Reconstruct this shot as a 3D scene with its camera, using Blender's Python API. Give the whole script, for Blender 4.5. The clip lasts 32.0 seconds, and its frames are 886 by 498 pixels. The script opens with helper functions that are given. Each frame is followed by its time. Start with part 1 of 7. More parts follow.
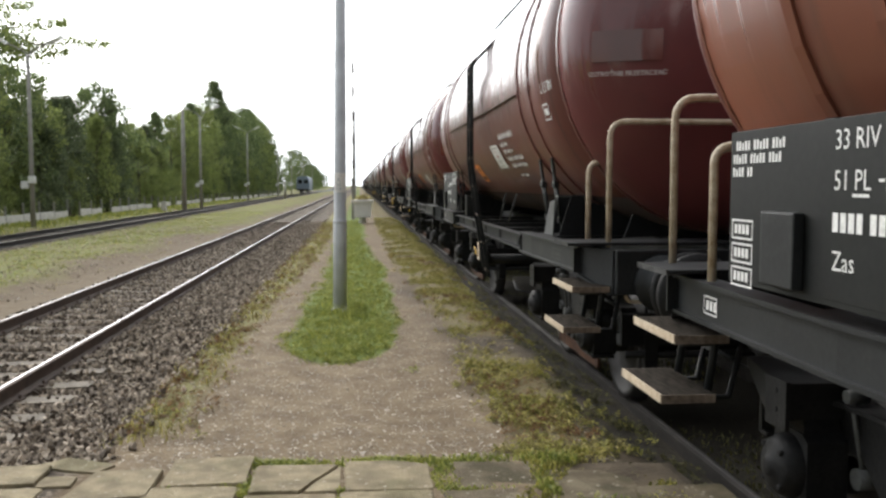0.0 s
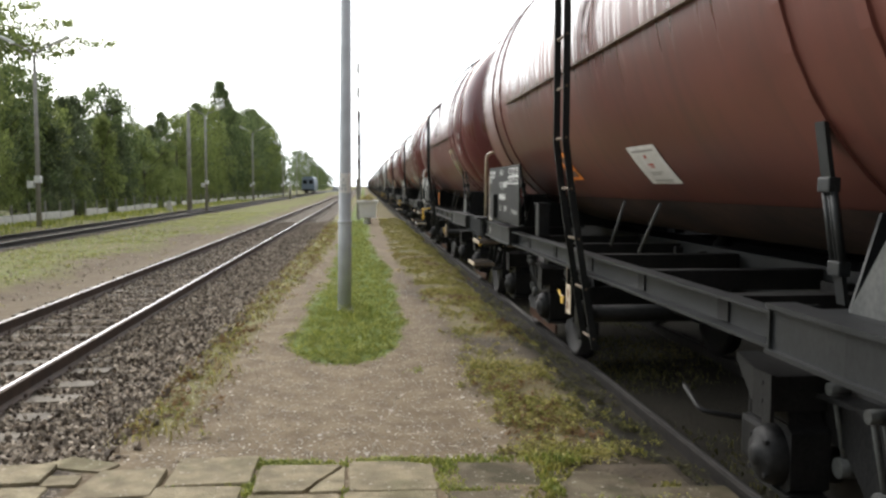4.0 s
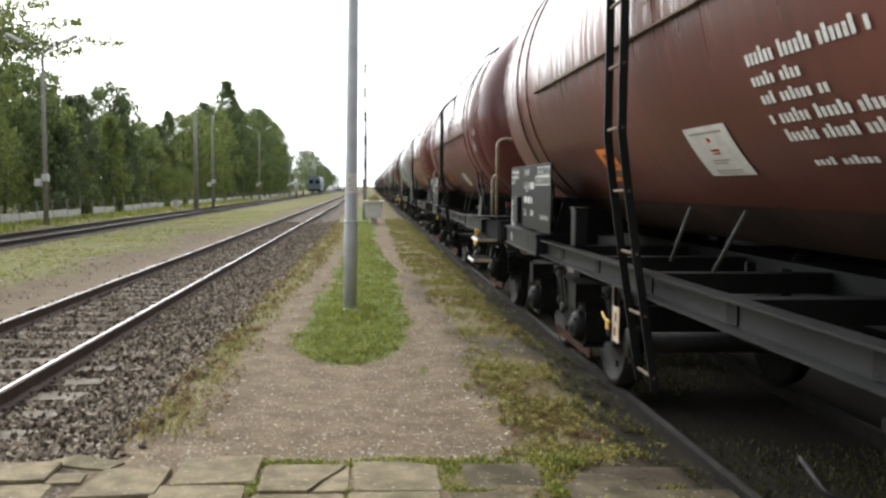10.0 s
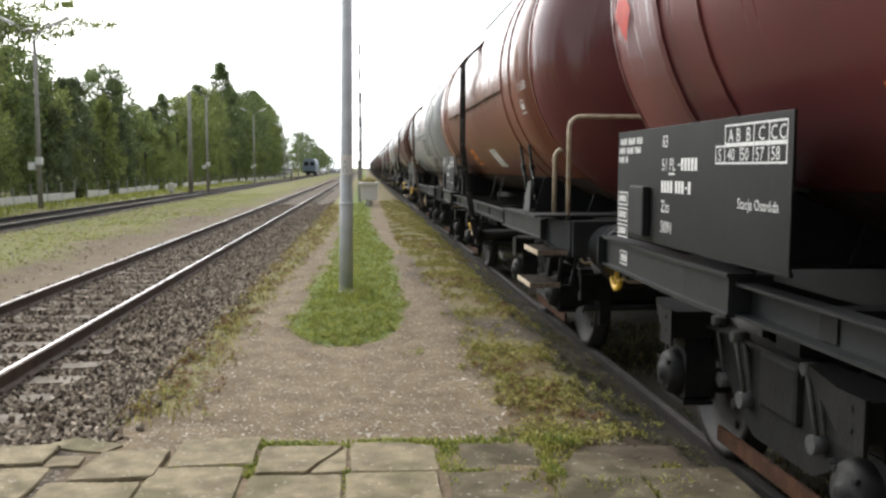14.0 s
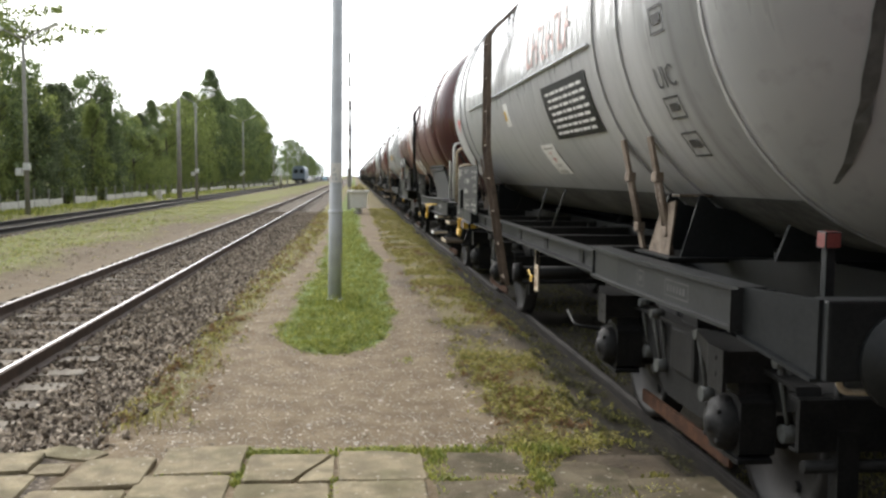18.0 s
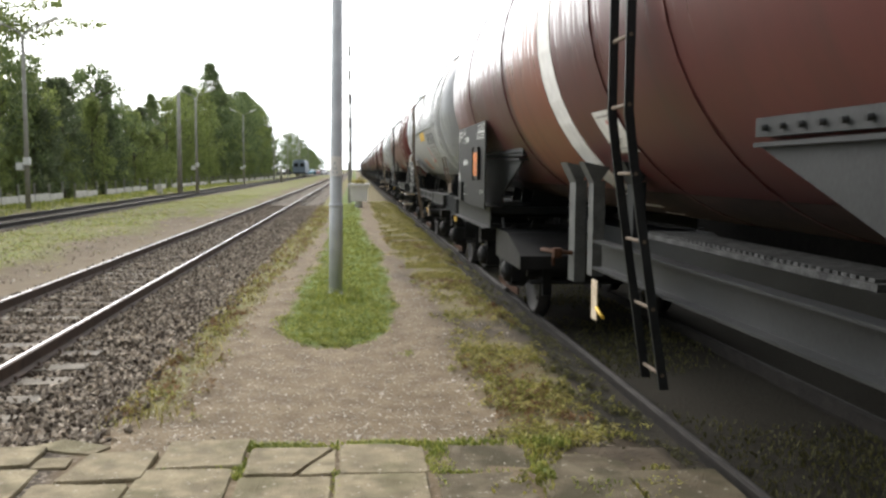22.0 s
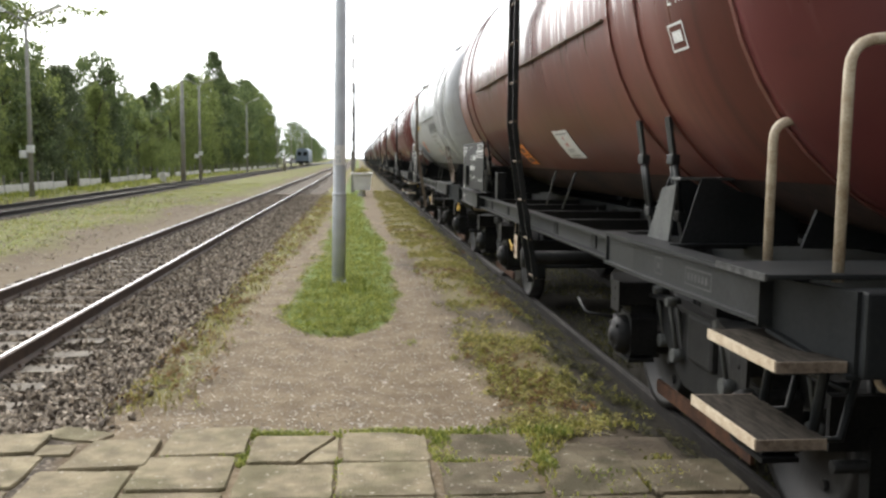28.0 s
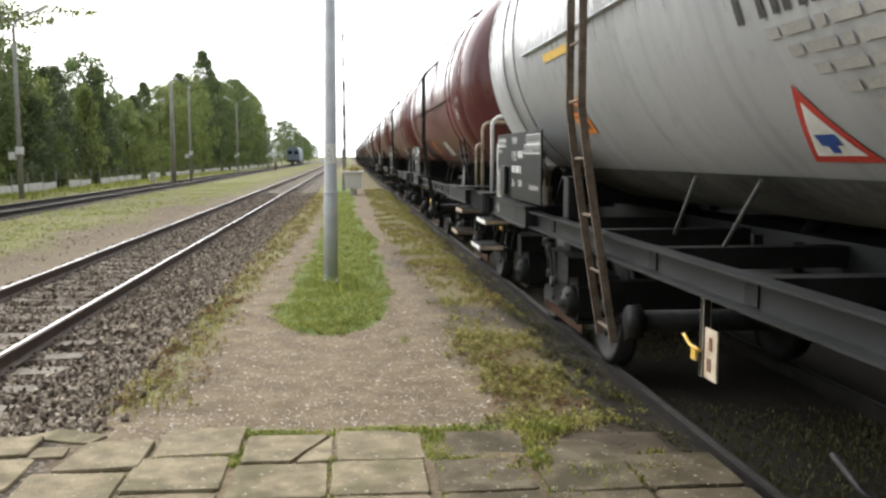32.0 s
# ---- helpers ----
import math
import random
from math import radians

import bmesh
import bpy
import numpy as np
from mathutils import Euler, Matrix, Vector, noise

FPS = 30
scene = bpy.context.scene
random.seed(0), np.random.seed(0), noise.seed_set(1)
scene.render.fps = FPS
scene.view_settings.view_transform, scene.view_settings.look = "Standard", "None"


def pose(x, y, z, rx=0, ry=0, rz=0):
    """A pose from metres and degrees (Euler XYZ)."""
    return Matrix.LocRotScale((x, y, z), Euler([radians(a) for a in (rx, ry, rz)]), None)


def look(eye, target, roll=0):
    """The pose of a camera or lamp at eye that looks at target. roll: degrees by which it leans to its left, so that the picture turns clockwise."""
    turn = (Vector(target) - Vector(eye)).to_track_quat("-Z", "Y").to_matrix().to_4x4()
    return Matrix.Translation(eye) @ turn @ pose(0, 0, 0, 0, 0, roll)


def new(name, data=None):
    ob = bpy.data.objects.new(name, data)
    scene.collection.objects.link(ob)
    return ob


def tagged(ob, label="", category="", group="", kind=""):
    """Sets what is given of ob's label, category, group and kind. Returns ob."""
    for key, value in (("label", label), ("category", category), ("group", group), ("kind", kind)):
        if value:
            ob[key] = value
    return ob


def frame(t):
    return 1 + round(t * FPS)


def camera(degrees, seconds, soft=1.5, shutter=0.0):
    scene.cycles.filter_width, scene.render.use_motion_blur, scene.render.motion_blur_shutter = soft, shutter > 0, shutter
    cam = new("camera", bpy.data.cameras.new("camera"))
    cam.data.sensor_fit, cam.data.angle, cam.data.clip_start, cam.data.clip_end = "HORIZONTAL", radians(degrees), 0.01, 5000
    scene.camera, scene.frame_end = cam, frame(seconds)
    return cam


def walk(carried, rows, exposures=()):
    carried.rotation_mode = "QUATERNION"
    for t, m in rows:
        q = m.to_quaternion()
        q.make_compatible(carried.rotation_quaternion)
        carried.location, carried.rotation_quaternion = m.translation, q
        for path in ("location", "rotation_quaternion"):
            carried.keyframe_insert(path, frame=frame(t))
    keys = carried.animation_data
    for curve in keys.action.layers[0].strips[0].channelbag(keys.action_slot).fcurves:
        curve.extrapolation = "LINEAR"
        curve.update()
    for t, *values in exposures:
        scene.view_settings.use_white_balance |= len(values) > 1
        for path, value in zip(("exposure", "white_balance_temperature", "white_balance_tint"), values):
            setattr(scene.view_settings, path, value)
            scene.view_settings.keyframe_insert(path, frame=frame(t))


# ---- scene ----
# World axes: x to the right of the tracks, y along them, z up; z = 0 is the rail head.
EYE_Z = 1.735
cam = camera(53.4, 32.0, soft=2.6)
PATH = [
    (0, -5.44, -4.14, 0.00), (0.5, -5.40, -4.30, -0.39), (1, -5.44, -4.36, 0.13), (1.5, -5.27, -4.23, 0.06), (2, -5.47, -4.38, -0.01), (2.5, -5.40, -4.40, -0.19),
    (3, -5.12, -4.30, -0.05), (3.5, -5.14, -4.21, -0.09), (5.5, -4.98, -3.80, -0.35), (6, -5.21, -3.86, -0.38), (6.5, -5.00, -3.89, -0.32), (7, -4.65, -4.15, -0.39),
    (7.5, -4.61, -3.99, -0.50), (8, -4.50, -3.94, -0.59), (8.5, -4.68, -4.11, -0.66), (9, -4.75, -4.07, -0.62), (9.5, -4.70, -4.24, -0.61), (10, -4.72, -4.05, -0.52),
    (10.5, -4.67, -4.21, -0.50), (11, -4.91, -4.44, -0.42), (11.5, -4.72, -4.52, -0.01), (12, -4.51, -4.67, -0.10), (12.5, -4.80, -4.45, -0.37), (13, -4.88, -5.15, -0.04),
    (13.5, -5.05, -5.13, 0.03), (14, -5.02, -5.26, -0.20), (14.5, -5.08, -5.47, -0.03), (16.5, -5.68, -5.00, -0.26), (17, -5.77, -4.97, -0.44), (17.5, -5.69, -4.73, -0.55),
    (18, -5.70, -4.71, -0.58), (18.5, -5.58, -4.75, -0.63), (19, -5.51, -4.78, -0.69), (19.5, -5.23, -4.87, -0.72), (20, -5.32, -4.98, -0.53), (20.5, -5.37, -4.93, -0.52),
    (21, -5.50, -5.20, -0.47), (21.5, -5.65, -5.16, -0.46), (22, -5.67, -5.15, -0.39), (22.5, -5.66, -5.08, -0.71), (23, -5.57, -5.09, -0.55), (23.5, -5.69, -5.32, -0.56),
    (24, -5.51, -5.50, -0.66), (24.5, -5.86, -5.56, -0.50), (25, -5.72, -5.45, -0.57), (25.5, -5.73, -5.44, -0.65), (27.5, -5.59, -5.98, -0.43), (28, -5.45, -5.85, -0.57),
    (28.5, -5.52, -5.93, -0.45), (29, -5.64, -5.92, -0.44), (29.5, -5.71, -5.95, -0.29), (30, -5.65, -5.89, -0.17), (30.5, -5.71, -5.98, 0.23), (31, -5.99, -6.01, -0.09),
    (31.5, -6.06, -6.02, -0.13), (32, -6.03, -6.01, -0.01),
]
walk(cam, [(t, pose(0, 0, EYE_Z, 90 + p, r, y)) for t, y, p, r in PATH],
     [(0, 0.11), (8, 0.12), (16, 0.22), (24, 0.3), (32, 0.36)])

# ---- light: a bright overcast sky ----
SKY_BASE, SKY_GLOW = 0.56, 4.6
world = bpy.data.worlds.new("sky")
scene.world = world
world.use_nodes = True
wn, wl = world.node_tree.nodes, world.node_tree.links
wn.clear()
w_sky = wn.new("ShaderNodeTexSky")
w_sky.sky_type, w_sky.sun_disc = "NISHITA", False
w_sky.sun_elevation, w_sky.sun_rotation = radians(36), radians(-28)
w_sky.dust_density = 6.0
w_scale = wn.new("ShaderNodeVectorMath")
w_scale.operation = "SCALE"
w_scale.inputs[3].default_value = 0.1
# thin cloud: brightest round the hidden sun, dimmer away from it
SUN_AZ, SUN_EL = radians(-28), radians(36)
SUN_DIR = (math.sin(SUN_AZ) * math.cos(SUN_EL), math.cos(SUN_AZ) * math.cos(SUN_EL), math.sin(SUN_EL))
w_co = wn.new("ShaderNodeTexCoord")
w_dot = wn.new("ShaderNodeVectorMath")
w_dot.operation = "DOT_PRODUCT"
w_dot.inputs[1].default_value = SUN_DIR
w_half = wn.new("ShaderNodeMath")
w_half.operation = "MULTIPLY_ADD"
w_half.inputs[1].default_value, w_half.inputs[2].default_value = 0.5, 0.5
w_pow = wn.new("ShaderNodeMath")
w_pow.operation = "POWER"
w_pow.inputs[1].default_value = 7.0
w_str = wn.new("ShaderNodeMath")
w_str.operation = "MULTIPLY_ADD"
w_str.inputs[1].default_value, w_str.inputs[2].default_value = SKY_GLOW, SKY_BASE
w_mix = wn.new("ShaderNodeMix")
w_mix.data_type = "RGBA"
w_mix.inputs[0].default_value = 0.88
w_mix.inputs[7].default_value = (0.945, 0.985, 1.025, 1)
w_bg = wn.new("ShaderNodeBackground")
w_out = wn.new("ShaderNodeOutputWorld")
wl.new(w_co.outputs["Generated"], w_dot.inputs[0])
wl.new(w_dot.outputs["Value"], w_half.inputs[0])
wl.new(w_half.outputs[0], w_pow.inputs[0])
wl.new(w_pow.outputs[0], w_str.inputs[0])
wl.new(w_str.outputs[0], w_bg.inputs[1])
wl.new(w_sky.outputs[0], w_scale.inputs[0])
wl.new(w_scale.outputs[0], w_mix.inputs[6])
wl.new(w_mix.outputs[2], w_bg.inputs[0])
wl.new(w_bg.outputs[0], w_out.inputs[0])
sun = new("sun", bpy.data.lights.new("sun", "SUN"))
sun.data.energy, sun.data.angle, sun.data.color = 0.8, radians(18), (1.0, 0.965, 0.91)
sun.matrix_world = look([60 * c for c in SUN_DIR], (0, 0, 0))


# ---- materials ----
def mat(name, a, b, rough=0.7, metal=0.0, scale=6.0, bump=0.0, fine=60.0, spread=(0.35, 0.65), stretch=(1, 1, 1),
        island=0.0, spec=0.5, leafy=0.0, objrand=0.0, world_space=False):
    """A surface between the colours a and b, mottled at two scales, with a fine relief."""
    m = bpy.data.materials.new(name)
    m.use_nodes = True
    n, l = m.node_tree.nodes, m.node_tree.links
    bsdf = n["Principled BSDF"]
    bsdf.inputs["Roughness"].default_value, bsdf.inputs["Metallic"].default_value = rough, metal
    bsdf.inputs["Specular IOR Level"].default_value = spec
    geo = n.new("ShaderNodeNewGeometry") if world_space else n.new("ShaderNodeTexCoord")
    mapping = n.new("ShaderNodeMapping")
    mapping.inputs[3].default_value = stretch
    l.new(geo.outputs["Position" if world_space else "Object"], mapping.inputs[0])
    big, small = n.new("ShaderNodeTexNoise"), n.new("ShaderNodeTexNoise")
    big.inputs["Scale"].default_value, big.inputs["Detail"].default_value = scale, 5
    small.inputs["Scale"].default_value, small.inputs["Detail"].default_value = fine, 3
    for t in (big, small):
        l.new(mapping.outputs[0], t.inputs["Vector"])
    add = n.new("ShaderNodeMix")
    add.inputs[0].default_value = 0.4
    l.new(big.outputs[0], add.inputs[2])
    l.new(small.outputs[0], add.inputs[3])
    value = add.outputs[0]
    if island:
        rnd = n.new("ShaderNodeNewGeometry")
        mix2 = n.new("ShaderNodeMix")
        mix2.inputs[0].default_value = island
        l.new(value, mix2.inputs[2])
        l.new(rnd.outputs["Random Per Island"], mix2.inputs[3])
        value = mix2.outputs[0]
    if objrand:
        info = n.new("ShaderNodeObjectInfo")
        mix3 = n.new("ShaderNodeMix")
        mix3.inputs[0].default_value = objrand
        l.new(value, mix3.inputs[2])
        l.new(info.outputs["Random"], mix3.inputs[3])
        value = mix3.outputs[0]
    ramp = n.new("ShaderNodeValToRGB")
    ramp.color_ramp.elements[0].position, ramp.color_ramp.elements[1].position = spread
    ramp.color_ramp.elements[0].color, ramp.color_ramp.elements[1].color = (*a, 1), (*b, 1)
    l.new(value, ramp.inputs[0])
    l.new(ramp.outputs[0], bsdf.inputs["Base Color"])
    if leafy:
        tr, mx = n.new("ShaderNodeBsdfTranslucent"), n.new("ShaderNodeMixShader")
        mx.inputs[0].default_value = leafy
        l.new(ramp.outputs[0], tr.inputs[0])
        l.new(bsdf.outputs[0], mx.inputs[1])
        l.new(tr.outputs[0], mx.inputs[2])
        l.new(mx.outputs[0], n["Material Output"].inputs[0])
    if bump:
        bp = n.new("ShaderNodeBump")
        bp.inputs["Strength"].default_value, bp.inputs["Distance"].default_value = bump, 0.01
        l.new(small.outputs[0], bp.inputs["Height"])
        l.new(bp.outputs[0], bsdf.inputs["Normal"])
    return m


def paint(name, a, b, dirt=(0.035, 0.028, 0.025), rough=0.36, amount=0.4):
    """Old tank paint: two tones in large clouds, streaks of dirt, rain that still wets the upper side and runs down in drips."""
    m = bpy.data.materials.new(name)
    m.use_nodes = True
    n, l = m.node_tree.nodes, m.node_tree.links
    bsdf = n["Principled BSDF"]
    tc = n.new("ShaderNodeTexCoord")

    def noise(scale, detail, stretch=(1, 1, 1)):
        mp, t = n.new("ShaderNodeMapping"), n.new("ShaderNodeTexNoise")
        mp.inputs[3].default_value = stretch
        t.inputs["Scale"].default_value, t.inputs["Detail"].default_value = scale, detail
        l.new(tc.outputs["Object"], mp.inputs[0])
        l.new(mp.outputs[0], t.inputs["Vector"])
        return t.outputs[0]

    def span(src, lo, hi, to_lo=0.0, to_hi=1.0):
        r = n.new("ShaderNodeMapRange")
        r.inputs[1].default_value, r.inputs[2].default_value = lo, hi
        r.inputs[3].default_value, r.inputs[4].default_value = to_lo, to_hi
        l.new(src, r.inputs[0])
        return r.outputs[0]

    def calc(op, x, y):
        k = n.new("ShaderNodeMath")
        k.operation = op
        for i, v in enumerate((x, y)):
            if isinstance(v, float):
                k.inputs[i].default_value = v
            else:
                l.new(v, k.inputs[i])
        return k.outputs[0]

    def colour(fac, x, y):
        k = n.new("ShaderNodeMix")
        k.data_type = "RGBA"
        l.new(fac, k.inputs[0])
        for i, v in ((6, x), (7, y)):
            if isinstance(v, tuple):
                k.inputs[i].default_value = (*v, 1)
            else:
                l.new(v, k.inputs[i])
        return k.outputs[2]

    cloud = noise(0.7, 6)
    base = colour(span(cloud, 0.36, 0.64), a, b)
    base = colour(calc("MULTIPLY", span(noise(1.0, 5, (0.6, 9.0, 0.5)), 0.5, 0.8), amount), base, dirt)
    base = colour(calc("MULTIPLY", span(noise(9.0, 6), 0.56, 0.72), 0.14), base, dirt)
    l.new(base, bsdf.inputs["Base Color"])
    axes = n.new("ShaderNodeSeparateXYZ")
    l.new(tc.outputs["Object"], axes.inputs[0])
    drips = calc("MULTIPLY", span(noise(1.0, 4, (0.5, 16.0, 0.35)), 0.3, 0.7, -0.5, 0.5), 0.85)
    wet = span(calc("ADD", axes.outputs["Z"], drips), -0.2, 0.18)
    wet.node.interpolation_type = "SMOOTHSTEP"
    dry = calc("ADD", span(cloud, 0.3, 0.7, -0.05, 0.09), rough)
    gloss = n.new("ShaderNodeMix")
    l.new(wet, gloss.inputs[0])
    l.new(dry, gloss.inputs[2])
    gloss.inputs[3].default_value = 0.13
    l.new(gloss.outputs[0], bsdf.inputs["Roughness"])
    l.new(span(wet, 0.0, 1.0, 0.35, 1.0), bsdf.inputs["Specular IOR Level"])
    bp = n.new("ShaderNodeBump")
    bp.inputs["Strength"].default_value, bp.inputs["Distance"].default_value = 0.02, 0.02
    l.new(noise(2.2, 4), bp.inputs["Height"])
    l.new(bp.outputs[0], bsdf.inputs["Normal"])
    return m


def paving(name, clean, worn, moss, cover):
    """Old slab concrete: worn patches, moss and soil that hold in places, pale grit."""
    m = bpy.data.materials.new(name)
    m.use_nodes = True
    n, l = m.node_tree.nodes, m.node_tree.links
    bsdf = n["Principled BSDF"]
    bsdf.inputs["Roughness"].default_value = 0.93
    bsdf.inputs["Specular IOR Level"].default_value = 0.2
    geo, info = n.new("ShaderNodeNewGeometry"), n.new("ShaderNodeObjectInfo")

    def noise(scale, detail, lo, hi):
        t, r = n.new("ShaderNodeTexNoise"), n.new("ShaderNodeMapRange")
        t.inputs["Scale"].default_value, t.inputs["Detail"].default_value = scale, detail
        r.inputs[1].default_value, r.inputs[2].default_value = lo, hi
        l.new(geo.outputs["Position"], t.inputs["Vector"])
        l.new(t.outputs[0], r.inputs[0])
        return r.outputs[0]

    def mix(fac, a, b):
        x = n.new("ShaderNodeMix")
        x.data_type = "RGBA"
        l.new(fac, x.inputs[0])
        for sock, v in ((6, a), (7, b)):
            if isinstance(v, tuple):
                x.inputs[sock].default_value = (*v, 1)
            else:
                l.new(v, x.inputs[sock])
        return x.outputs[2]

    def times(a, k):
        x = n.new("ShaderNodeMath")
        x.operation = "MULTIPLY"
        l.new(a, x.inputs[0])
        if isinstance(k, float):
            x.inputs[1].default_value = k
        else:
            l.new(k, x.inputs[1])
        return x.outputs[0]

    fine = noise(75, 2, 0.35, 0.65)
    col = mix(noise(7, 6, 0.36, 0.64), worn, clean)
    col = mix(times(info.outputs["Random"], 0.4), col, worn)
    col = mix(times(noise(3.0, 7, 0.5, 0.62), cover), col, moss)
    col = mix(times(fine, 0.3), col, worn)
    spot = n.new("ShaderNodeTexVoronoi")
    spot.inputs["Scale"].default_value = 60
    l.new(geo.outputs["Position"], spot.inputs["Vector"])
    sr = n.new("ShaderNodeMapRange")
    sr.inputs[1].default_value, sr.inputs[2].default_value = 0.86, 0.95
    l.new(spot.outputs["Color"], sr.inputs[0])
    col = mix(times(sr.outputs[0], 0.5), col, (0.55, 0.5, 0.42))
    l.new(col, bsdf.inputs["Base Color"])
    bp = n.new("ShaderNodeBump")
    bp.inputs["Strength"].default_value, bp.inputs["Distance"].default_value = 0.7, 0.008
    l.new(fine, bp.inputs["Height"])
    l.new(bp.outputs[0], bsdf.inputs["Normal"])
    return m


SLAB = paving("slab_concrete", (0.35, 0.295, 0.19), (0.165, 0.135, 0.087), (0.085, 0.08, 0.036), 0.6)
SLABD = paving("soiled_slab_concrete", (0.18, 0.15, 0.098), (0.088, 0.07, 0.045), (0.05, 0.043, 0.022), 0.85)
BROWN = paint("brown_paint", (0.098, 0.036, 0.030), (0.15, 0.052, 0.040))
ORANGE = paint("orange_brown_paint", (0.15, 0.05, 0.03), (0.20, 0.07, 0.042))
DARKRED = paint("dark_red_paint", (0.10, 0.026, 0.027), (0.15, 0.042, 0.04))
LONGRED = paint("deep_brown_red_paint", (0.062, 0.021, 0.02), (0.105, 0.033, 0.03))
FRESHRED = paint("fresh_red_patch", (0.16, 0.03, 0.028), (0.21, 0.042, 0.036), amount=0.2)
GREY = paint("grey_paint", (0.27, 0.275, 0.275), (0.365, 0.365, 0.36), amount=0.35)
SILVER = paint("silver_paint", (0.30, 0.305, 0.31), (0.40, 0.405, 0.405), amount=0.3)
BLACK = mat("black_frame_paint", (0.007, 0.0082, 0.0088), (0.0182, 0.0198, 0.0205), 0.5, scale=3, fine=40, bump=0.06, spec=0.25)
GRIME = mat("bogie_grime", (0.0045, 0.0047, 0.005), (0.0165, 0.0163, 0.0158), 0.6, scale=5, fine=50, bump=0.25, spec=0.2)
# Belly sheets: grime, with the underside's shade mixed into the colour.
BELLY = mat("grimy_shaded_brown", (0.022, 0.018, 0.017), (0.075, 0.044, 0.037), 0.6, scale=1.6, fine=14, bump=0.05, spec=0.25)
GREYBELLY = mat("grimy_shaded_grey", (0.03, 0.03, 0.028), (0.13, 0.13, 0.12), 0.6, scale=1.6, fine=14, bump=0.05, spec=0.25)
FADEDRED = mat("faded_red_lettering", (0.42, 0.25, 0.22), (0.55, 0.38, 0.35), 0.5, scale=9)
PLANTW = mat("planter_whitewash", (0.78, 0.76, 0.74), (0.88, 0.86, 0.84), 0.8, scale=4)
RUST = mat("rusty_steel", (0.10, 0.04, 0.02), (0.22, 0.11, 0.06), 0.8, scale=8, fine=90, bump=0.2)
WHEEL = mat("wheel_steel", (0.004, 0.0036, 0.0034), (0.014, 0.0115, 0.01), 0.6, metal=0.2, scale=6)
WEATHER = mat("weathered_steel", (0.075, 0.055, 0.04), (0.22, 0.175, 0.135), 0.8, scale=9, fine=80, bump=0.2, spec=0.25)
TIEBAR = mat("rusted_bar", (0.022, 0.013, 0.01), (0.08, 0.038, 0.021), 0.85, scale=8, fine=60, bump=0.2, spec=0.1)
BROWNST = mat("brown_stained_steel", (0.055, 0.04, 0.03), (0.16, 0.115, 0.085), 0.75, scale=7, fine=80, bump=0.2)
CREAM = mat("worn_cream_paint", (0.30, 0.22, 0.14), (0.56, 0.48, 0.36), 0.6, scale=14, fine=120)
WHITE = mat("white_paint", (0.62, 0.61, 0.58), (0.8, 0.79, 0.76), 0.6, scale=10)
WOOD = mat("step_board_wood", (0.02, 0.018, 0.016), (0.06, 0.052, 0.044), 0.9, scale=8, stretch=(6, 1, 1), bump=0.4, spec=0.0)
YELLOW = mat("yellow_paint", (0.55, 0.33, 0.03), (0.72, 0.46, 0.05), 0.5, scale=12)
HAZARD = mat("orange_sign", (0.75, 0.22, 0.03), (0.85, 0.27, 0.04), 0.5, scale=20)
REDP = mat("red_paint", (0.4, 0.03, 0.02), (0.55, 0.06, 0.04), 0.5, scale=12)
DULLRED = mat("dull_red_paint", (0.09, 0.018, 0.016), (0.17, 0.035, 0.028), 0.6, scale=12)
LETTER = mat("white_lettering", (0.5, 0.5, 0.48), (0.72, 0.72, 0.7), 0.7, scale=30)
DARKLET = mat("black_lettering", (0.015, 0.015, 0.015), (0.03, 0.03, 0.03), 0.6, scale=30)
PLATE = mat("plate_paint", (0.0046, 0.0053, 0.005), (0.0112, 0.0124, 0.0117), 0.55, scale=2.5, fine=30, spec=0.18)
STICKER = mat("sticker_paper", (0.55, 0.54, 0.5), (0.72, 0.71, 0.68), 0.6, scale=9)
RAILTOP = mat("polished_rail", (0.34, 0.335, 0.36), (0.52, 0.51, 0.53), 0.36, metal=1.0, scale=3)
DULLRAIL = mat("dull_rail", (0.025, 0.023, 0.022), (0.07, 0.064, 0.06), 0.6, metal=0.1, scale=4)
RAILSIDE = mat("rusty_rail", (0.045, 0.03, 0.022), (0.1, 0.065, 0.045), 0.8, scale=6)
OILRAIL = mat("oily_rail", (0.012, 0.011, 0.01), (0.035, 0.03, 0.026), 0.7, scale=6, spec=0.2)
CONCRETE = mat("sleeper_concrete", (0.07, 0.058, 0.043), (0.2, 0.17, 0.13), 0.9, scale=5, bump=0.4, world_space=True)
STONE = mat("ballast_stone", (0.058, 0.044, 0.032), (0.56, 0.475, 0.375), 0.9, scale=3, island=0.8, spread=(0.25, 1.0), world_space=True, spec=0.25)
GALV = mat("galvanised_steel", (0.43, 0.45, 0.475), (0.58, 0.605, 0.63), 0.55, scale=5, fine=80)
# Blue paled towards grey: distance haze put into the railcar's colour.
RAILBLUE = mat("haze_paled_blue", (0.17, 0.23, 0.31), (0.26, 0.32, 0.40), 0.5, scale=2)
POSTC = mat("grey_concrete_post", (0.24, 0.23, 0.21), (0.36, 0.35, 0.32), 0.9, scale=3)
FENCE = mat("whitewashed_concrete", (0.55, 0.54, 0.5), (0.72, 0.7, 0.66), 0.9, scale=2)
BARK = mat("bark", (0.04, 0.03, 0.022), (0.11, 0.085, 0.065), 0.9, scale=6, bump=0.5)
LEAF_A = mat("leaves_green", (0.1, 0.135, 0.042), (0.37, 0.43, 0.14), 0.6, scale=0.55, fine=3, island=0.4, leafy=0.4, spread=(0.3, 0.7))
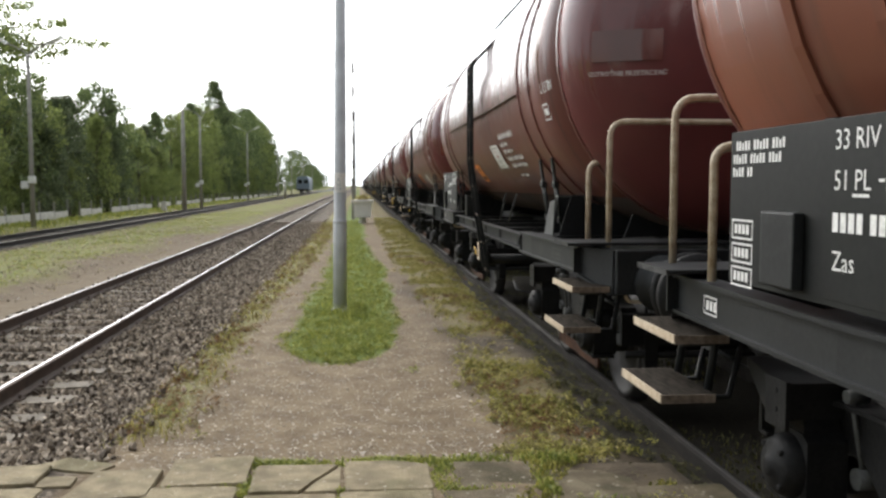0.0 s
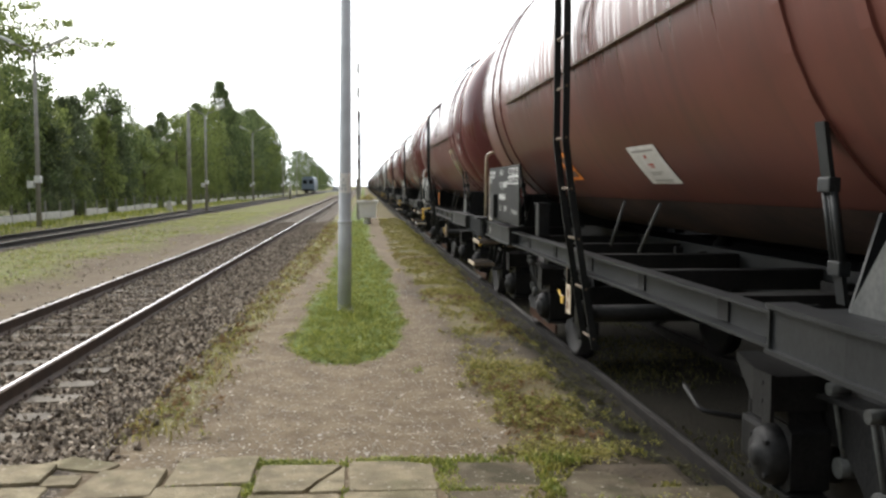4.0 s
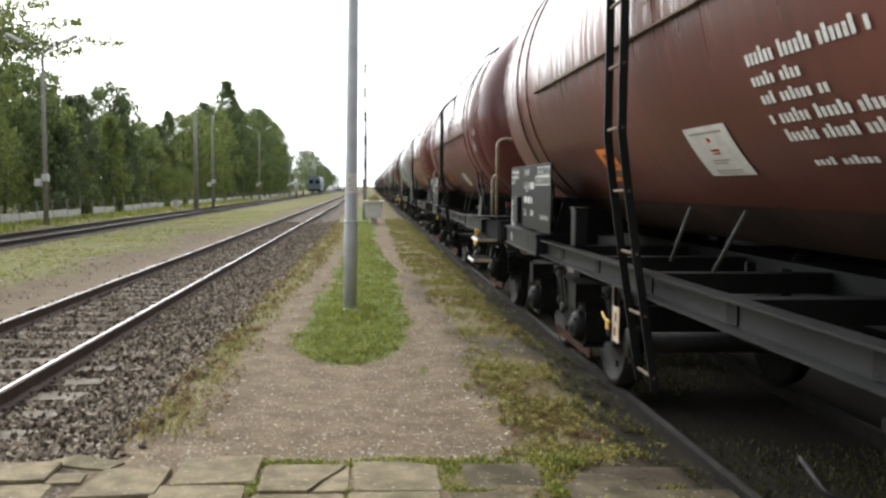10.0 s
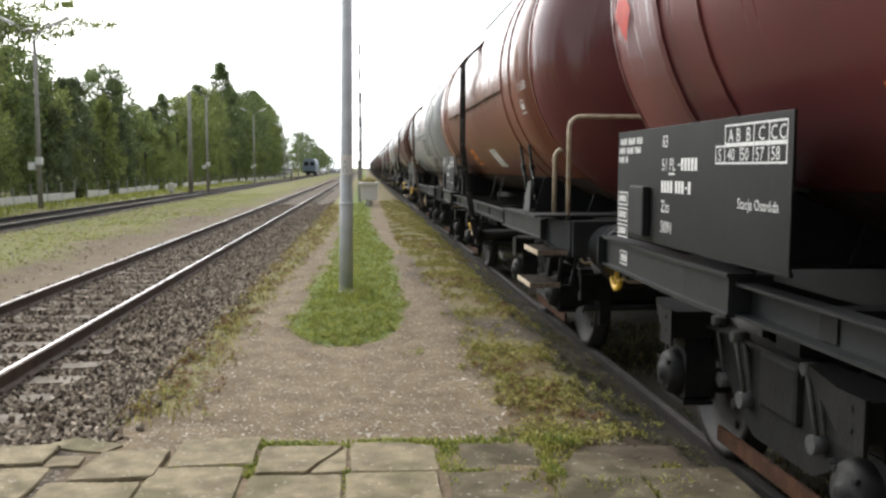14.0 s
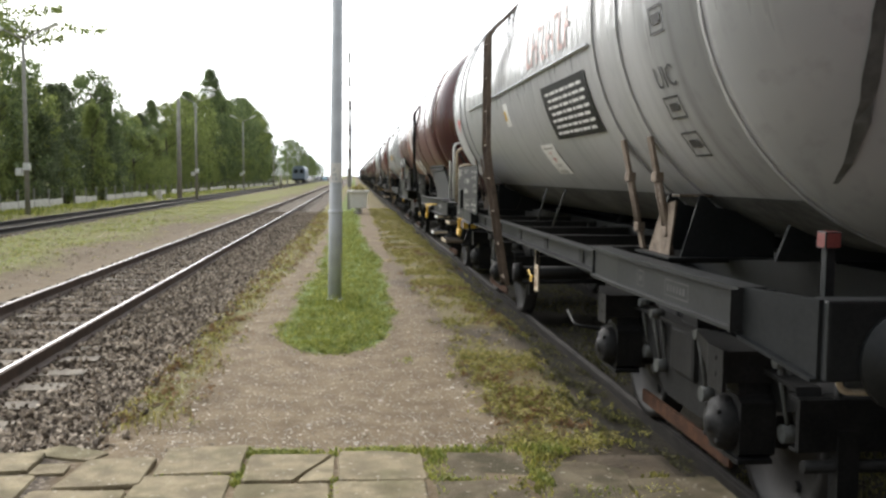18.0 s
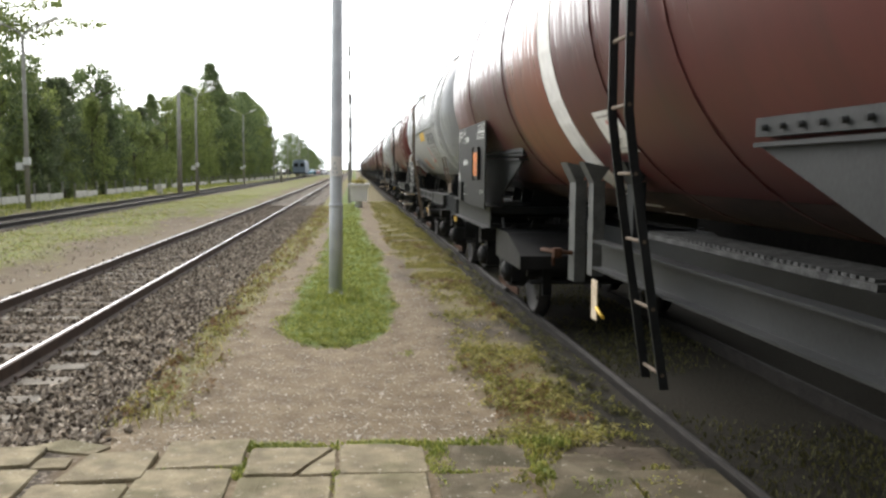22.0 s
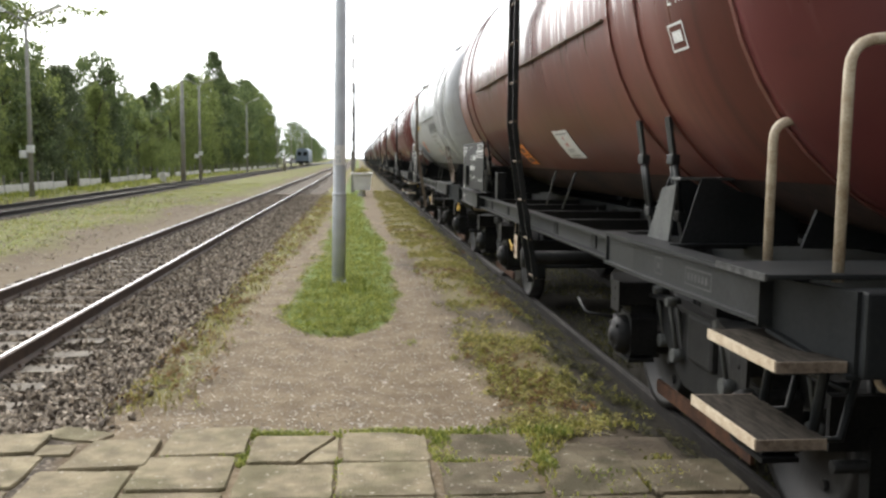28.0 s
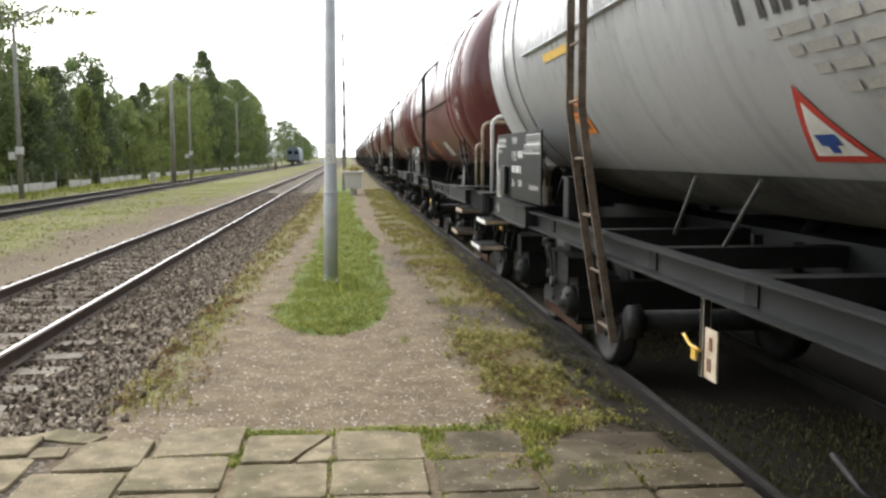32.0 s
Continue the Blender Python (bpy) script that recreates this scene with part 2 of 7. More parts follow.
LEAF_B = mat("leaves_dark", (0.055, 0.075, 0.036), (0.19, 0.235, 0.115), 0.6, scale=0.55, fine=3, island=0.4, leafy=0.35, spread=(0.3, 0.7))
LEAF_C = mat("leaves_mid", (0.072, 0.105, 0.042), (0.26, 0.325, 0.135), 0.6, scale=0.55, fine=3, island=0.4, leafy=0.4, spread=(0.3, 0.7))
GRASSM = mat("grass_blades", (0.13, 0.165, 0.03), (0.36, 0.37, 0.085), 0.7, scale=1.5, fine=9, island=0.5, leafy=0.35, world_space=True)
DRYM = mat("dry_grass", (0.17, 0.145, 0.045), (0.47, 0.41, 0.14), 0.8, scale=1.5, fine=9, island=0.6, leafy=0.25, world_space=True)
LIMEW = mat("yellow_green_weeds", (0.12, 0.12, 0.026), (0.38, 0.35, 0.085), 0.75, scale=1.8, fine=9, island=0.5, leafy=0.3, world_space=True)
BLUEC = mat("blue_paint", (0.02, 0.05, 0.2), (0.04, 0.09, 0.32), 0.3, scale=8)
CARW = mat("white_car_paint", (0.6, 0.6, 0.6), (0.7, 0.7, 0.7), 0.25, scale=1)
CARG = mat("grey_car_paint", (0.08, 0.085, 0.09), (0.12, 0.125, 0.13), 0.25, scale=1)
CARB = mat("light_blue_car_paint", (0.12, 0.28, 0.36), (0.16, 0.34, 0.42), 0.25, scale=1)
CARR = mat("dark_red_car_paint", (0.16, 0.03, 0.03), (0.2, 0.04, 0.04), 0.25, scale=1)
ASPHALT = mat("asphalt", (0.04, 0.04, 0.04), (0.07, 0.068, 0.065), 0.9, scale=2)
GLASSD = mat("dark_car_glass", (0.015, 0.018, 0.02), (0.03, 0.035, 0.04), 0.08, scale=1)
# Near-black: the dark behind the train is put into the added wall's colour.
WALLM = mat("near_black_wall", (0.008, 0.0078, 0.0075), (0.022, 0.021, 0.019), 0.9, scale=0.8, fine=12, bump=0.3, spec=0.05)
TREAD = mat("worn_tread_plate", (0.028, 0.028, 0.028), (0.095, 0.095, 0.092), 0.6, scale=14, fine=60, bump=0.5, spec=0.03)
LEGM = mat("grey_leg_paint", (0.045, 0.047, 0.046), (0.095, 0.097, 0.092), 0.6, scale=6, fine=50, spec=0.25)
LAMPG = mat("lamp_plastic", (0.6, 0.61, 0.6), (0.75, 0.76, 0.75), 0.4, scale=6)


# ---- mesh tools ----
def place(ob, m, parent=None):
    if parent is not None:
        ob.parent = parent
    ob.matrix_basis = m
    return ob


def finish(bm, name, material):
    me = bpy.data.meshes.new(name)
    bmesh.ops.recalc_face_normals(bm, faces=bm.faces)
    bm.to_mesh(me)
    bm.free()
    for mm in (material if isinstance(material, (list, tuple)) else [material]):
        me.materials.append(mm)
    return me


def part(name, bm, material, parent, label="", m=None):
    """Links a bmesh (or a finished mesh) as one mesh object under a thing or a part."""
    me = bm if isinstance(bm, bpy.types.Mesh) else finish(bm, name, material)
    ob = new(name, me)
    place(ob, m or Matrix(), parent)
    if name in ("lettering", "print"):
        tagged(ob, label, kind="stuff")
    elif label:
        tagged(ob, label)
    return ob


def box(bm, x0, x1, y0, y1, z0, z1, bevel=0.0, mi=0, m=None):
    vs = [bm.verts.new(v) for v in ((x0, y0, z0), (x1, y0, z0), (x1, y1, z0), (x0, y1, z0),
                                    (x0, y0, z1), (x1, y0, z1), (x1, y1, z1), (x0, y1, z1))]
    fs = [bm.faces.new([vs[i] for i in f]) for f in ((0, 3, 2, 1), (4, 5, 6, 7), (0, 1, 5, 4), (1, 2, 6, 5), (2, 3, 7, 6), (3, 0, 4, 7))]
    for f in fs:
        f.material_index = mi
    if bevel:
        r = bmesh.ops.bevel(bm, geom=list({e for f in fs for e in f.edges}), offset=bevel, segments=2, affect="EDGES", profile=0.6)
        vs = list({v for f in r["faces"] for v in f.verts} | {v for v in vs if v.is_valid})
    if m is not None:
        bmesh.ops.transform(bm, matrix=m, verts=[v for v in vs if v.is_valid])
    return bm


def tube(bm, pts, r, n=8, mi=0, caps=True):
    """A round bar through the points; r is a radius or one for each point."""
    pts = [Vector(p) for p in pts]
    rs = r if isinstance(r, (list, tuple)) else [r] * len(pts)
    rings, up = [], None
    for i, p in enumerate(pts):
        d = (pts[min(i + 1, len(pts) - 1)] - pts[max(i - 1, 0)]).normalized()
        if up is None or abs(d.dot(up)) > 0.98:
            up = Vector((0, 0, 1)) if abs(d.z) < 0.9 else Vector((1, 0, 0))
        a = d.cross(up).normalized()
        b = d.cross(a).normalized()
        up = a.cross(d).normalized()
        rings.append([bm.verts.new(p + rs[i] * (math.cos(k * 2 * math.pi / n) * a + math.sin(k * 2 * math.pi / n) * b)) for k in range(n)])
    for u, v in zip(rings, rings[1:]):
        for k in range(n):
            f = bm.faces.new((u[k], u[(k + 1) % n], v[(k + 1) % n], v[k]))
            f.material_index, f.smooth = mi, True
    if caps:
        for ring in (rings[0], rings[-1]):
            bm.faces.new(ring).material_index = mi
    return bm


def arc(points, radius=0.08, seg=5):
    """The same path with its corners rounded."""
    pts = [Vector(p) for p in points]
    out = [pts[0]]
    for a, b, c in zip(pts, pts[1:], pts[2:]):
        r = min(radius, (a - b).length * 0.45, (c - b).length * 0.45)
        p, q = b + (a - b).normalized() * r, b + (c - b).normalized() * r
        for i in range(seg + 1):
            t = i / seg
            out.append((1 - t) ** 2 * p + 2 * t * (1 - t) * b + t * t * q)
    return out + [pts[-1]]


def lathe(bm, profile, axis="y", n=32, mi=0):
    """A turned body: profile rows of (along, radius)."""
    rings = []
    for u, r in profile:
        ring = []
        for k in range(n):
            a = 2 * math.pi * k / n
            c, s = r * math.cos(a), r * math.sin(a)
            ring.append(bm.verts.new({"y": (c, u, s), "x": (u, c, s), "z": (c, s, u)}[axis]))
        rings.append(ring)
    for u, v in zip(rings, rings[1:]):
        for k in range(n):
            f = bm.faces.new((u[k], u[(k + 1) % n], v[(k + 1) % n], v[k]))
            f.smooth, f.material_index = True, mi
    for ring in (rings[0], rings[-1]):
        f = bm.faces.new(ring)
        f.smooth, f.material_index = True, mi
    return bm


def prism(bm, outline, a, b, axis="x", mi=0):
    """A plate of any outline, from a to b along the axis."""
    def at(p, t):
        return {"x": (t, p[0], p[1]), "y": (p[0], t, p[1]), "z": (p[0], p[1], t)}[axis]
    u, v = [bm.verts.new(at(p, a)) for p in outline], [bm.verts.new(at(p, b)) for p in outline]
    fs = [bm.faces.new(u), bm.faces.new(list(reversed(v)))]
    for i in range(len(u)):
        j = (i + 1) % len(u)
        fs.append(bm.faces.new((u[i], u[j], v[j], v[i])))
    for f in fs:
        f.material_index = mi
    return bm


def sheet_mesh(name, verts, faces, material, smooth=False):
    me = bpy.data.meshes.new(name)
    me.from_pydata(verts, [], faces)
    me.materials.append(material)
    if smooth:
        me.polygons.foreach_set("use_smooth", [True] * len(me.polygons))
    me.update()
    return me


# ---- ground ----
def smooth(a, b, x):
    t = np.clip((x - a) / (b - a), 0, 1)
    return t * t * (3 - 2 * t)


def bump2(x, y, s, seed):
    """Cheap smooth noise in -1..1 for arrays."""
    r = np.random.RandomState(seed)
    out = 0
    for k in range(5):
        a, p, f = r.rand() * 6.28, r.rand() * 6.28, s * (0.6 + 1.5 * r.rand())
        out = out + np.sin((x * math.cos(a) + y * math.sin(a)) * f + p)
    return out / 3


def ground_z(x, y):
    z = 0.05 - 0.23 * smooth(-1.5, -2.0, x) + 0.12 * smooth(-5.7, -6.4, x)
    z = z - 0.14 * smooth(-9.6, -10.2, x) + 0.14 * smooth(-12.9, -13.5, x)
    z = z - 0.4 * smooth(-15.0, -17.8, x)
    z = z - 0.16 * smooth(1.55, 2.12, x) - 0.02 * smooth(2.2, 2.35, x)
    near = np.exp(-((x / 30) ** 2)) * (np.abs(y) < 120)
    return z + near * (0.012 * bump2(x, y, 1.3, 1) + 0.006 * bump2(x, y, 6.0, 2))


def island_w(x, y):
    """The strip of green grass round the pole."""
    n = 0.10 * bump2(x, y, 3.5, 3)
    left = -0.86 + 0.12 * smooth(10, 14, y) - 0.1 * smooth(18, 30, y) + n
    right = 0.5 - 0.28 * smooth(16, 27, y) + n
    d = np.minimum((x - left) * 0.5, right - x)
    head = y - (8.0 + np.where(x > -0.1, 6.5, 2.2) * (x + 0.1) ** 2 + 2 * n)
    return smooth(-0.05, 0.12, np.minimum(d, head * 0.6))


def dry_w(x, y):
    """Thin yellowish grass along the right-hand rail: a patch near the slabs, bare sooty soil, then a long band."""
    n = 0.3 * bump2(x, y, 2.2, 4) + 0.2 * bump2(x, y, 7, 5)
    left = 0.95 - 0.25 * smooth(10, 22, y) + 0.15 * n
    right = 1.66 + 0.12 * smooth(9, 12, y) + 0.2 * smooth(12, 20, y)
    w = smooth(-0.15, 0.25, np.minimum(x - left, right - x) + 0.3 * n)
    gap = 1 - 0.85 * np.exp(-((y - 9.15 + 0.5 * (x - 1.3) + 0.4 * n) / 0.6) ** 2)
    return w * gap * smooth(5.0, 5.9, y + 0.5 * n)


def verge_w(x, y):
    """Weeds between the path and the ballast on the left."""
    n = 0.3 * bump2(x, y, 2.6, 6) + 0.15 * bump2(x, y, 8, 7)
    mid = -1.45 + 0.2 * smooth(12, 22, y)
    return 0.85 * smooth(0.42, 0.02, np.abs(x - mid) - 0.12 * n - 0.12 * smooth(10, 25, y)) * smooth(5.6, 6.4, y)


def field_w(x, y):
    """Grass between the two left-hand tracks and beyond them; bare soil towards the near track."""
    n = bump2(x, y, 0.45, 8) + 0.5 * bump2(x, y, 1.7, 9)
    a = smooth(-5.7, -7.4, x + 0.8 * n + 0.03 * np.clip(14 - y, -30, 0)) * smooth(-10.1, -9.6, x)
    b = smooth(-13.0, -13.6, x + 0.2 * n)
    return np.clip(np.maximum(a * (0.85 + 0.3 * n), b), 0, 1)


def earth_w(x, y):
    """Darker trodden earth towards the right-hand track, brown soil beside the other one."""
    n = bump2(x, y, 1.8, 45) + 0.6 * bump2(x, y, 5, 46)
    right = smooth(0.35, 1.3, x + 0.22 * n - 0.3 * smooth(14, 24, y)) * (x < 2.3) * (x > 0)
    return 0.95 * right + 0.42 * smooth(-4.8, -5.2, x) * smooth(-8.6, -6.6, x + 0.5 * n)


def ballast_w(x, y):
    n = 0.12 * bump2(x, y, 4, 10)
    a = smooth(-1.5, -1.75, x + n) * smooth(-5.15, -4.75, x + 2 * n)
    b = smooth(-9.9, -10.3, x) * smooth(-13.2, -12.8, x)
    return np.maximum(a, b)


gx = np.concatenate([[-900, -400, -200, -120, -80, -60, -45, -35, -28, -24, -21, -19], np.arange(-18, -6.5, 0.5), np.arange(-6.5, -2.2, 0.15),
                     np.arange(-2.2, 2.5, 0.07), np.arange(2.5, 6, 0.25), [7, 9, 12, 16, 22, 30, 45, 70, 120, 250, 500, 900]])
gy = np.concatenate([[-300, -100, -40, -20, -12, -8, -5], np.arange(-3, 4.0, 0.4), np.arange(4.0, 20, 0.09), np.arange(20, 45, 0.3), np.arange(45, 120, 2.0),
                     np.arange(120, 400, 12), [420, 500, 650, 900, 1300, 2000, 3000]])
GX, GY = np.meshgrid(gx, gy)
GZ = ground_z(GX, GY)
GZ = np.where(((GY < 5.1) | ((GY < 5.3) & (GX < -1.35))) & (np.abs(GX + 0.2) < 2.1), np.where(GX > 0.95, 0.058, 0.093) + 0.008 * bump2(GX, GY, 9.0, 91), GZ)
nx, ny = len(gx), len(gy)
quad = [(j * nx + i, j * nx + i + 1, (j + 1) * nx + i + 1, (j + 1) * nx + i) for j in range(ny - 1) for i in range(nx - 1)]


def ground_material():
    m = bpy.data.materials.new("ground_surface")
    m.use_nodes = True
    n, l = m.node_tree.nodes, m.node_tree.links
    bsdf = n["Principled BSDF"]
    bsdf.inputs["Roughness"].default_value = 0.95
    bsdf.inputs["Specular IOR Level"].default_value = 0.2
    geo = n.new("ShaderNodeNewGeometry")

    def tex(scale, detail=4):
        t = n.new("ShaderNodeTexNoise")
        t.inputs["Scale"].default_value, t.inputs["Detail"].default_value = scale, detail
        l.new(geo.outputs["Position"], t.inputs["Vector"])
        return t

    def ramp(src, stops):
        r = n.new("ShaderNodeValToRGB")
        r.color_ramp.elements[0].position, r.color_ramp.elements[0].color = stops[0][0], (*stops[0][1], 1)
        r.color_ramp.elements[1].position, r.color_ramp.elements[1].color = stops[-1][0], (*stops[-1][1], 1)
        for p, c in stops[1:-1]:
            r.color_ramp.elements.new(p).color = (*c, 1)
        l.new(src, r.inputs[0])
        return r.outputs[0]

    def blend(fac, a, b):
        x = n.new("ShaderNodeMix")
        x.data_type = "RGBA"
        l.new(fac, x.inputs[0])
        l.new(a, x.inputs[6])
        l.new(b, x.inputs[7])
        return x.outputs[2]

    big, mid, fine = tex(0.5), tex(4.0, 6), tex(70, 3)
    peb = n.new("ShaderNodeTexVoronoi")
    peb.inputs["Scale"].default_value = 34
    l.new(geo.outputs["Position"], peb.inputs["Vector"])
    soil = ramp(mid.outputs[0], [(0.36, (0.094, 0.066, 0.036)), (0.5, (0.142, 0.104, 0.06)), (0.64, (0.198, 0.15, 0.092))])
    pebbles = ramp(peb.outputs["Color"], [(0.0, (0.115, 0.09, 0.063)), (0.72, (0.172, 0.134, 0.09)), (0.92, (0.4, 0.35, 0.3))])
    gravel = n.new("ShaderNodeMix")
    gravel.data_type = "RGBA"
    gravel.inputs[0].default_value = 0.3
    l.new(soil, gravel.inputs[6])
    l.new(pebbles, gravel.inputs[7])
    surface = gravel.outputs[2]
    green = ramp(fine.outputs[0], [(0.3, (0.06, 0.085, 0.02)), (0.7, (0.15, 0.19, 0.045))])
    yellow = ramp(fine.outputs[0], [(0.3, (0.095, 0.075, 0.04)), (0.7, (0.185, 0.155, 0.075))])
    field = blend(big.outputs[0], ramp(mid.outputs[0], [(0.35, (0.08, 0.112, 0.02)), (0.65, (0.15, 0.175, 0.036))]),
                  ramp(fine.outputs[0], [(0.3, (0.115, 0.09, 0.04)), (0.7, (0.195, 0.16, 0.065))]))
    olive = ramp(fine.outputs[0], [(0.3, (0.10, 0.09, 0.035)), (0.7, (0.20, 0.185, 0.07))])
    cinder = ramp(peb.outputs["Color"], [(0.0, (0.034, 0.026, 0.019)), (0.6, (0.084, 0.066, 0.049)), (1.0, (0.28, 0.235, 0.18))])
    earth = ramp(mid.outputs[0], [(0.3, (0.042, 0.032, 0.021)), (0.7, (0.092, 0.071, 0.047))])
    # Dark soil by the rail, with shade under the train put into its colour.
    soil_shade = ramp(fine.outputs[0], [(0.3, (0.014, 0.012, 0.009)), (0.7, (0.042, 0.037, 0.026))])
    for name, col in (("earth", earth), ("field", field), ("dry", yellow), ("verge", olive), ("island", green), ("ballast", cinder), ("soil_shade", soil_shade)):
        at = n.new("ShaderNodeAttribute")
        at.attribute_name = name
        s = n.new("ShaderNodeMath")
        s.operation = "MULTIPLY_ADD"
        l.new(mid.outputs[0], s.inputs[0])
        s.inputs[1].default_value = 0.9
        s.inputs[2].default_value = -0.95
        s2 = n.new("ShaderNodeMath")
        s2.operation = "MULTIPLY_ADD"
        s2.inputs[1].default_value = 1.9
        l.new(at.outputs["Fac"], s2.inputs[0])
        l.new(s.outputs[0], s2.inputs[2])
        s2.use_clamp = True
        surface = blend(s2.outputs[0], surface, col)
    l.new(surface, bsdf.inputs["Base Color"])
    bp = n.new("ShaderNodeBump")
    bp.inputs["Strength"].default_value, bp.inputs["Distance"].default_value = 0.6, 0.012
    l.new(peb.outputs["Distance"], bp.inputs["Height"])
    l.new(bp.outputs[0], bsdf.inputs["Normal"])
    return m


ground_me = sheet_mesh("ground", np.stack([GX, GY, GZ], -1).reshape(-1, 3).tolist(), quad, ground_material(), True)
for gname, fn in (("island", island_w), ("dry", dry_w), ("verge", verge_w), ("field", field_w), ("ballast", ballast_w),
                  ("earth", earth_w), ("soil_shade", lambda x, y: np.maximum(smooth(2.05, 2.3, x) * 0.85, 0.75 * smooth(1.5, 1.95, x + 0.15 * bump2(x, y, 3.3, 94))))):
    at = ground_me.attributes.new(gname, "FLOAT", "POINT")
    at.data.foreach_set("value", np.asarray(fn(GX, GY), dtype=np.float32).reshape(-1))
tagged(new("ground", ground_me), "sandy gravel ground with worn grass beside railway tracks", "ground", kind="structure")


# ---- tracks ----
def rail_mesh(y0, y1, top, flank):
    bm = bmesh.new()
    prof = [(-0.036, -0.004), (-0.013, 0.006), (0.013, 0.006), (0.036, -0.004), (0.034, -0.035), (0.009, -0.045), (0.009, -0.125), (0.06, -0.145),
            (0.062, -0.155), (-0.062, -0.155), (-0.06, -0.145), (-0.009, -0.125), (-0.009, -0.045), (-0.034, -0.035)]
    u, v = [bm.verts.new((x, y0, z - 0.006)) for x, z in prof], [bm.verts.new((x, y1, z - 0.006)) for x, z in prof]
    for i in range(len(prof)):
        j = (i + 1) % len(prof)
        bm.faces.new((u[i], u[j], v[j], v[i])).material_index = 0 if i == 1 else 1
    bm.faces.new(u).material_index = 1
    bm.faces.new(v).material_index = 1
    return finish(bm, "rail", [top, flank])


RAIL = rail_mesh(-60, 900, RAILTOP, RAILSIDE)
RAIL_DULL = rail_mesh(-60, 900, DULLRAIL, OILRAIL)
bm = bmesh.new()
prism(bm, [(-1.25, -0.06), (-1.25, 0.0), (-0.55, -0.012), (-0.45, -0.03), (0.45, -0.03), (0.55, -0.012), (1.25, 0.0), (1.25, -0.06), (1.2, -0.2), (-1.2, -0.2)],
      -0.125, 0.125, "y")
SLEEPER = finish(bm, "sleeper", CONCRETE)
bm = bmesh.new()
box(bm, -0.11, 0.11, -0.07, 0.07, -0.012, 0.014, 0.004)
for sx in (-0.085, 0.085):
    tube(bm, [(sx, 0, 0.0), (sx, 0, 0.05)], 0.016, 6)
FASTEN = finish(bm, "rail_fastening", RAILSIDE)


def track(name, cx, label, y_first, pitch, count, fasten):
    t = tagged(new(name), label, "railway track", kind="structure")
    t.matrix_basis = pose(cx, 0, 0)
    for s in (-0.75, 0.75):
        part("rail", RAIL if fasten else RAIL_DULL, None, t, m=pose(s, 0, 0))
    rnd = random.Random(5)
    for i in range(count):
        y = y_first + i * pitch
        part("sleeper", SLEEPER, None, t, m=pose(rnd.uniform(-0.03, 0.03), y, -0.158 + rnd.uniform(-0.01, 0.006), 0, 0, rnd.uniform(-1, 1)))
        if i < fasten:
            for s in (-0.75, 0.75):
                part("rail_fastening", FASTEN, None, t, m=pose(s, y, -0.16))
    return t


track("track_near_left", -3.83, "railway track with polished rails on concrete sleepers", 2.1, 0.59, 130, 45)
track("track_far_left", -11.55, "disused-looking railway track with dull rails in grass", 20.0, 0.6, 120, 0)
track("track_right", 2.95, "railway track under the train, sunk into dark ground", 1.0, 0.6, 60, 0)


# ---- loose stones, blades ----
def scatter_mesh(name, pts, shape_v, shape_f, scales, material, seed, tilt=3.14):
    """Many small copies of one shape in a single mesh."""
    r = np.random.RandomState(seed)
    n, k = len(pts), len(shape_v)
    a, b, c = r.uniform(-tilt, tilt, n), r.uniform(-tilt, tilt, n), r.uniform(-3.14, 3.14, n)
    v = shape_v[None] * r.uniform(0.65, 1.35, (n, k, 1)) * scales[:, None, :]
    for ang, (p, q) in ((a, (1, 2)), (b, (0, 2)), (c, (0, 1))):
        co, si = np.cos(ang)[:, None], np.sin(ang)[:, None]
        u, w = v[..., p].copy(), v[..., q].copy()
        v[..., p], v[..., q] = co * u - si * w, si * u + co * w
    v = (v + pts[:, None, :]).reshape(-1, 3)
    f = (shape_f[None] + (np.arange(n) * k)[:, None, None]).reshape(-1, shape_f.shape[1])
    return sheet_mesh(name, v.tolist(), f.tolist(), material)


OCT_V = np.array([(1, 0, 0), (-1, 0, 0), (0, 1, 0), (0, -1, 0), (0, 0, 1), (0, 0, -1), (0.7, 0.7, 0.5), (-0.7, -0.7, 0.4)], float)
OCT_F = np.array([(0, 6, 4), (6, 2, 4), (2, 1, 4), (1, 7, 4), (7, 3, 4), (3, 0, 4), (0, 2, 6), (1, 3, 7), (2, 0, 5), (1, 2, 5), (3, 1, 5), (0, 3, 5)])
rs = np.random.RandomState(11)
N = 52000
sx, sy = rs.uniform(-5.1, -1.42, N), 4.6 + 41 * rs.rand(N) ** 1.8
off = np.abs(((sy - 2.1) / 0.59 + 0.5) % 1 - 0.5) * 0.59
on_sleeper = (off < 0.13) & (np.abs(sx + 3.83) < 1.25) & ~((sx > -2.98) & (sy + 0.6 * bump2(sx, sy, 5.0, 14) > 9.3))
keep = (~on_sleeper | (rs.rand(N) < 0.08)) & (np.abs(np.abs(sx + 3.83) - 0.75) > 0.08) & (rs.rand(N) < ballast_w(sx, sy) + 0.12)
sx, sy, on_sleeper = sx[keep], sy[keep], on_sleeper[keep]
size = rs.uniform(0.011, 0.03, len(sx))
sz = np.where(on_sleeper, -0.155, np.maximum(ground_z(sx, sy) + 0.01, np.where((sx > -2.98) & (sy > 9.0), -0.145, -0.185))) + rs.uniform(-0.005, 0.012, len(sx))
tagged(new("ballast_stones", scatter_mesh("ballast_stones", np.stack([sx, sy, sz], 1), OCT_V, OCT_F, np.stack([size * 1.25, size, size * 0.8], 1), STONE, 12)),
       "grey and brown crushed ballast stones", "ballast", kind="stuff")
N = 17000
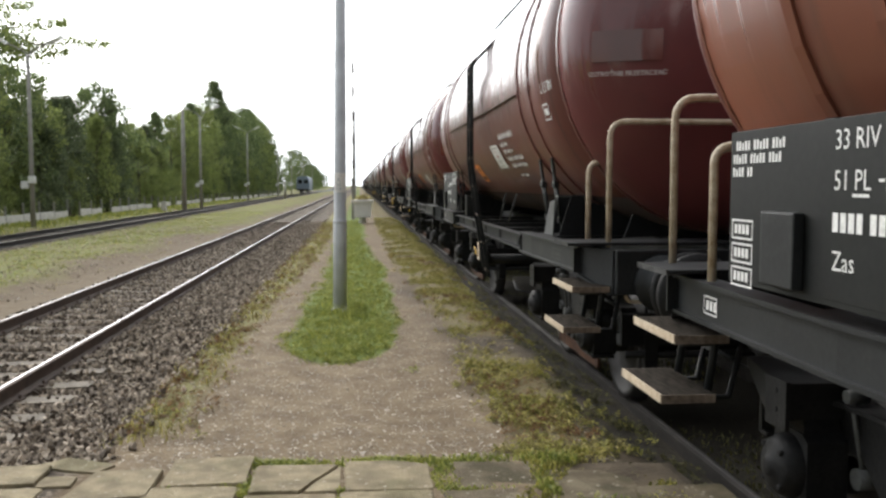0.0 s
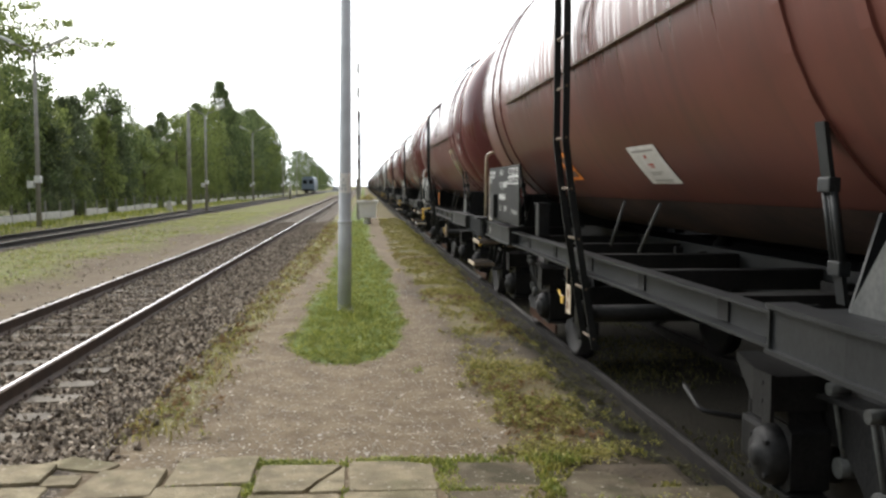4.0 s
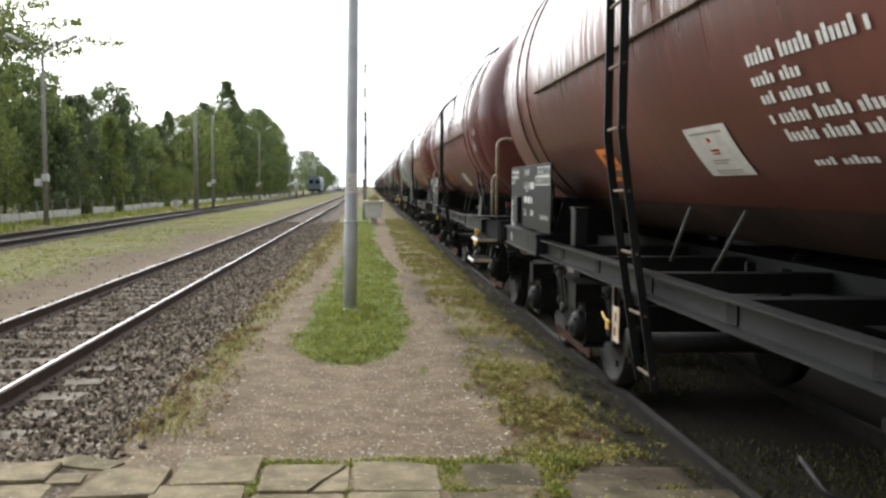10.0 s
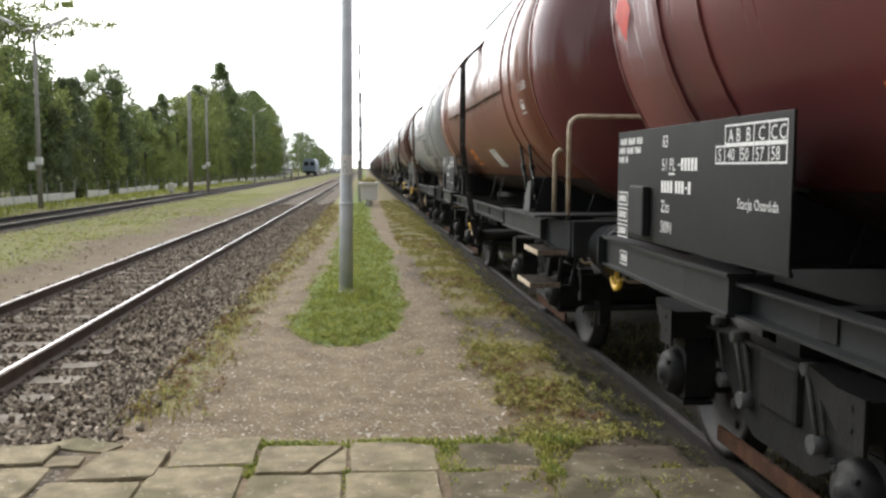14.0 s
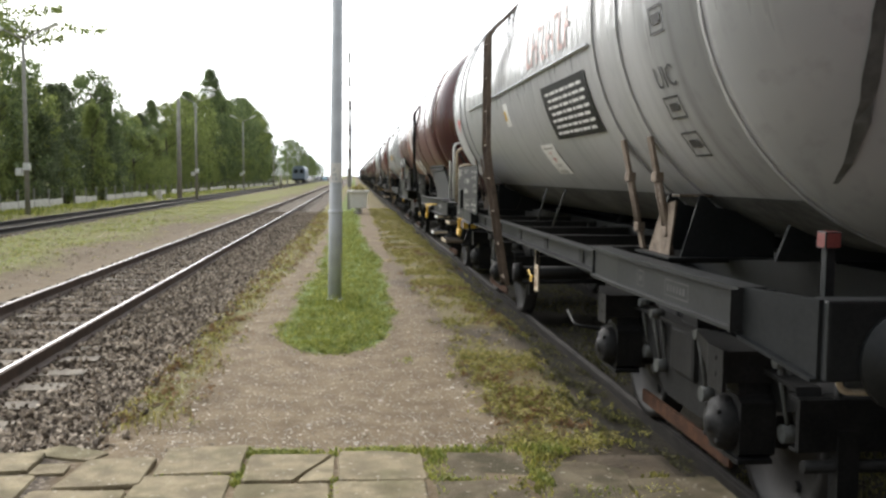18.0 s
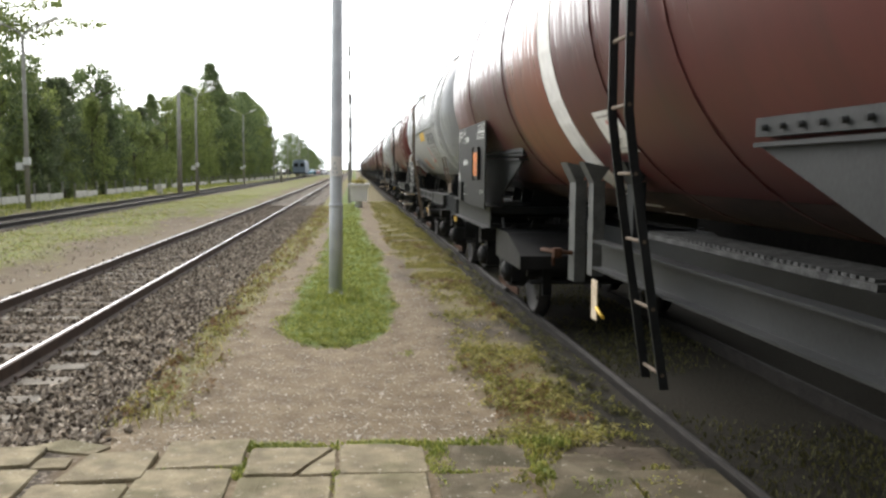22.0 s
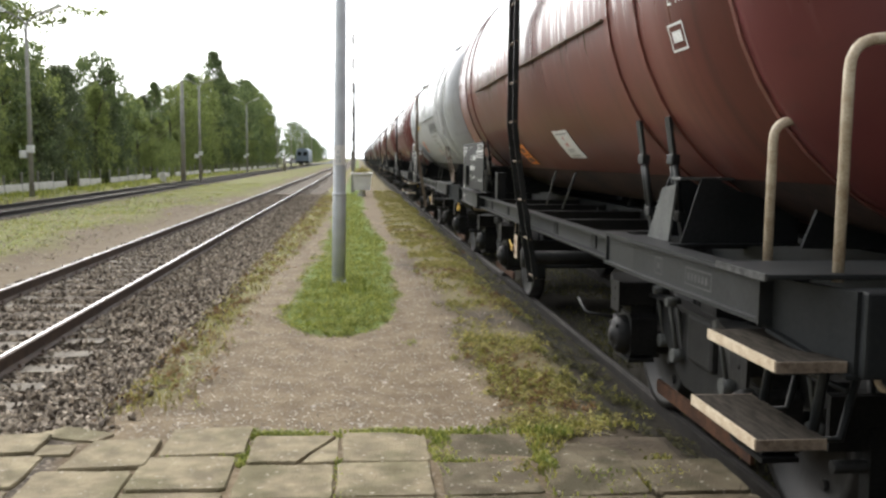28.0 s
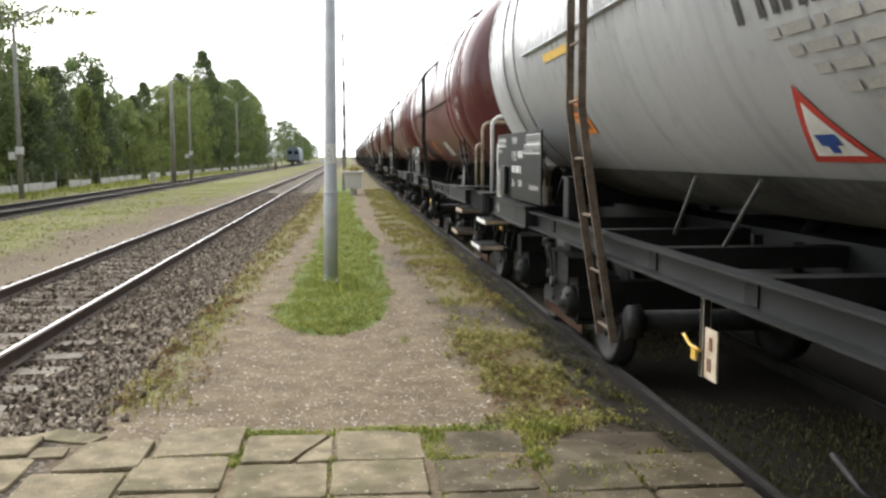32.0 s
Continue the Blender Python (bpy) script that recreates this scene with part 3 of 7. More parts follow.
px, py = rs.uniform(-1.7, 1.6, N), 5.2 + 18 * rs.rand(N) ** 1.8
keep = rs.rand(N) > np.maximum(island_w(px, py), dry_w(px, py)) + 0.1
px, py = px[keep], py[keep]
size = rs.uniform(0.003, 0.0095, len(px)) * np.where(rs.rand(len(px)) < 0.05, 1.8, 1)
PEBBLE = mat("pebbles", (0.2, 0.16, 0.115), (0.66, 0.6, 0.51), 0.9, scale=3, island=0.85, spread=(0.3, 1.0), world_space=True)
tagged(new("path_pebbles", scatter_mesh("path_pebbles", np.stack([px, py, ground_z(px, py) + size * 0.3], 1), OCT_V, OCT_F, np.stack([size * 1.3, size * 1.1, size * 0.35], 1), PEBBLE, 13, 0.3)),
       "small pale pebbles on the trodden path", "pebbles", kind="stuff")


def blades(name, x, y, z, h, material, label, seed, width=0.004, lean=0.5):
    r = np.random.RandomState(seed)
    n = len(x)
    a, b = r.uniform(0, 6.28, n), r.uniform(0, 6.28, n)
    w = width * r.uniform(0.6, 1.5, n)
    dx, dy = np.cos(a) * w, np.sin(a) * w
    lx, ly = np.cos(b) * h * lean * r.rand(n), np.sin(b) * h * lean * r.rand(n)
    v = np.empty((n, 5, 3))
    v[:, 0], v[:, 1] = np.stack([x - dx, y - dy, z - 0.01], 1), np.stack([x + dx, y + dy, z - 0.01], 1)
    v[:, 2] = np.stack([x + dx * 0.8 + lx * 0.4, y + dy * 0.8 + ly * 0.4, z + h * 0.6], 1)
    v[:, 3] = np.stack([x - dx * 0.8 + lx * 0.4, y - dy * 0.8 + ly * 0.4, z + h * 0.6], 1)
    v[:, 4] = np.stack([x + lx, y + ly, z + h * (1 - 0.25 * lean)], 1)
    base = (np.arange(n) * 5)[:, None]
    faces = (base + np.array([0, 1, 2, 3])).tolist() + (base + np.array([3, 2, 4])).tolist()
    return tagged(new(name, sheet_mesh(name, v.reshape(-1, 3).tolist(), faces, material)), label, "grass", kind="stuff")


def sown(n, x0, x1, y0, y1, power, weight, seed):
    r = np.random.RandomState(seed)
    x, y = r.uniform(x0, x1, n), y0 + (y1 - y0) * r.rand(n) ** power
    k = r.rand(n) < weight(x, y)
    return x[k], y[k], r


def inner_w(x, y):
    """How far inside the green strip a place lies."""
    return np.minimum(island_w(x - 0.14, y), np.minimum(island_w(x + 0.14, y), island_w(x, y - 0.25)))


def low_leaves(name, centres, spread, per, size, material, label, seed):
    """Creeping weeds: clumps of small leaves close to the ground."""
    r = np.random.RandomState(seed)
    n = len(centres)
    k = r.randint(per // 3, per, n)
    idx = np.repeat(np.arange(n), k)
    rad = (spread * r.uniform(0.4, 1.5, n))[idx]
    ang, d = r.uniform(0, 6.28, len(idx)), np.abs(r.normal(0, 0.55, len(idx))) * rad
    x, y = centres[idx, 0] + np.cos(ang) * d, centres[idx, 1] + np.sin(ang) * d * 1.2
    z = ground_z(x, y) + 0.005 + 0.05 * r.rand(len(idx)) * np.exp(-(d / rad) ** 2 * 2)
    s = size * r.uniform(0.5, 1.5, (len(idx), 1)) * np.ones((1, 3))
    return tagged(new(name, scatter_mesh(name, np.stack([x, y, z], 1), LQ_V, LQ_F, s, material, seed + 1, 0.7)), label, "weeds", kind="stuff")


def centres_in(n, x0, x1, y0, y1, power, weight, seed):
    x, y, r = sown(n, x0, x1, y0, y1, power, weight, seed)
    return np.stack([x, y], 1)


LQ_V = np.array([(-0.5, 0, 0), (0, -0.18, 0.08), (0.5, 0, 0), (0, 0.18, 0.08)], float)
LQ_F = np.array([(0, 1, 2, 3)])
x, y, r = sown(52000, -0.95, 0.75, 7.6, 42, 1.7, lambda x, y: island_w(x, y) * np.clip(0.5 + 0.6 * bump2(x, y, 6, 20), 0.06, 1), 21)
tall = np.exp(-(((x + 0.2) / 0.3) ** 2 + ((y - 11.7) / 0.9) ** 2))
blades("green_grass", x, y, ground_z(x, y), r.uniform(0.015, 0.075, len(x)) * (0.3 + 0.7 * inner_w(x, y)) * (1 + 1.9 * tall), GRASSM, "fresh green grass round the foot of the pole", 22, 0.005, 0.9)
low_leaves("island_weeds", centres_in(2300, -0.95, 0.75, 7.7, 30, 1.8, island_w, 61), 0.09, 34, 0.035, GRASSM, "low green weeds at the edge of the grass", 62)
patch = lambda x, y: dry_w(x, y) * np.clip(0.42 + 0.85 * bump2(x, y, 3.2, 23), 0.07, 1)
low_leaves("creeping_weeds", centres_in(5200, 0.7, 2.15, 5.3, 45, 1.5, patch, 63), 0.08, 40, 0.034, LIMEW, "yellow-green creeping weeds along the rail", 64)
low_leaves("dry_weeds", centres_in(5200, 0.6, 2.15, 5.2, 45, 1.5, patch, 65), 0.09, 40, 0.034, DRYM, "dry straw-coloured weeds along the rail", 66)
RUSTW = mat("rust_brown_weeds", (0.10, 0.05, 0.02), (0.24, 0.13, 0.05), 0.8, scale=2, island=0.6, leafy=0.2, world_space=True)
low_leaves("brown_weeds", centres_in(1500, 0.7, 2.1, 5.6, 22, 1.3, lambda x, y: dry_w(x, y) * np.clip(bump2(x, y, 2.1, 67), 0, 1), 68), 0.1, 34, 0.03, RUSTW, "rust-brown withered weeds", 69)
x, y, r = sown(12000, 0.6, 2.2, 5.0, 38, 1.5, patch, 24)
blades("dry_grass", x, y, ground_z(x, y), r.uniform(0.015, 0.06, len(x)), DRYM, "thin yellowed grass along the rail", 25, 0.004, 1.3)
low_leaves("verge_leaves", centres_in(2600, -2.0, -0.85, 5.6, 40, 1.6, lambda x, y: verge_w(x, y) * np.clip(0.35 + 0.8 * bump2(x, y, 3.5, 29), 0.03, 1), 70), 0.09, 36, 0.03, LIMEW, "green weeds at the ballast edge", 71)
low_leaves("verge_dry_leaves", centres_in(1500, -2.1, -0.95, 5.6, 40, 1.6, lambda x, y: verge_w(x, y), 72), 0.1, 30, 0.034, RUSTW, "withered brown weeds at the ballast edge", 73)
x, y, r = sown(12000, -2.0, -0.9, 5.6, 40, 1.6, lambda x, y: verge_w(x, y) * np.clip(0.3 + 0.7 * bump2(x, y, 4, 74), 0.05, 1), 30)
blades("verge_grass", x, y, ground_z(x, y), r.uniform(0.03, 0.12, len(x)), DRYM, "straggling dry grass at the ballast edge", 31, 0.005, 0.9)
MOSSW = mat("dull_weeds", (0.05, 0.05, 0.018), (0.15, 0.14, 0.05), 0.8, scale=1.5, fine=9, island=0.6, leafy=0.2, world_space=True)
x, y, r = sown(30000, 2.3, 3.7, 3.6, 24, 1.5, lambda x, y: 0.3 + 0.6 * bump2(x, y, 2.5, 35), 36)
blades("track_weeds", x, y, ground_z(x, y), r.uniform(0.015, 0.05, len(x)), MOSSW, "sparse weeds between the rails under the train", 37, 0.006, 0.9)
low_leaves("rail_weeds", centres_in(1500, 1.55, 2.16, 4.3, 24, 1.4, lambda x, y: np.clip(0.25 + 0.8 * bump2(x, y, 4.0, 95), 0.02, 1), 96), 0.06, 26, 0.028, MOSSW, "dull soiled weeds close to the rail", 97)
low_leaves("rail_side_weeds", centres_in(420, 1.5, 2.16, 4.3, 20, 1.4, lambda x, y: np.clip(0.9 * bump2(x, y, 3.1, 98), 0, 1), 99), 0.07, 26, 0.03, LIMEW, "yellow-green tufts close to the rail", 100)
low_leaves("field_weeds", centres_in(3400, -9.9, -6.2, 11, 60, 1.4, lambda x, y: field_w(x, y) * np.clip(0.5 + 0.6 * bump2(x, y, 1.4, 81), 0.05, 1), 82), 0.2, 30, 0.04, GRASSM, "low green weeds between the tracks", 83)
low_leaves("field_dry_weeds", centres_in(700, -9.9, -5.4, 11, 60, 1.4, lambda x, y: 0.4 + 0.5 * field_w(x, y), 84), 0.2, 22, 0.035, DRYM, "dry straw-coloured weeds between the tracks", 85)
x, y, r = sown(16000, -18.4, -12.9, 24, 110, 1.6, lambda x, y: np.clip(0.55 + 0.6 * bump2(x, y, 1.1, 86), 0.05, 1), 87)
blades("bank_grass", x, y, ground_z(x, y), r.uniform(0.06, 0.3, len(x)), GRASSM, "rough yellow-green grass below the fence", 88, 0.022, 0.8)
N = 2600
qx, qy = rs.uniform(-9.5, -5.6, N), 10 + 30 * rs.rand(N) ** 1.5
qs = rs.uniform(0.01, 0.028, N)
tagged(new("field_pebbles", scatter_mesh("field_pebbles", np.stack([qx, qy, ground_z(qx, qy) + qs * 0.3], 1), OCT_V, OCT_F, np.stack([qs * 1.2, qs, qs * 0.7], 1), PEBBLE, 89)),
       "pale stones lying in the grass between the tracks", "pebbles", kind="stuff")
low_leaves("path_weed", np.array([[0.46, 7.85], [0.5, 7.87]]), 0.09, 60, 0.03, GRASSM, "single small weed in the trodden path", 39)

# ---- paving slabs in front of the eye ----
pavement = tagged(new("pavement"), "old cracked concrete paving slabs with grassy joints", "pavement", kind="structure")


def slab(x0, x1, y0, y1, skew=(0, 0, 0, 0), tilt=(0, 0), dz=0.0, clip=None):
    bm = bmesh.new()
    rnd = random.Random(int(x0 * 971 + y0 * 131))
    pts = [(x0 + skew[0], y0), (x1 + skew[1], y0), (x1 + skew[2], y1), (x0 + skew[3], y1)] if clip is None else clip
    outline = []
    for i, p in enumerate(pts):
        q = pts[(i + 1) % len(pts)]
        for t in (0.04, 0.35, 0.68, 0.96):
            outline.append((p[0] + (q[0] - p[0]) * t + rnd.uniform(-0.006, 0.006), p[1] + (q[1] - p[1]) * t + rnd.uniform(-0.006, 0.006)))
    cx, cy = (x0 + x1) / 2, (y0 + y1) / 2
    top = [bm.verts.new((cx + (p[0] - cx) * 0.975, cy + (p[1] - cy) * 0.975, 0.11 + dz + (p[0] - cx) * tilt[0] + (p[1] - cy) * tilt[1])) for p in outline]
    rim = [bm.verts.new((p[0], p[1], 0.10 + dz + (p[0] - cx) * tilt[0] + (p[1] - cy) * tilt[1])) for p in outline]
    low = [bm.verts.new((p[0], p[1], 0.02)) for p in outline]
    bm.faces.new(top)
    for a, b in ((top, rim), (rim, low)):
        for i in range(len(a)):
            j = (i + 1) % len(a)
            bm.faces.new((a[i], a[j], b[j], b[i]))
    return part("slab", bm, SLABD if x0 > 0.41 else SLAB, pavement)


# the last row, then the rows that run back under the camera
slab(-0.6, -0.12, 4.65, 5.1, clip=[(-0.6, 4.65), (-0.33, 4.65), (-0.13, 5.09), (-0.6, 5.1)])
slab(-0.32, -0.1, 4.65, 5.1, clip=[(-0.31, 4.65), (-0.11, 4.65), (-0.11, 5.09)], dz=-0.008)
slab(-0.09, 0.40, 4.62, 5.11, tilt=(0.0, 0.02), clip=[(-0.09, 4.64), (0.40, 4.62), (0.39, 5.02), (0.24, 5.1), (-0.09, 5.12)])
slab(0.52, 1.0, 4.63, 5.1, dz=-0.015, tilt=(-0.02, 0))
slab(1.07, 1.55, 4.55, 4.98, dz=-0.045, tilt=(-0.03, 0))
slab(-1.1, -0.63, 4.8, 5.27, tilt=(0.02, 0.01))
slab(-1.54, -1.12, 4.6, 5.06, skew=(-0.02, 0, 0, 0.04), tilt=(0.02, 0), dz=0.01)
slab(-2.2, -1.78, 4.88, 5.22, tilt=(0.01, 0), dz=0.004)
slab(-1.76, -1.58, 4.85, 5.02, dz=-0.004)
slab(-1.9, -1.45, 5.1, 5.35, dz=-0.006, tilt=(0.02, 0), clip=[(-1.92, 5.24), (-1.5, 5.06), (-1.42, 5.2), (-1.75, 5.38)])
rnd = random.Random(9)
for row in range(14):
    y1 = 4.61 - row * 0.5
    for i, x0 in enumerate((-2.2, -1.66, -1.16, -0.63, -0.12, 0.42, 0.96, 1.48)):
        drop = -0.02 if x0 > 0.9 else 0.0
        shift = {-2.2: 0.24, -1.66: -0.04, -1.16: 0.15}.get(x0, 0.0)
        slab(x0 + 0.012, x0 + 0.5, y1 - 0.485 + shift, y1 + shift - 0.012, dz=drop + rnd.uniform(-0.008, 0.006), tilt=(rnd.uniform(-0.015, 0.015), rnd.uniform(-0.01, 0.01)))
jx, jy = [], []
for x0, x1, y0, y1, n in ((-0.66, 0.5, 5.1, 5.2, 3600), (-0.64, -0.6, 4.6, 5.25, 500), (0.40, 0.54, 4.62, 5.15, 1100), (0.5, 1.3, 5.08, 5.22, 700), (0.98, 1.08, 4.5, 5.1, 420),
                          (-0.12, -0.09, 3.8, 4.7, 160), (0.43, 0.47, 3.7, 4.62, 200), (0.5, 1.0, 4.59, 4.64, 260), (-1.1, -0.6, 4.76, 4.8, 120), (0.9, 1.4, 3.9, 4.5, 160)):
    jx.append(rs.uniform(x0, x1, n))
    jy.append(rs.uniform(y0, y1, n))
jx, jy = np.concatenate(jx), np.concatenate(jy)
keep = rs.rand(len(jx)) < np.clip(0.6 + 0.7 * bump2(jx, jy, 9, 47), 0.1, 1)
jx, jy = jx[keep], jy[keep]
blades("joint_grass", jx, jy, np.full(len(jx), 0.085), rs.uniform(0.01, 0.05, len(jx)), GRASSM, "green grass in the joints of the slabs", 40, 0.005, 1.1)
wx, wy = rs.uniform(0.6, 1.75, 5200), rs.uniform(4.2, 5.35, 5200)
wk = rs.rand(5200) < np.clip(0.9 * bump2(wx, wy, 5.5, 92) - 0.12, 0, 1) * smooth(0.5, 1.3, wx)
blades("slab_weeds", wx[wk], wy[wk], np.where(wx[wk] > 1.05, 0.07, 0.095), rs.uniform(0.012, 0.05, int(wk.sum())), LIMEW, "yellow-green weeds spreading over the soiled slabs", 93, 0.007, 1.3)
jk = rs.rand(len(jx)) < 0.06
low_leaves("joint_weeds", np.stack([jx[jk], jy[jk]], 1), 0.035, 22, 0.028, GRASSM, "small weeds growing between the slabs", 48)


# ---- pole with its sign, planter ----
def platform_pole(x, y, sign):
    t = tagged(new("steel_pole"), "grey galvanised steel pole standing in grass" + (" with a small white sign" if sign else ""), "pole")
    t.matrix_basis = pose(x, y, 0.04, 0, 0.5, 0)
    bm = bmesh.new()
    tube(bm, [(0, 0, -0.1), (0, 0, 1.2), (0, 0, 1.22), (0, 0, 8.5)], [0.09, 0.088, 0.082, 0.055], 20)
    part("shaft", bm, GALV, t)
    bm = bmesh.new()
    lathe(bm, [(0.0, 0.12), (0.03, 0.12), (0.05, 0.095)], "z", 20)
    part("base_collar", bm, GALV, t)
    bm = bmesh.new()
    lathe(bm, [(1.19, 0.09), (1.195, 0.094), (1.23, 0.094), (1.235, 0.086)], "z", 20)
    part("joint_ring", bm, GALV, t)
    if sign:
        bm = bmesh.new()
        for k in range(10):
            a0, a1 = radians(-150 + k * 12), radians(-150 + (k + 1) * 12)
            v = [bm.verts.new((0.0925 * math.cos(a), 0.0925 * math.sin(a), z)) for a, z in ((a0, 1.6), (a1, 1.6), (a1, 1.86), (a0, 1.86))]
            bm.faces.new(v)
        s = part("sign", bm, PLANTW, t, "white paper notice with worn dark marks")
        bm = bmesh.new()
        for z, a0, a1 in ((1.82, -130, -80), (1.77, -110, -95), (1.74, -120, -85), (1.7, -118, -104), (1.7, -96, -84), (1.65, -124, -110), (1.65, -94, -78)):
            v = [bm.verts.new((0.0935 * math.cos(radians(a)), 0.0935 * math.sin(radians(a)), zz)) for a, zz in ((a0, z - 0.02), (a1, z - 0.02), (a1, z + 0.02), (a0, z + 0.02))]
            bm.faces.new(v)
        part("sign_marks", bm, GALV, s)
    return t


platform_pole(-0.265, 11.85, True)
for y, x in ((82.0, -0.4), (118.0, -0.5)):
    platform_pole(x, y, False)
mast = tagged(new("signal_mast"), "slim white mast with dark bands beside the path", "mast")
mast.matrix_basis = pose(-0.28, 47.0, 0.03)
bm = bmesh.new()
tube(bm, [(0, 0, -0.1), (0, 0, 8.6)], [0.06, 0.035], 10)
part("shaft", bm, FENCE, mast)
for k in range(5):
    bm = bmesh.new()
    z = 2.6 + k * 1.25
    tube(bm, [(0, 0, z), (0, 0, z + 0.5)], 0.062, 10)
    part("band", bm, BROWNST, mast)

planter = tagged(new("planter"), "white concrete flower planter on a short foot", "planter")
planter.matrix_basis = pose(0.15, 39.5, 0.03)
bm = bmesh.new()
lathe(bm, [(0.0, 0.17), (0.05, 0.18), (0.25, 0.14), (0.3, 0.16)], "z", 16)
part("foot", bm, PLANTW, planter)
bm = bmesh.new()
prism(bm, [(-0.36, 0.28), (0.36, 0.28), (0.41, 0.96), (-0.41, 0.96)], -0.36, 0.36, "y")
part("bowl", bm, PLANTW, planter)
bm = bmesh.new()
box(bm, -0.47, 0.47, -0.45, 0.45, 0.95, 1.06, 0.015)
part("rim", bm, PLANTW, planter)
r = np.random.RandomState(41)
n = 260
pts = np.stack([r.normal(0, 0.16, n), r.normal(0, 0.14, n), 1.07 + np.abs(r.normal(0, 0.1, n))], 1)
tagged(place(new("planter_flowers", scatter_mesh("planter_flowers", pts, LQ_V, LQ_F, np.full((n, 3), 0.12), DRYM, 42)), pose(0.15, 39.5, 0.03)),
       "wilted flowers growing in the planter", "flowers", kind="stuff")

# a slim grey relay post next to the path, behind the pole
relay = tagged(new("relay_post"), "slim grey relay post beside the path", "relay post")
relay.matrix_basis = pose(-0.28, 44.0, 0.0)
bm = bmesh.new()
box(bm, -0.09, 0.09, -0.1, 0.1, 0.0, 2.0, 0.02)
part("body", bm, POSTC, relay)
bm = bmesh.new()
box(bm, -0.13, 0.13, -0.14, 0.14, 2.0, 2.06, 0.01)
part("cap", bm, POSTC, relay)


# ---- lamps, posts, fence on the far side ----
def lamp_post(x, y, h, arms=True, thick=0.09, label="grey lamp post with two raised arms"):
    t = tagged(new("lamp_post" if arms else "concrete_post"), label, "lamp post" if arms else "post", "lamp posts along the fence" if arms else "")
    t.matrix_basis = pose(x, y, 0.0)
    bm = bmesh.new()
    tube(bm, [(0, 0, -0.2), (0, 0, h)], [thick * 1.25, thick * 0.75], 10)
    part("shaft", bm, POSTC, t)
    if arms:
        for s in (-1, 1):
            bm = bmesh.new()
            tube(bm, arc([(0, 0, h - 0.25), (s * 0.12, 0, h + 0.12), (s * 0.95, 0, h + 0.5)], 0.15), 0.035, 6)
            a = part("arm", bm, POSTC, t)
            bm = bmesh.new()
            box(bm, -0.36, 0.36, -0.13, 0.13, -0.06, 0.07, 0.05)
            part("lamp_head", bm, LAMPG, a, m=pose(s * 1.15, 0, h + 0.6, 0, -s * 25, 0))
        for k in range(2):
            bm = bmesh.new()
            box(bm, -0.14, 0.14, -0.1, 0.1, -0.16, 0.16, 0.02)
            part("switch_box", bm, LAMPG, t, m=pose(-0.22 + 0.3 * k, -0.2, 1.75 + 0.22 * k))
    return t


for x, y, h in ((-14.0, 39.5, 7.3), (-12.2, 70, 7.1), (-13.1, 106.4, 7.9), (-12.6, 140, 7.8), (-13.0, 174, 7.8), (-13.0, 210, 7.8), (-13.0, 250, 7.8)):
    lamp_post(x, y, h)
lamp_post(-12.75, 66.2, 7.25, False, 0.15, "thick grey concrete post without a lamp")
lamp_post(-9.7, 118, 2.2, False, 0.16, "short grey concrete marker post")
marker = tagged(new("white_marker_post"), "short white concrete marker post in grass", "marker post")
marker.matrix_basis = pose(-13.49, 62.8, 0)
bm = bmesh.new()
box(bm, -0.18, 0.18, -0.15, 0.15, -0.1, 0.62, 0.03)
part("body", bm, FENCE, marker)

bm = bmesh.new()
box(bm, -0.04, 0.04, -1.2, 1.2, -0.36, 0.12, 0.012)
PANEL = finish(bm, "panel", FENCE)
bm = bmesh.new()
box(bm, -0.05, 0.05, -0.05, 0.05, -0.45, 0.72, 0.012)
FPOST = finish(bm, "post", POSTC)
fence = tagged(new("fence"), "low whitewashed concrete panels between taller bare posts", "fence")
rnd = random.Random(3)
for i in range(70):
    y = 26 + i * 2.5
    fx = -18.6 + 0.012 * max(0, y - 70)
    if i % 9 not in (4, 7):
        part("panel", PANEL, None, fence, m=pose(fx, y + 1.25, rnd.uniform(-0.06, 0.03), rnd.uniform(-0.8, 0.8), 0, 0))
    part("post", FPOST, None, fence, m=pose(fx, y, rnd.uniform(-0.1, 0.1)))


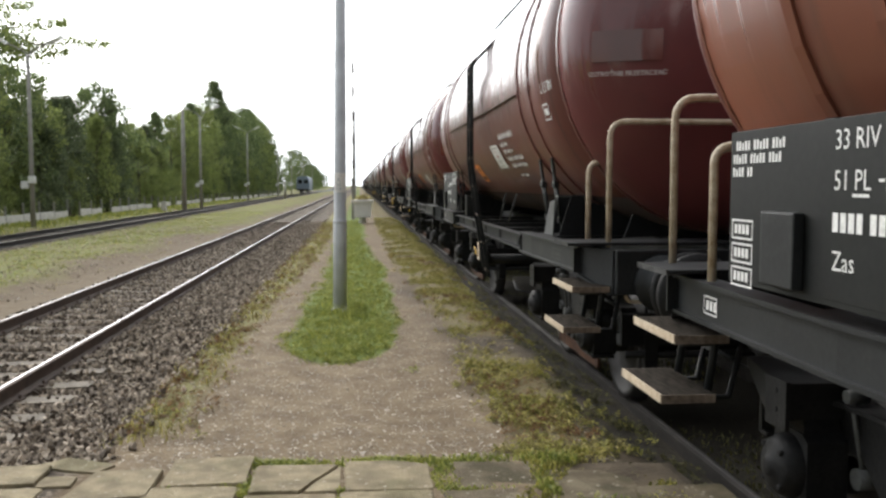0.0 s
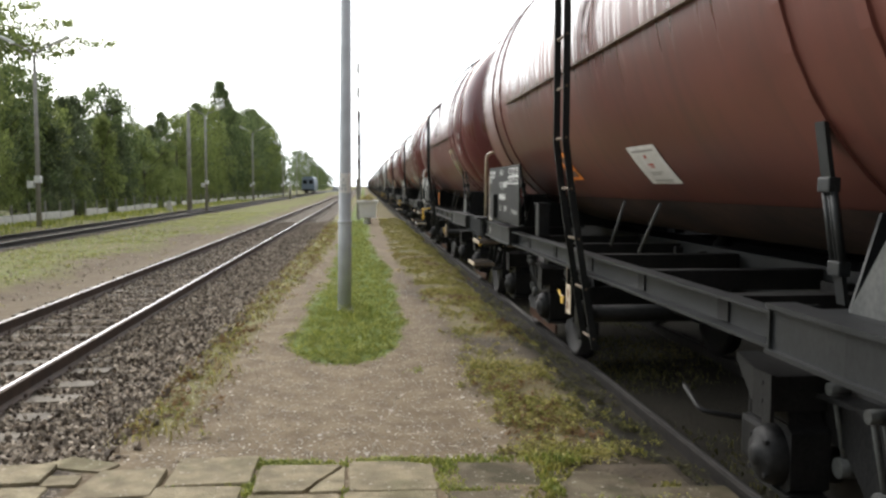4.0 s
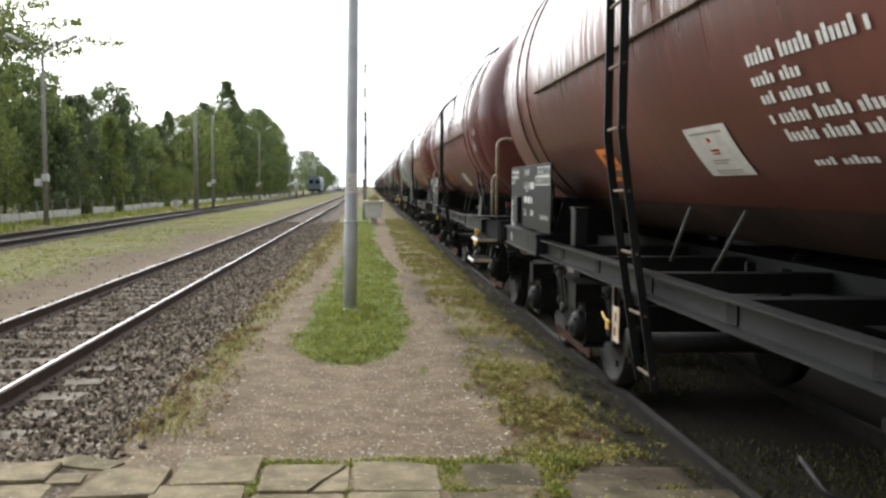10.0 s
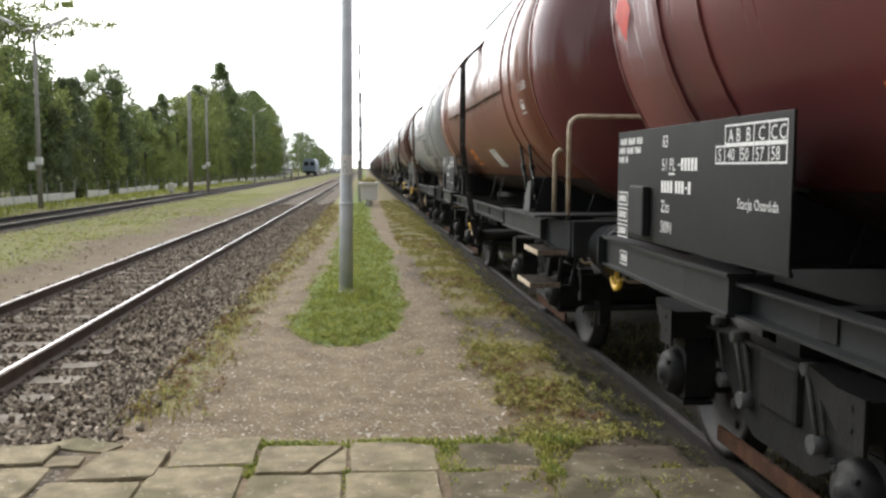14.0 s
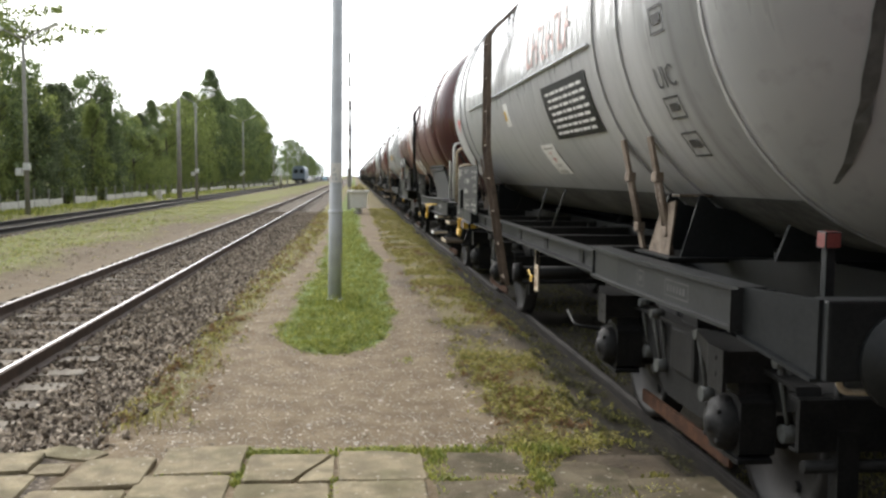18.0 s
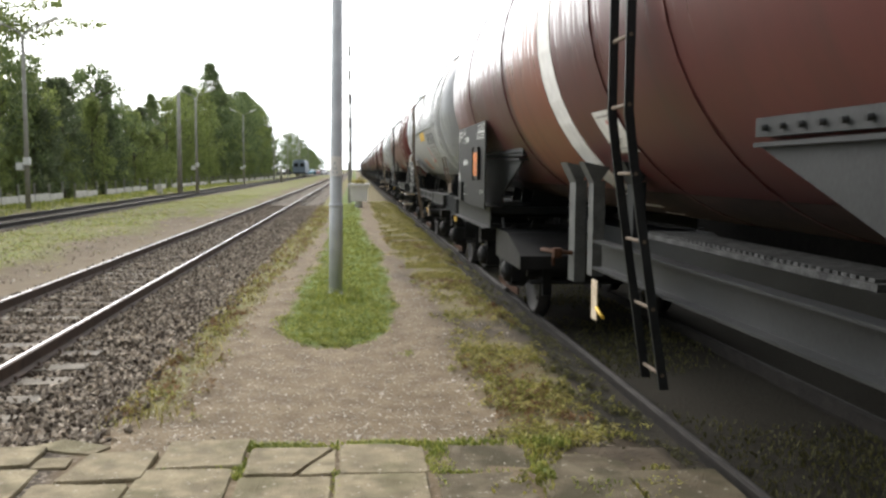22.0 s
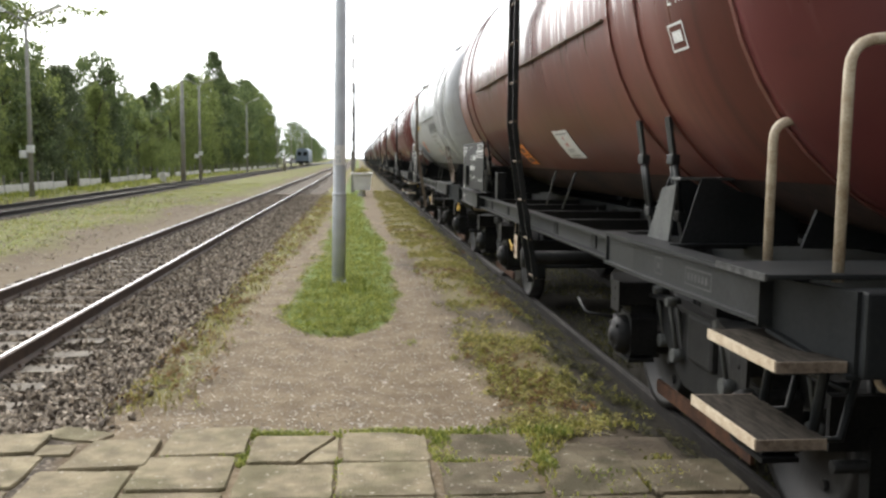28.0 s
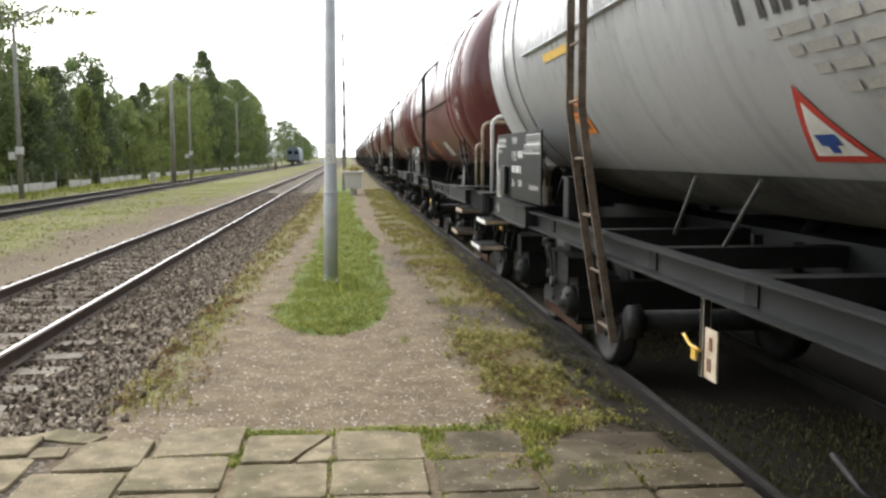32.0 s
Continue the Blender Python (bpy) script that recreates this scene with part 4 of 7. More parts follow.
# ---- trees ----
def leaf_cloud(name, seed, h, w, n, leaf, material, low=0.03, tall=1.0, rough=0.22):
    """A crown of small leaves: many clumps close under an uneven outline that is widest low (tall < 1) or in the middle (tall >= 1)."""
    r = np.random.RandomState(seed)
    k = 170
    u = r.rand(k) ** 0.85
    if tall < 1:
        env = np.clip((u + 0.05) / 0.16, 0, 1) ** 0.5 * np.clip(1 - u, 0, 1) ** tall
    else:
        env = np.sqrt(np.clip(1 - np.abs(2 * u - 0.9) ** 2.2 / 1.21, 0.02, 1))
    a = r.uniform(0, 6.28, k)
    p1, p2 = r.uniform(0, 6.28, 2)
    lobe = 1 + rough * (np.sin(2 * a + 7 * u + p1) + 0.7 * np.sin(5 * a - 11 * u + p2))
    size = w * r.uniform(0.13, 0.27, k)
    rr = np.maximum(w * env * lobe * (0.35 + 0.65 * np.sqrt(r.rand(k))) - 0.4 * size, 0.03)
    cx, cy, cz = np.cos(a) * rr, np.sin(a) * rr, h * (low + (0.97 - low) * u)
    idx = r.randint(0, k, n)
    d = r.normal(0, 1, (n, 3))
    d /= np.linalg.norm(d, axis=1)[:, None]
    d *= (r.rand(n) ** 0.45)[:, None]
    pts = np.stack([cx[idx], cy[idx], cz[idx]], 1) + d * size[idx][:, None] * np.array([1, 1, 1.1])
    pts[:, 2] = np.maximum(pts[:, 2], 0.15)
    return scatter_mesh(name, pts, LQ_V, LQ_F, np.full((n, 3), leaf) * r.uniform(0.6, 1.5, (n, 1)), material, seed + 1)


def trunk_mesh(seed, h, w):
    r = random.Random(seed)
    bm = bmesh.new()
    tube(bm, [(0, 0, -0.2), (0.05, 0, h * 0.3), (-0.08, 0.05, h * 0.65), (0, 0, h * 0.95)], [0.17, 0.12, 0.07, 0.02], 8)
    for i in range(9):
        z = h * (0.18 + 0.075 * i)
        a, L = r.uniform(0, 6.28), w * r.uniform(0.5, 0.9)
        tube(bm, [(0, 0, z), (math.cos(a) * L * 0.5, math.sin(a) * L * 0.5, z + L * 0.35), (math.cos(a) * L, math.sin(a) * L, z + L * 0.9)], [0.045, 0.03, 0.012], 5)
    return finish(bm, "trunk", BARK)


KINDS = []
for i, (h, w, n, leaf, mt, low, tall) in enumerate(((10, 2.7, 9800, 0.24, LEAF_B, 0.02, 0.5), (10, 3.2, 9800, 0.25, LEAF_A, 0.02, 1.0), (14, 3.0, 10000, 0.27, LEAF_C, 0.03, 0.42),
                                                      (12, 3.9, 10500, 0.27, LEAF_C, 0.03, 1.0), (8, 2.5, 6800, 0.22, LEAF_A, 0.0, 0.55))):
    KINDS.append((h, leaf_cloud("crown", 50 + 3 * i, h, w, n, leaf, mt, low, tall), trunk_mesh(90 + i, h, w)))


def tree(x, y, h, kind, rot, wide=1.0, label="leafy green deciduous tree behind the fence"):
    base_h, crown, trunk = KINDS[kind]
    t = tagged(new("tree"), label, "tree", "trees behind the fence")
    t.matrix_basis = pose(x, y, -0.35 if x < -17 else 0, 0, 0, rot)
    s = h / base_h
    for nm, me in (("trunk", trunk), ("crown", crown)):
        part(nm, me, None, t, m=Matrix.Diagonal((s * wide, s * wide, s, 1)))
    return t


# a taller tree whose thin outer boughs hang over the fence
KINDS.append((14, leaf_cloud("crown", 77, 14, 5.6, 10500, 0.27, LEAF_A, 0.2, 1.0), trunk_mesh(97, 14, 4.5)))
rnd = random.Random(17)
big_tree = tree(-20.2, 44.5, 12.6, 5, 40, 0.8, "tall leafy tree with thin boughs over the fence")
r = np.random.RandomState(177)
for reach, z0, z1, dy in ((8.2, 9.0, 9.75, 0.0), (6.4, 9.6, 10.8, 1.2), (5.6, 8.6, 8.9, -0.8), (4.4, 10.2, 11.4, 0.6)):
    t = r.rand(760) ** 0.9
    pts = np.stack([0.6 + reach * t, dy * t + r.normal(0, 0.5, 760), z0 + (z1 - z0) * t + r.normal(0, 0.42, 760) * (1.25 - t)], 1)
    bm = bmesh.new()
    tube(bm, [(0.0, 0, z0 - 1.6), (reach * 0.4, dy * 0.4, z0 + 0.1), (reach, dy, z1)], [0.09, 0.05, 0.012], 6)
    b = part("bough", bm, BARK, big_tree)
    tagged(part("leaves", scatter_mesh("leaves", pts, LQ_V, LQ_F, np.full((760, 3), 0.24) * r.uniform(0.6, 1.4, (760, 1)), LEAF_A, 178), None, b), kind="stuff")
for y, h, kind in ((40, 13.0, 1), (46, 12.5, 3), (50, 13.5, 1), (55, 12.0, 3), (59, 9.5, 1), (62, 8.6, 0), (66, 8.6, 0), (70, 9.0, 0), (78.3, 10.5, 3), (80, 9.6, 0), (85, 8.2, 0),
                   (90, 8.2, 1), (95, 8.2, 0), (102, 10.2, 2), (108, 10.5, 1), (114, 11.5, 1), (120, 13.2, 2), (128, 13.5, 1), (138, 18.2, 2), (146, 16, 2), (150, 15.0, 3), (156, 14.5, 1), (162, 15.5, 3), (168, 16.0, 3), (176, 17.5, 2), (184, 16.5, 1),
                   (192, 17, 3), (200, 16.5, 1), (208, 16.5, 2), (216, 12, 3), (226, 9, 1)):
    tree(-22.3 + rnd.uniform(-0.8, 0.8), y, h * rnd.uniform(0.97, 1.03), kind, rnd.uniform(0, 360), rnd.uniform(0.9, 1.1))
for i in range(46):
    y = 34 + i * 3.5 + 0.02 * i * i + rnd.uniform(-1.2, 1.2)
    tree(-20.3 + rnd.uniform(-0.5, 0.3) - 0.003 * y, y, rnd.uniform(3.6, 7.5), rnd.choice((0, 1, 4, 4, 4)), rnd.uniform(0, 360), rnd.uniform(0.95, 1.35), "bushy young tree growing close to the fence")
for i in range(22):
    y = 45 + i * 8 + rnd.uniform(-2, 2)
    tree(-27.5 + rnd.uniform(-1.5, 1.5), y, rnd.uniform(7.5, 9.0), rnd.choice((0, 1, 3)), rnd.uniform(0, 360), 1.15, "dark tree in the second row behind the fence")
for x, y, h in ((-21.6, 330, 13.6), (-27, 345, 9), (-19, 352, 10.5), (-32, 335, 9), (-19, 400, 8), (-17.5, 372, 8.5), (-16.5, 420, 7), (-25, 365, 9), (-40, 380, 18), (-30, 420, 19), (-22, 430, 11), (-45, 420, 19), (-26, 520, 12), (-60, 420, 18)):
    tree(x, y, h, 3, rnd.uniform(0, 360), 1.25, "rounded tree in the distance")


# ---- road and cars in the distance ----
ROAD = [(-19.0, 760.0), (-8.6, 330.0), (-9.6, 260.0), (-14.0, 226.0), (-24.0, 206.0), (-60.0, 196.0), (-420.0, 180.0)]
bm = bmesh.new()
edge = []
for i, (x, y) in enumerate(ROAD):
    a, b = ROAD[max(i - 1, 0)], ROAD[min(i + 1, len(ROAD) - 1)]
    d = Vector((b[0] - a[0], b[1] - a[1], 0)).normalized()
    nrm = Vector((-d.y, d.x, 0)) * 3.0
    edge.append((bm.verts.new(Vector((x, y, 0.075)) + nrm), bm.verts.new(Vector((x, y, 0.075)) - nrm)))
for u, v in zip(edge, edge[1:]):
    bm.faces.new((u[0], u[1], v[1], v[0]))
tagged(new("road", finish(bm, "road", ASPHALT)), "narrow asphalt road crossing the tracks far away", "road", kind="structure")


def car(body_m, label):
    t = tagged(new("car"), label, "car", "cars on the far road")
    bm = bmesh.new()
    prism(bm, [(-2.1, 0.3), (2.1, 0.3), (2.15, 0.6), (2.0, 0.82), (1.1, 0.93), (-1.7, 0.95), (-2.1, 0.85)], -0.85, 0.85, "y")
    part("body", bm, body_m, t)
    bm = bmesh.new()
    prism(bm, [(1.1, 0.93), (0.4, 1.36), (-1.1, 1.38), (-1.75, 0.95)], -0.76, 0.76, "y")
    part("cabin", bm, GLASSD, t)
    bm = bmesh.new()
    prism(bm, [(0.42, 1.36), (0.3, 1.43), (-1.05, 1.45), (-1.15, 1.38)], -0.74, 0.74, "y")
    part("roof", bm, body_m, t)
    for wx in (-1.3, 1.3):
        for wy in (-0.8, 0.8):
            bm = bmesh.new()
            lathe(bm, [(-0.1, 0.18), (-0.1, 0.3), (0.1, 0.3), (0.1, 0.18)], "y", 14)
            part("wheel", bm, BLACK, t, m=pose(wx, wy, 0.3))
    for wy in (-0.6, 0.6):
        part("headlight", box(bmesh.new(), 2.08, 2.14, wy - 0.15, wy + 0.15, 0.6, 0.72, 0.01), LAMPG, t)
    return t


CARS = [(car(m_, "%s saloon car driving on the far road" % c_), tc) for m_, c_, tc in
        ((CARG, "dark grey", 10.9), (CARW, "white", 12.7), (CARG, "dark grey", 14.4), (CARW, "white", 16.3), (CARG, "dark grey", 18.1), (CARW, "white", 19.6),
         (CARG, "dark grey", 21.2), (CARB, "light blue", 23.9), (CARR, "dark red", 25.0), (CARW, "white", 27.3))]


# ---- a railcar standing far off on the disused track ----
railcar = tagged(new("railcar"), "blue rail vehicle standing far off on the dull track", "railcar")
railcar.matrix_basis = pose(-11.75, 188.0, 0)
bm = bmesh.new()
prism(bm, [(-1.3, 0.75), (1.3, 0.75), (1.34, 2.4), (1.2, 3.3), (0.7, 3.62), (-0.7, 3.62), (-1.2, 3.3), (-1.34, 2.4)], 0, 13.0, "y")
part("body", bm, RAILBLUE, railcar)
for u in (-0.62, 0.62):
    bm = bmesh.new()
    box(bm, u - 0.42, u + 0.42, -0.03, 0.0, 2.1, 2.9, 0.01)
    part("window", bm, GLASSD, railcar)
bm = bmesh.new()
box(bm, -1.3, 1.3, -0.25, 0.0, 0.6, 0.95, 0.02)
part("headstock", bm, GRIME, railcar)
for yy in (2.0, 4.4, 8.6, 11.0):
    bm = bmesh.new()
    for s in (-0.75, 0.75):
        lathe(bm, [(s - 0.06, 0.42), (s + 0.06, 0.42)], "x", 20)
    part("wheelset", bm, WHEEL, railcar, m=pose(0, yy, 0.42))

# ---- an added wall behind the train: blocks light, darkens the gaps under it ----
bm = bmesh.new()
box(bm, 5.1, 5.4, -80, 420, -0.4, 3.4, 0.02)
tagged(part("wall_east", bm, WALLM, None), "added near-black wall that blocks light behind the train", "wall", kind="structure")


# ---- the train ----
TRACK_X = 2.95
TANK_R, TANK_Z = 1.45, 2.80
MESHES = {}


def kept(key, maker):
    """A mesh that is built once and shared by all wagons."""
    if key not in MESHES:
        MESHES[key] = maker()
    return MESHES[key]


def letters(text, size, key_mat):
    """Flat lettering as a mesh that starts at the origin, x along the line."""
    def make():
        cu = bpy.data.curves.new("lettering", "FONT")
        cu.body, cu.size, cu.resolution_u, cu.extrude = text, size, 2, 0.0
        ob = bpy.data.objects.new("lettering", cu)
        scene.collection.objects.link(ob)
        bpy.context.view_layer.update()
        me = bpy.data.meshes.new_from_object(ob.evaluated_get(bpy.context.evaluated_depsgraph_get()))
        me.materials.clear()
        me.materials.append(key_mat)
        bpy.data.objects.remove(ob)
        return me
    return kept(("text", text, size, key_mat.name), make)


def bars(rows, key_mat):
    """Plain bars for writing that cannot be read: rows of (u0, u1, v0, v1)."""
    bm = bmesh.new()
    for u0, u1, v0, v1 in rows:
        bm.faces.new([bm.verts.new(p) for p in ((u0, v0, 0), (u1, v0, 0), (u1, v1, 0), (u0, v1, 0))])
    return finish(bm, "bars", key_mat)


def frame_rows(u0, u1, v0, v1, w):
    return [(u0, u1, v0, v0 + w), (u0, u1, v1 - w, v1), (u0, u0 + w, v0 + w, v1 - w), (u1 - w, u1, v0 + w, v1 - w)]


# text x runs towards -y, its up is +z, it faces -x
SIDE = Matrix(((0, 0, -1, 0), (-1, 0, 0, 0), (0, 1, 0, 0), (0, 0, 0, 1)))


def on_side(x, y, z):
    return Matrix.Translation((x, y, z)) @ SIDE


def bent(me, y, a0, lift=0.006, radius=TANK_R):
    """Wraps a flat mesh (x along, y up) round the tank's near side; a0 is the angle above the axis, in radians."""
    bm = bmesh.new()
    bm.from_mesh(me)
    long = [e for e in bm.edges if abs(e.verts[0].co.y - e.verts[1].co.y) > 0.15]
    if long:
        bmesh.ops.subdivide_edges(bm, edges=long, cuts=8, use_grid_fill=True)
    for v in bm.verts:
        a = a0 + v.co.y / radius
        v.co = Vector((-(radius + lift) * math.cos(a), y - v.co.x, TANK_Z + (radius + lift) * math.sin(a)))
    bm.normal_update()
    out = bpy.data.meshes.new(me.name)
    bm.to_mesh(out)
    bm.free()
    for mm in me.materials:
        out.materials.append(mm)
    return out


def tank_bm(half, radius=TANK_R):
    bm = bmesh.new()
    lathe(bm, [(-half + i * (2 * half) / 10, radius) for i in range(11)], "y", 64)
    return bm


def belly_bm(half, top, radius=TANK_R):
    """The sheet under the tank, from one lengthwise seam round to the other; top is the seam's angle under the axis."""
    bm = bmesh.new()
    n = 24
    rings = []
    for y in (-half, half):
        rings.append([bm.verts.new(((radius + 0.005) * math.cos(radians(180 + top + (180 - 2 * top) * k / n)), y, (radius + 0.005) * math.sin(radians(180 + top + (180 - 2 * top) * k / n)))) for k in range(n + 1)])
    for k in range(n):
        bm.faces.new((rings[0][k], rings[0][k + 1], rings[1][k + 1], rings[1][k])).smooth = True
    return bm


def head_bm(s, half, radius=TANK_R, dish=0.58):
    """A dished tank end."""
    bm = bmesh.new()
    prof = [(0.0, 0.999), (0.12, 0.992), (0.3, 0.965), (0.5, 0.91), (0.68, 0.81), (0.82, 0.66), (0.92, 0.46), (0.98, 0.22), (1.0, 0.02)]
    lathe(bm, [(s * (half + dish * u), radius * r) for u, r in prof], "y", 64)
    return bm


def head_y(x, z):
    """Where the front end of a tank lies along the wagon, at x and z in the wagon's space."""
    r = math.hypot(x, z - TANK_Z) / TANK_R
    u = float(np.interp(-r, [-0.999, -0.992, -0.965, -0.91, -0.81, -0.66, -0.46, -0.22, -0.02], [0.0, 0.12, 0.3, 0.5, 0.68, 0.82, 0.92, 0.98, 1.0]))
    return -4.8 - 0.58 * u


def head_sheet_bm(x0, x1, z0, z1):
    """A patch that lies on the dished front end."""
    bm = bmesh.new()
    grid = [[bm.verts.new((x, head_y(x, z) - 0.012, z)) for x in np.linspace(x0, x1, 9).tolist()] for z in np.linspace(z0, z1, 7).tolist()]
    for a, b in zip(grid, grid[1:]):
        for k in range(8):
            bm.faces.new((a[k], a[k + 1], b[k + 1], b[k])).smooth = True
    return bm


def ring_bm(y, w, t, radius=TANK_R):
    bm = bmesh.new()
    n = 48
    prof = [(y - w / 2, radius - 0.005), (y - w / 2, radius + t), (y + w / 2, radius + t), (y + w / 2, radius - 0.005)]
    rings = [[bm.verts.new((r * math.cos(6.28318 * k / n), u, r * math.sin(6.28318 * k / n))) for k in range(n)] for u, r in prof]
    for a, b in zip(rings, rings[1:]):
        for k in range(n):
            bm.faces.new((a[k], a[(k + 1) % n], b[(k + 1) % n], b[k]))
    return bm


def solebar_bm(y0, y1, x, z0, z1):
    bm = bmesh.new()
    t = 0.014
    prism(bm, [(x, z0), (x, z0 + t), (x + 0.075, z0 + t), (x + 0.075, z1 - t), (x, z1 - t), (x, z1), (x + 0.09, z1), (x + 0.09, z0)], y0, y1, "y")
    return bm


def end_frame_bm(s, side):
    """The wider end of one solebar over a bogie: an I-shaped girder, then a short deeper piece that turns in to the headstock."""
    bm = bmesh.new()
    run = ((1.385, 3.05), (1.395, 3.6), (1.345, 5.2))
    for (xa, ya), (xb, yb) in zip(run, run[1:]):
        web = [(side * xa, s * ya), (side * xb, s * yb), (side * (xb - 0.03), s * yb), (side * (xa - 0.03), s * ya)]
        lip = [(side * (xa + 0.025), s * ya), (side * (xb + 0.025), s * yb), (side * (xb - 0.1), s * yb), (side * (xa - 0.1), s * ya)]
        prism(bm, web, 1.11, 1.272, "z")
        prism(bm, lip, 1.27, 1.29, "z")
        prism(bm, lip, 1.095, 1.112, "z")
    for x0, x1, y0, y1, z0, z1, w0 in ((1.345, 1.215, 5.2, 5.56, 1.095, 0.99, 0.03),):
        u = [bm.verts.new((side * x, s * y, z)) for x, y, z in ((x0, y0, 1.288), (x1, y1, 1.288), (x1, y1, z1), (x0, y0, z0))]
        v = [bm.verts.new((side * (x - w0), s * y, z)) for x, y, z in ((x0, y0, 1.288), (x1, y1, 1.288), (x1, y1, z1), (x0, y0, z0))]
        bm.faces.new(u), bm.faces.new(v)
        for i in range(4):
            j = (i + 1) % 4
            bm.faces.new((u[i], u[j], v[j], v[i]))
        lip = [bm.verts.new((side * x, s * y, z)) for x, y, z in ((x0 + 0.025, y0, z0 - 0.002), (x1 + 0.025, y1, z1 - 0.002), (x1 - 0.1, y1, z1 - 0.002), (x0 - 0.1, y0, z0 - 0.002))]
        low = [bm.verts.new((q.co.x, q.co.y, q.co.z - 0.016)) for q in lip]
        bm.faces.new(lip), bm.faces.new(low)
        for i in range(4):
            j = (i + 1) % 4
            bm.faces.new((lip[i], lip[j], low[j], low[i]))
    for y in (3.06, 5.19):
        prism(bm, [(side * 1.40, s * y - 0.008), (side * 1.40, s * y + 0.008), (side * 1.2, s * y + 0.008), (side * 1.2, s * y - 0.008)], 1.1, 1.28, "z")
    return bm


def headstock_bm(s, half):
    bm = bmesh.new()
    y = s * half
    box(bm, -1.2, 1.2, min(y, y + s * 0.12), max(y, y + s * 0.12), 0.98, 1.29, 0.012)
    box(bm, -0.16, 0.16, min(y + s * 0.12, y + s * 0.2), max(y + s * 0.12, y + s * 0.2), 0.93, 1.2, 0.01)
    return bm


def buffer_parts(parent, s, half, side, dark=True):
    y = s * half + s * 0.12
    bm = bmesh.new()
    lathe(bm, [(0, 0.2), (s * 0.03, 0.2), (s * 0.04, 0.15), (s * 0.33, 0.14), (s * 0.335, 0.115), (s * 0.5, 0.112)], "y", 20)
    b = part("buffer", kept(("buffer", s), lambda: finish(bm, "buffer", BLACK)), None, parent, m=pose(side * 0.875, y, 1.06))
    bm = bmesh.new()
    lathe(bm, [(s * 0.47, 0.12), (s * 0.485, 0.25), (s * 0.515, 0.26), (s * 0.53, 0.24), (s * 0.545, 0.1)], "y", 28)
    part("buffer_head", kept(("bufhead", s), lambda: finish(bm, "buffer_head", GRIME)), None, b)


def bogie(parent, y, keyed, wb=1.0):
    b = part("bogie", kept("bolster", lambda: finish(bolster_bm(), "bogie", GRIME)), None, parent, m=pose(0, y, 0))
    for side in (-1, 1):
        turn = 0 if side < 0 else 180
        part("side_frame", kept("sideframe", lambda: finish(sideframe_bm(), "side_frame", GRIME)), None, b, m=pose(side * 0.9, 0, 0, 0, 0, turn))
        for e in (-1, 1):
            part("axle_box", kept("axlebox", lambda: finish(axlebox_bm(), "axle_box", GRIME)), None, b, m=pose(side * 1.0, e * wb - 0.04, 0.53, 0, 0, turn))
            part("horn_bracket", kept("horn", lambda: finish(horn_bm(), "horn_bracket", GRIME)), None, b, m=pose(side * 1.0, e * wb - 0.04, 0.015, 0, 0, turn))
            part("hanger_link", kept("link", lambda: finish(link_bm(), "hanger_link", LEGM)), None, b, m=pose(side * 0.93, e * wb - 0.24, 0.02, 0, 0, turn))
            part("hanger_link", kept("link", lambda: finish(link_bm(), "hanger_link", LEGM)), None, b, m=pose(side * 0.98, e * (wb - 0.62), 0, 0, 0, turn))
        part("tie_bar", kept("tiebar", lambda: finish(tiebar_bm(), "tie_bar", TIEBAR)), None, b, m=pose(side * 0.93, 0, 0))
    for e in (-1, 1):
        w = part("wheelset", kept("wheelset", lambda: finish(wheelset_bm(), "wheelset", WHEEL)), None, b, m=pose(0, e * wb, 0.46))
        part("end_beam", kept("endbeam", lambda: finish(end_beam_bm(), "end_beam", GRIME)), None, b, m=pose(0, e * 1.5, 0, 0, 0, 0 if e < 0 else 180))
        for yb, tag in ((e * (wb + 0.5), "outer"), (e * (wb - 0.5), "inner")):
            part("brake_beam", kept(("brake", tag), lambda: finish(brake_bm(), "brake_beam", GRIME)), None, b, m=pose(0, yb, 0))
        if keyed:
            WHEELS.append((w, e * wb))
    return b


WHEELS = []


def bolster_bm():
    bm = bmesh.new()
    box(bm, -0.95, 0.95, -0.2, 0.2, 0.52, 0.82, 0.03)
    lathe(bm, [(0.8, 0.3), (0.95, 0.26), (0.97, 0.2)], "z", 16)
    for sx in (-0.8, 0.8):
        lathe_pts = [(sx - 0.1, -0.12), (sx + 0.1, -0.12), (sx + 0.1, 0.12), (sx - 0.1, 0.12)]
        prism(bm, lathe_pts, 0.8, 0.94, "z")
    return bm


def sideframe_bm():
    """The inner plate of a bogie side: level on top, bellied between the axles, with a flange and rivets."""
    bm = bmesh.new()
    top = [(-1.5, 0.7), (-1.45, 0.8), (-0.6, 0.84), (0.6, 0.84), (1.45, 0.8), (1.5, 0.7)]
    low = [(1.2, 0.62), (0.72, 0.62), (0.5, 0.42), (0.3, 0.33), (-0.3, 0.33), (-0.5, 0.42), (-0.72, 0.62), (-1.2, 0.62)]
    prism(bm, top + low, -0.015, 0.015, "x")
    prism(bm, [(p[0], p[1] + 0.003) for p in top] + [(p[0], p[1] - 0.018) for p in reversed(top)], -0.07, 0.05, "x")
    for k in range(5):
        tube(bm, [(-0.03, -0.4 + k * 0.2, 0.77), (-0.015, -0.4 + k * 0.2, 0.77)], 0.014, 6)
    return bm


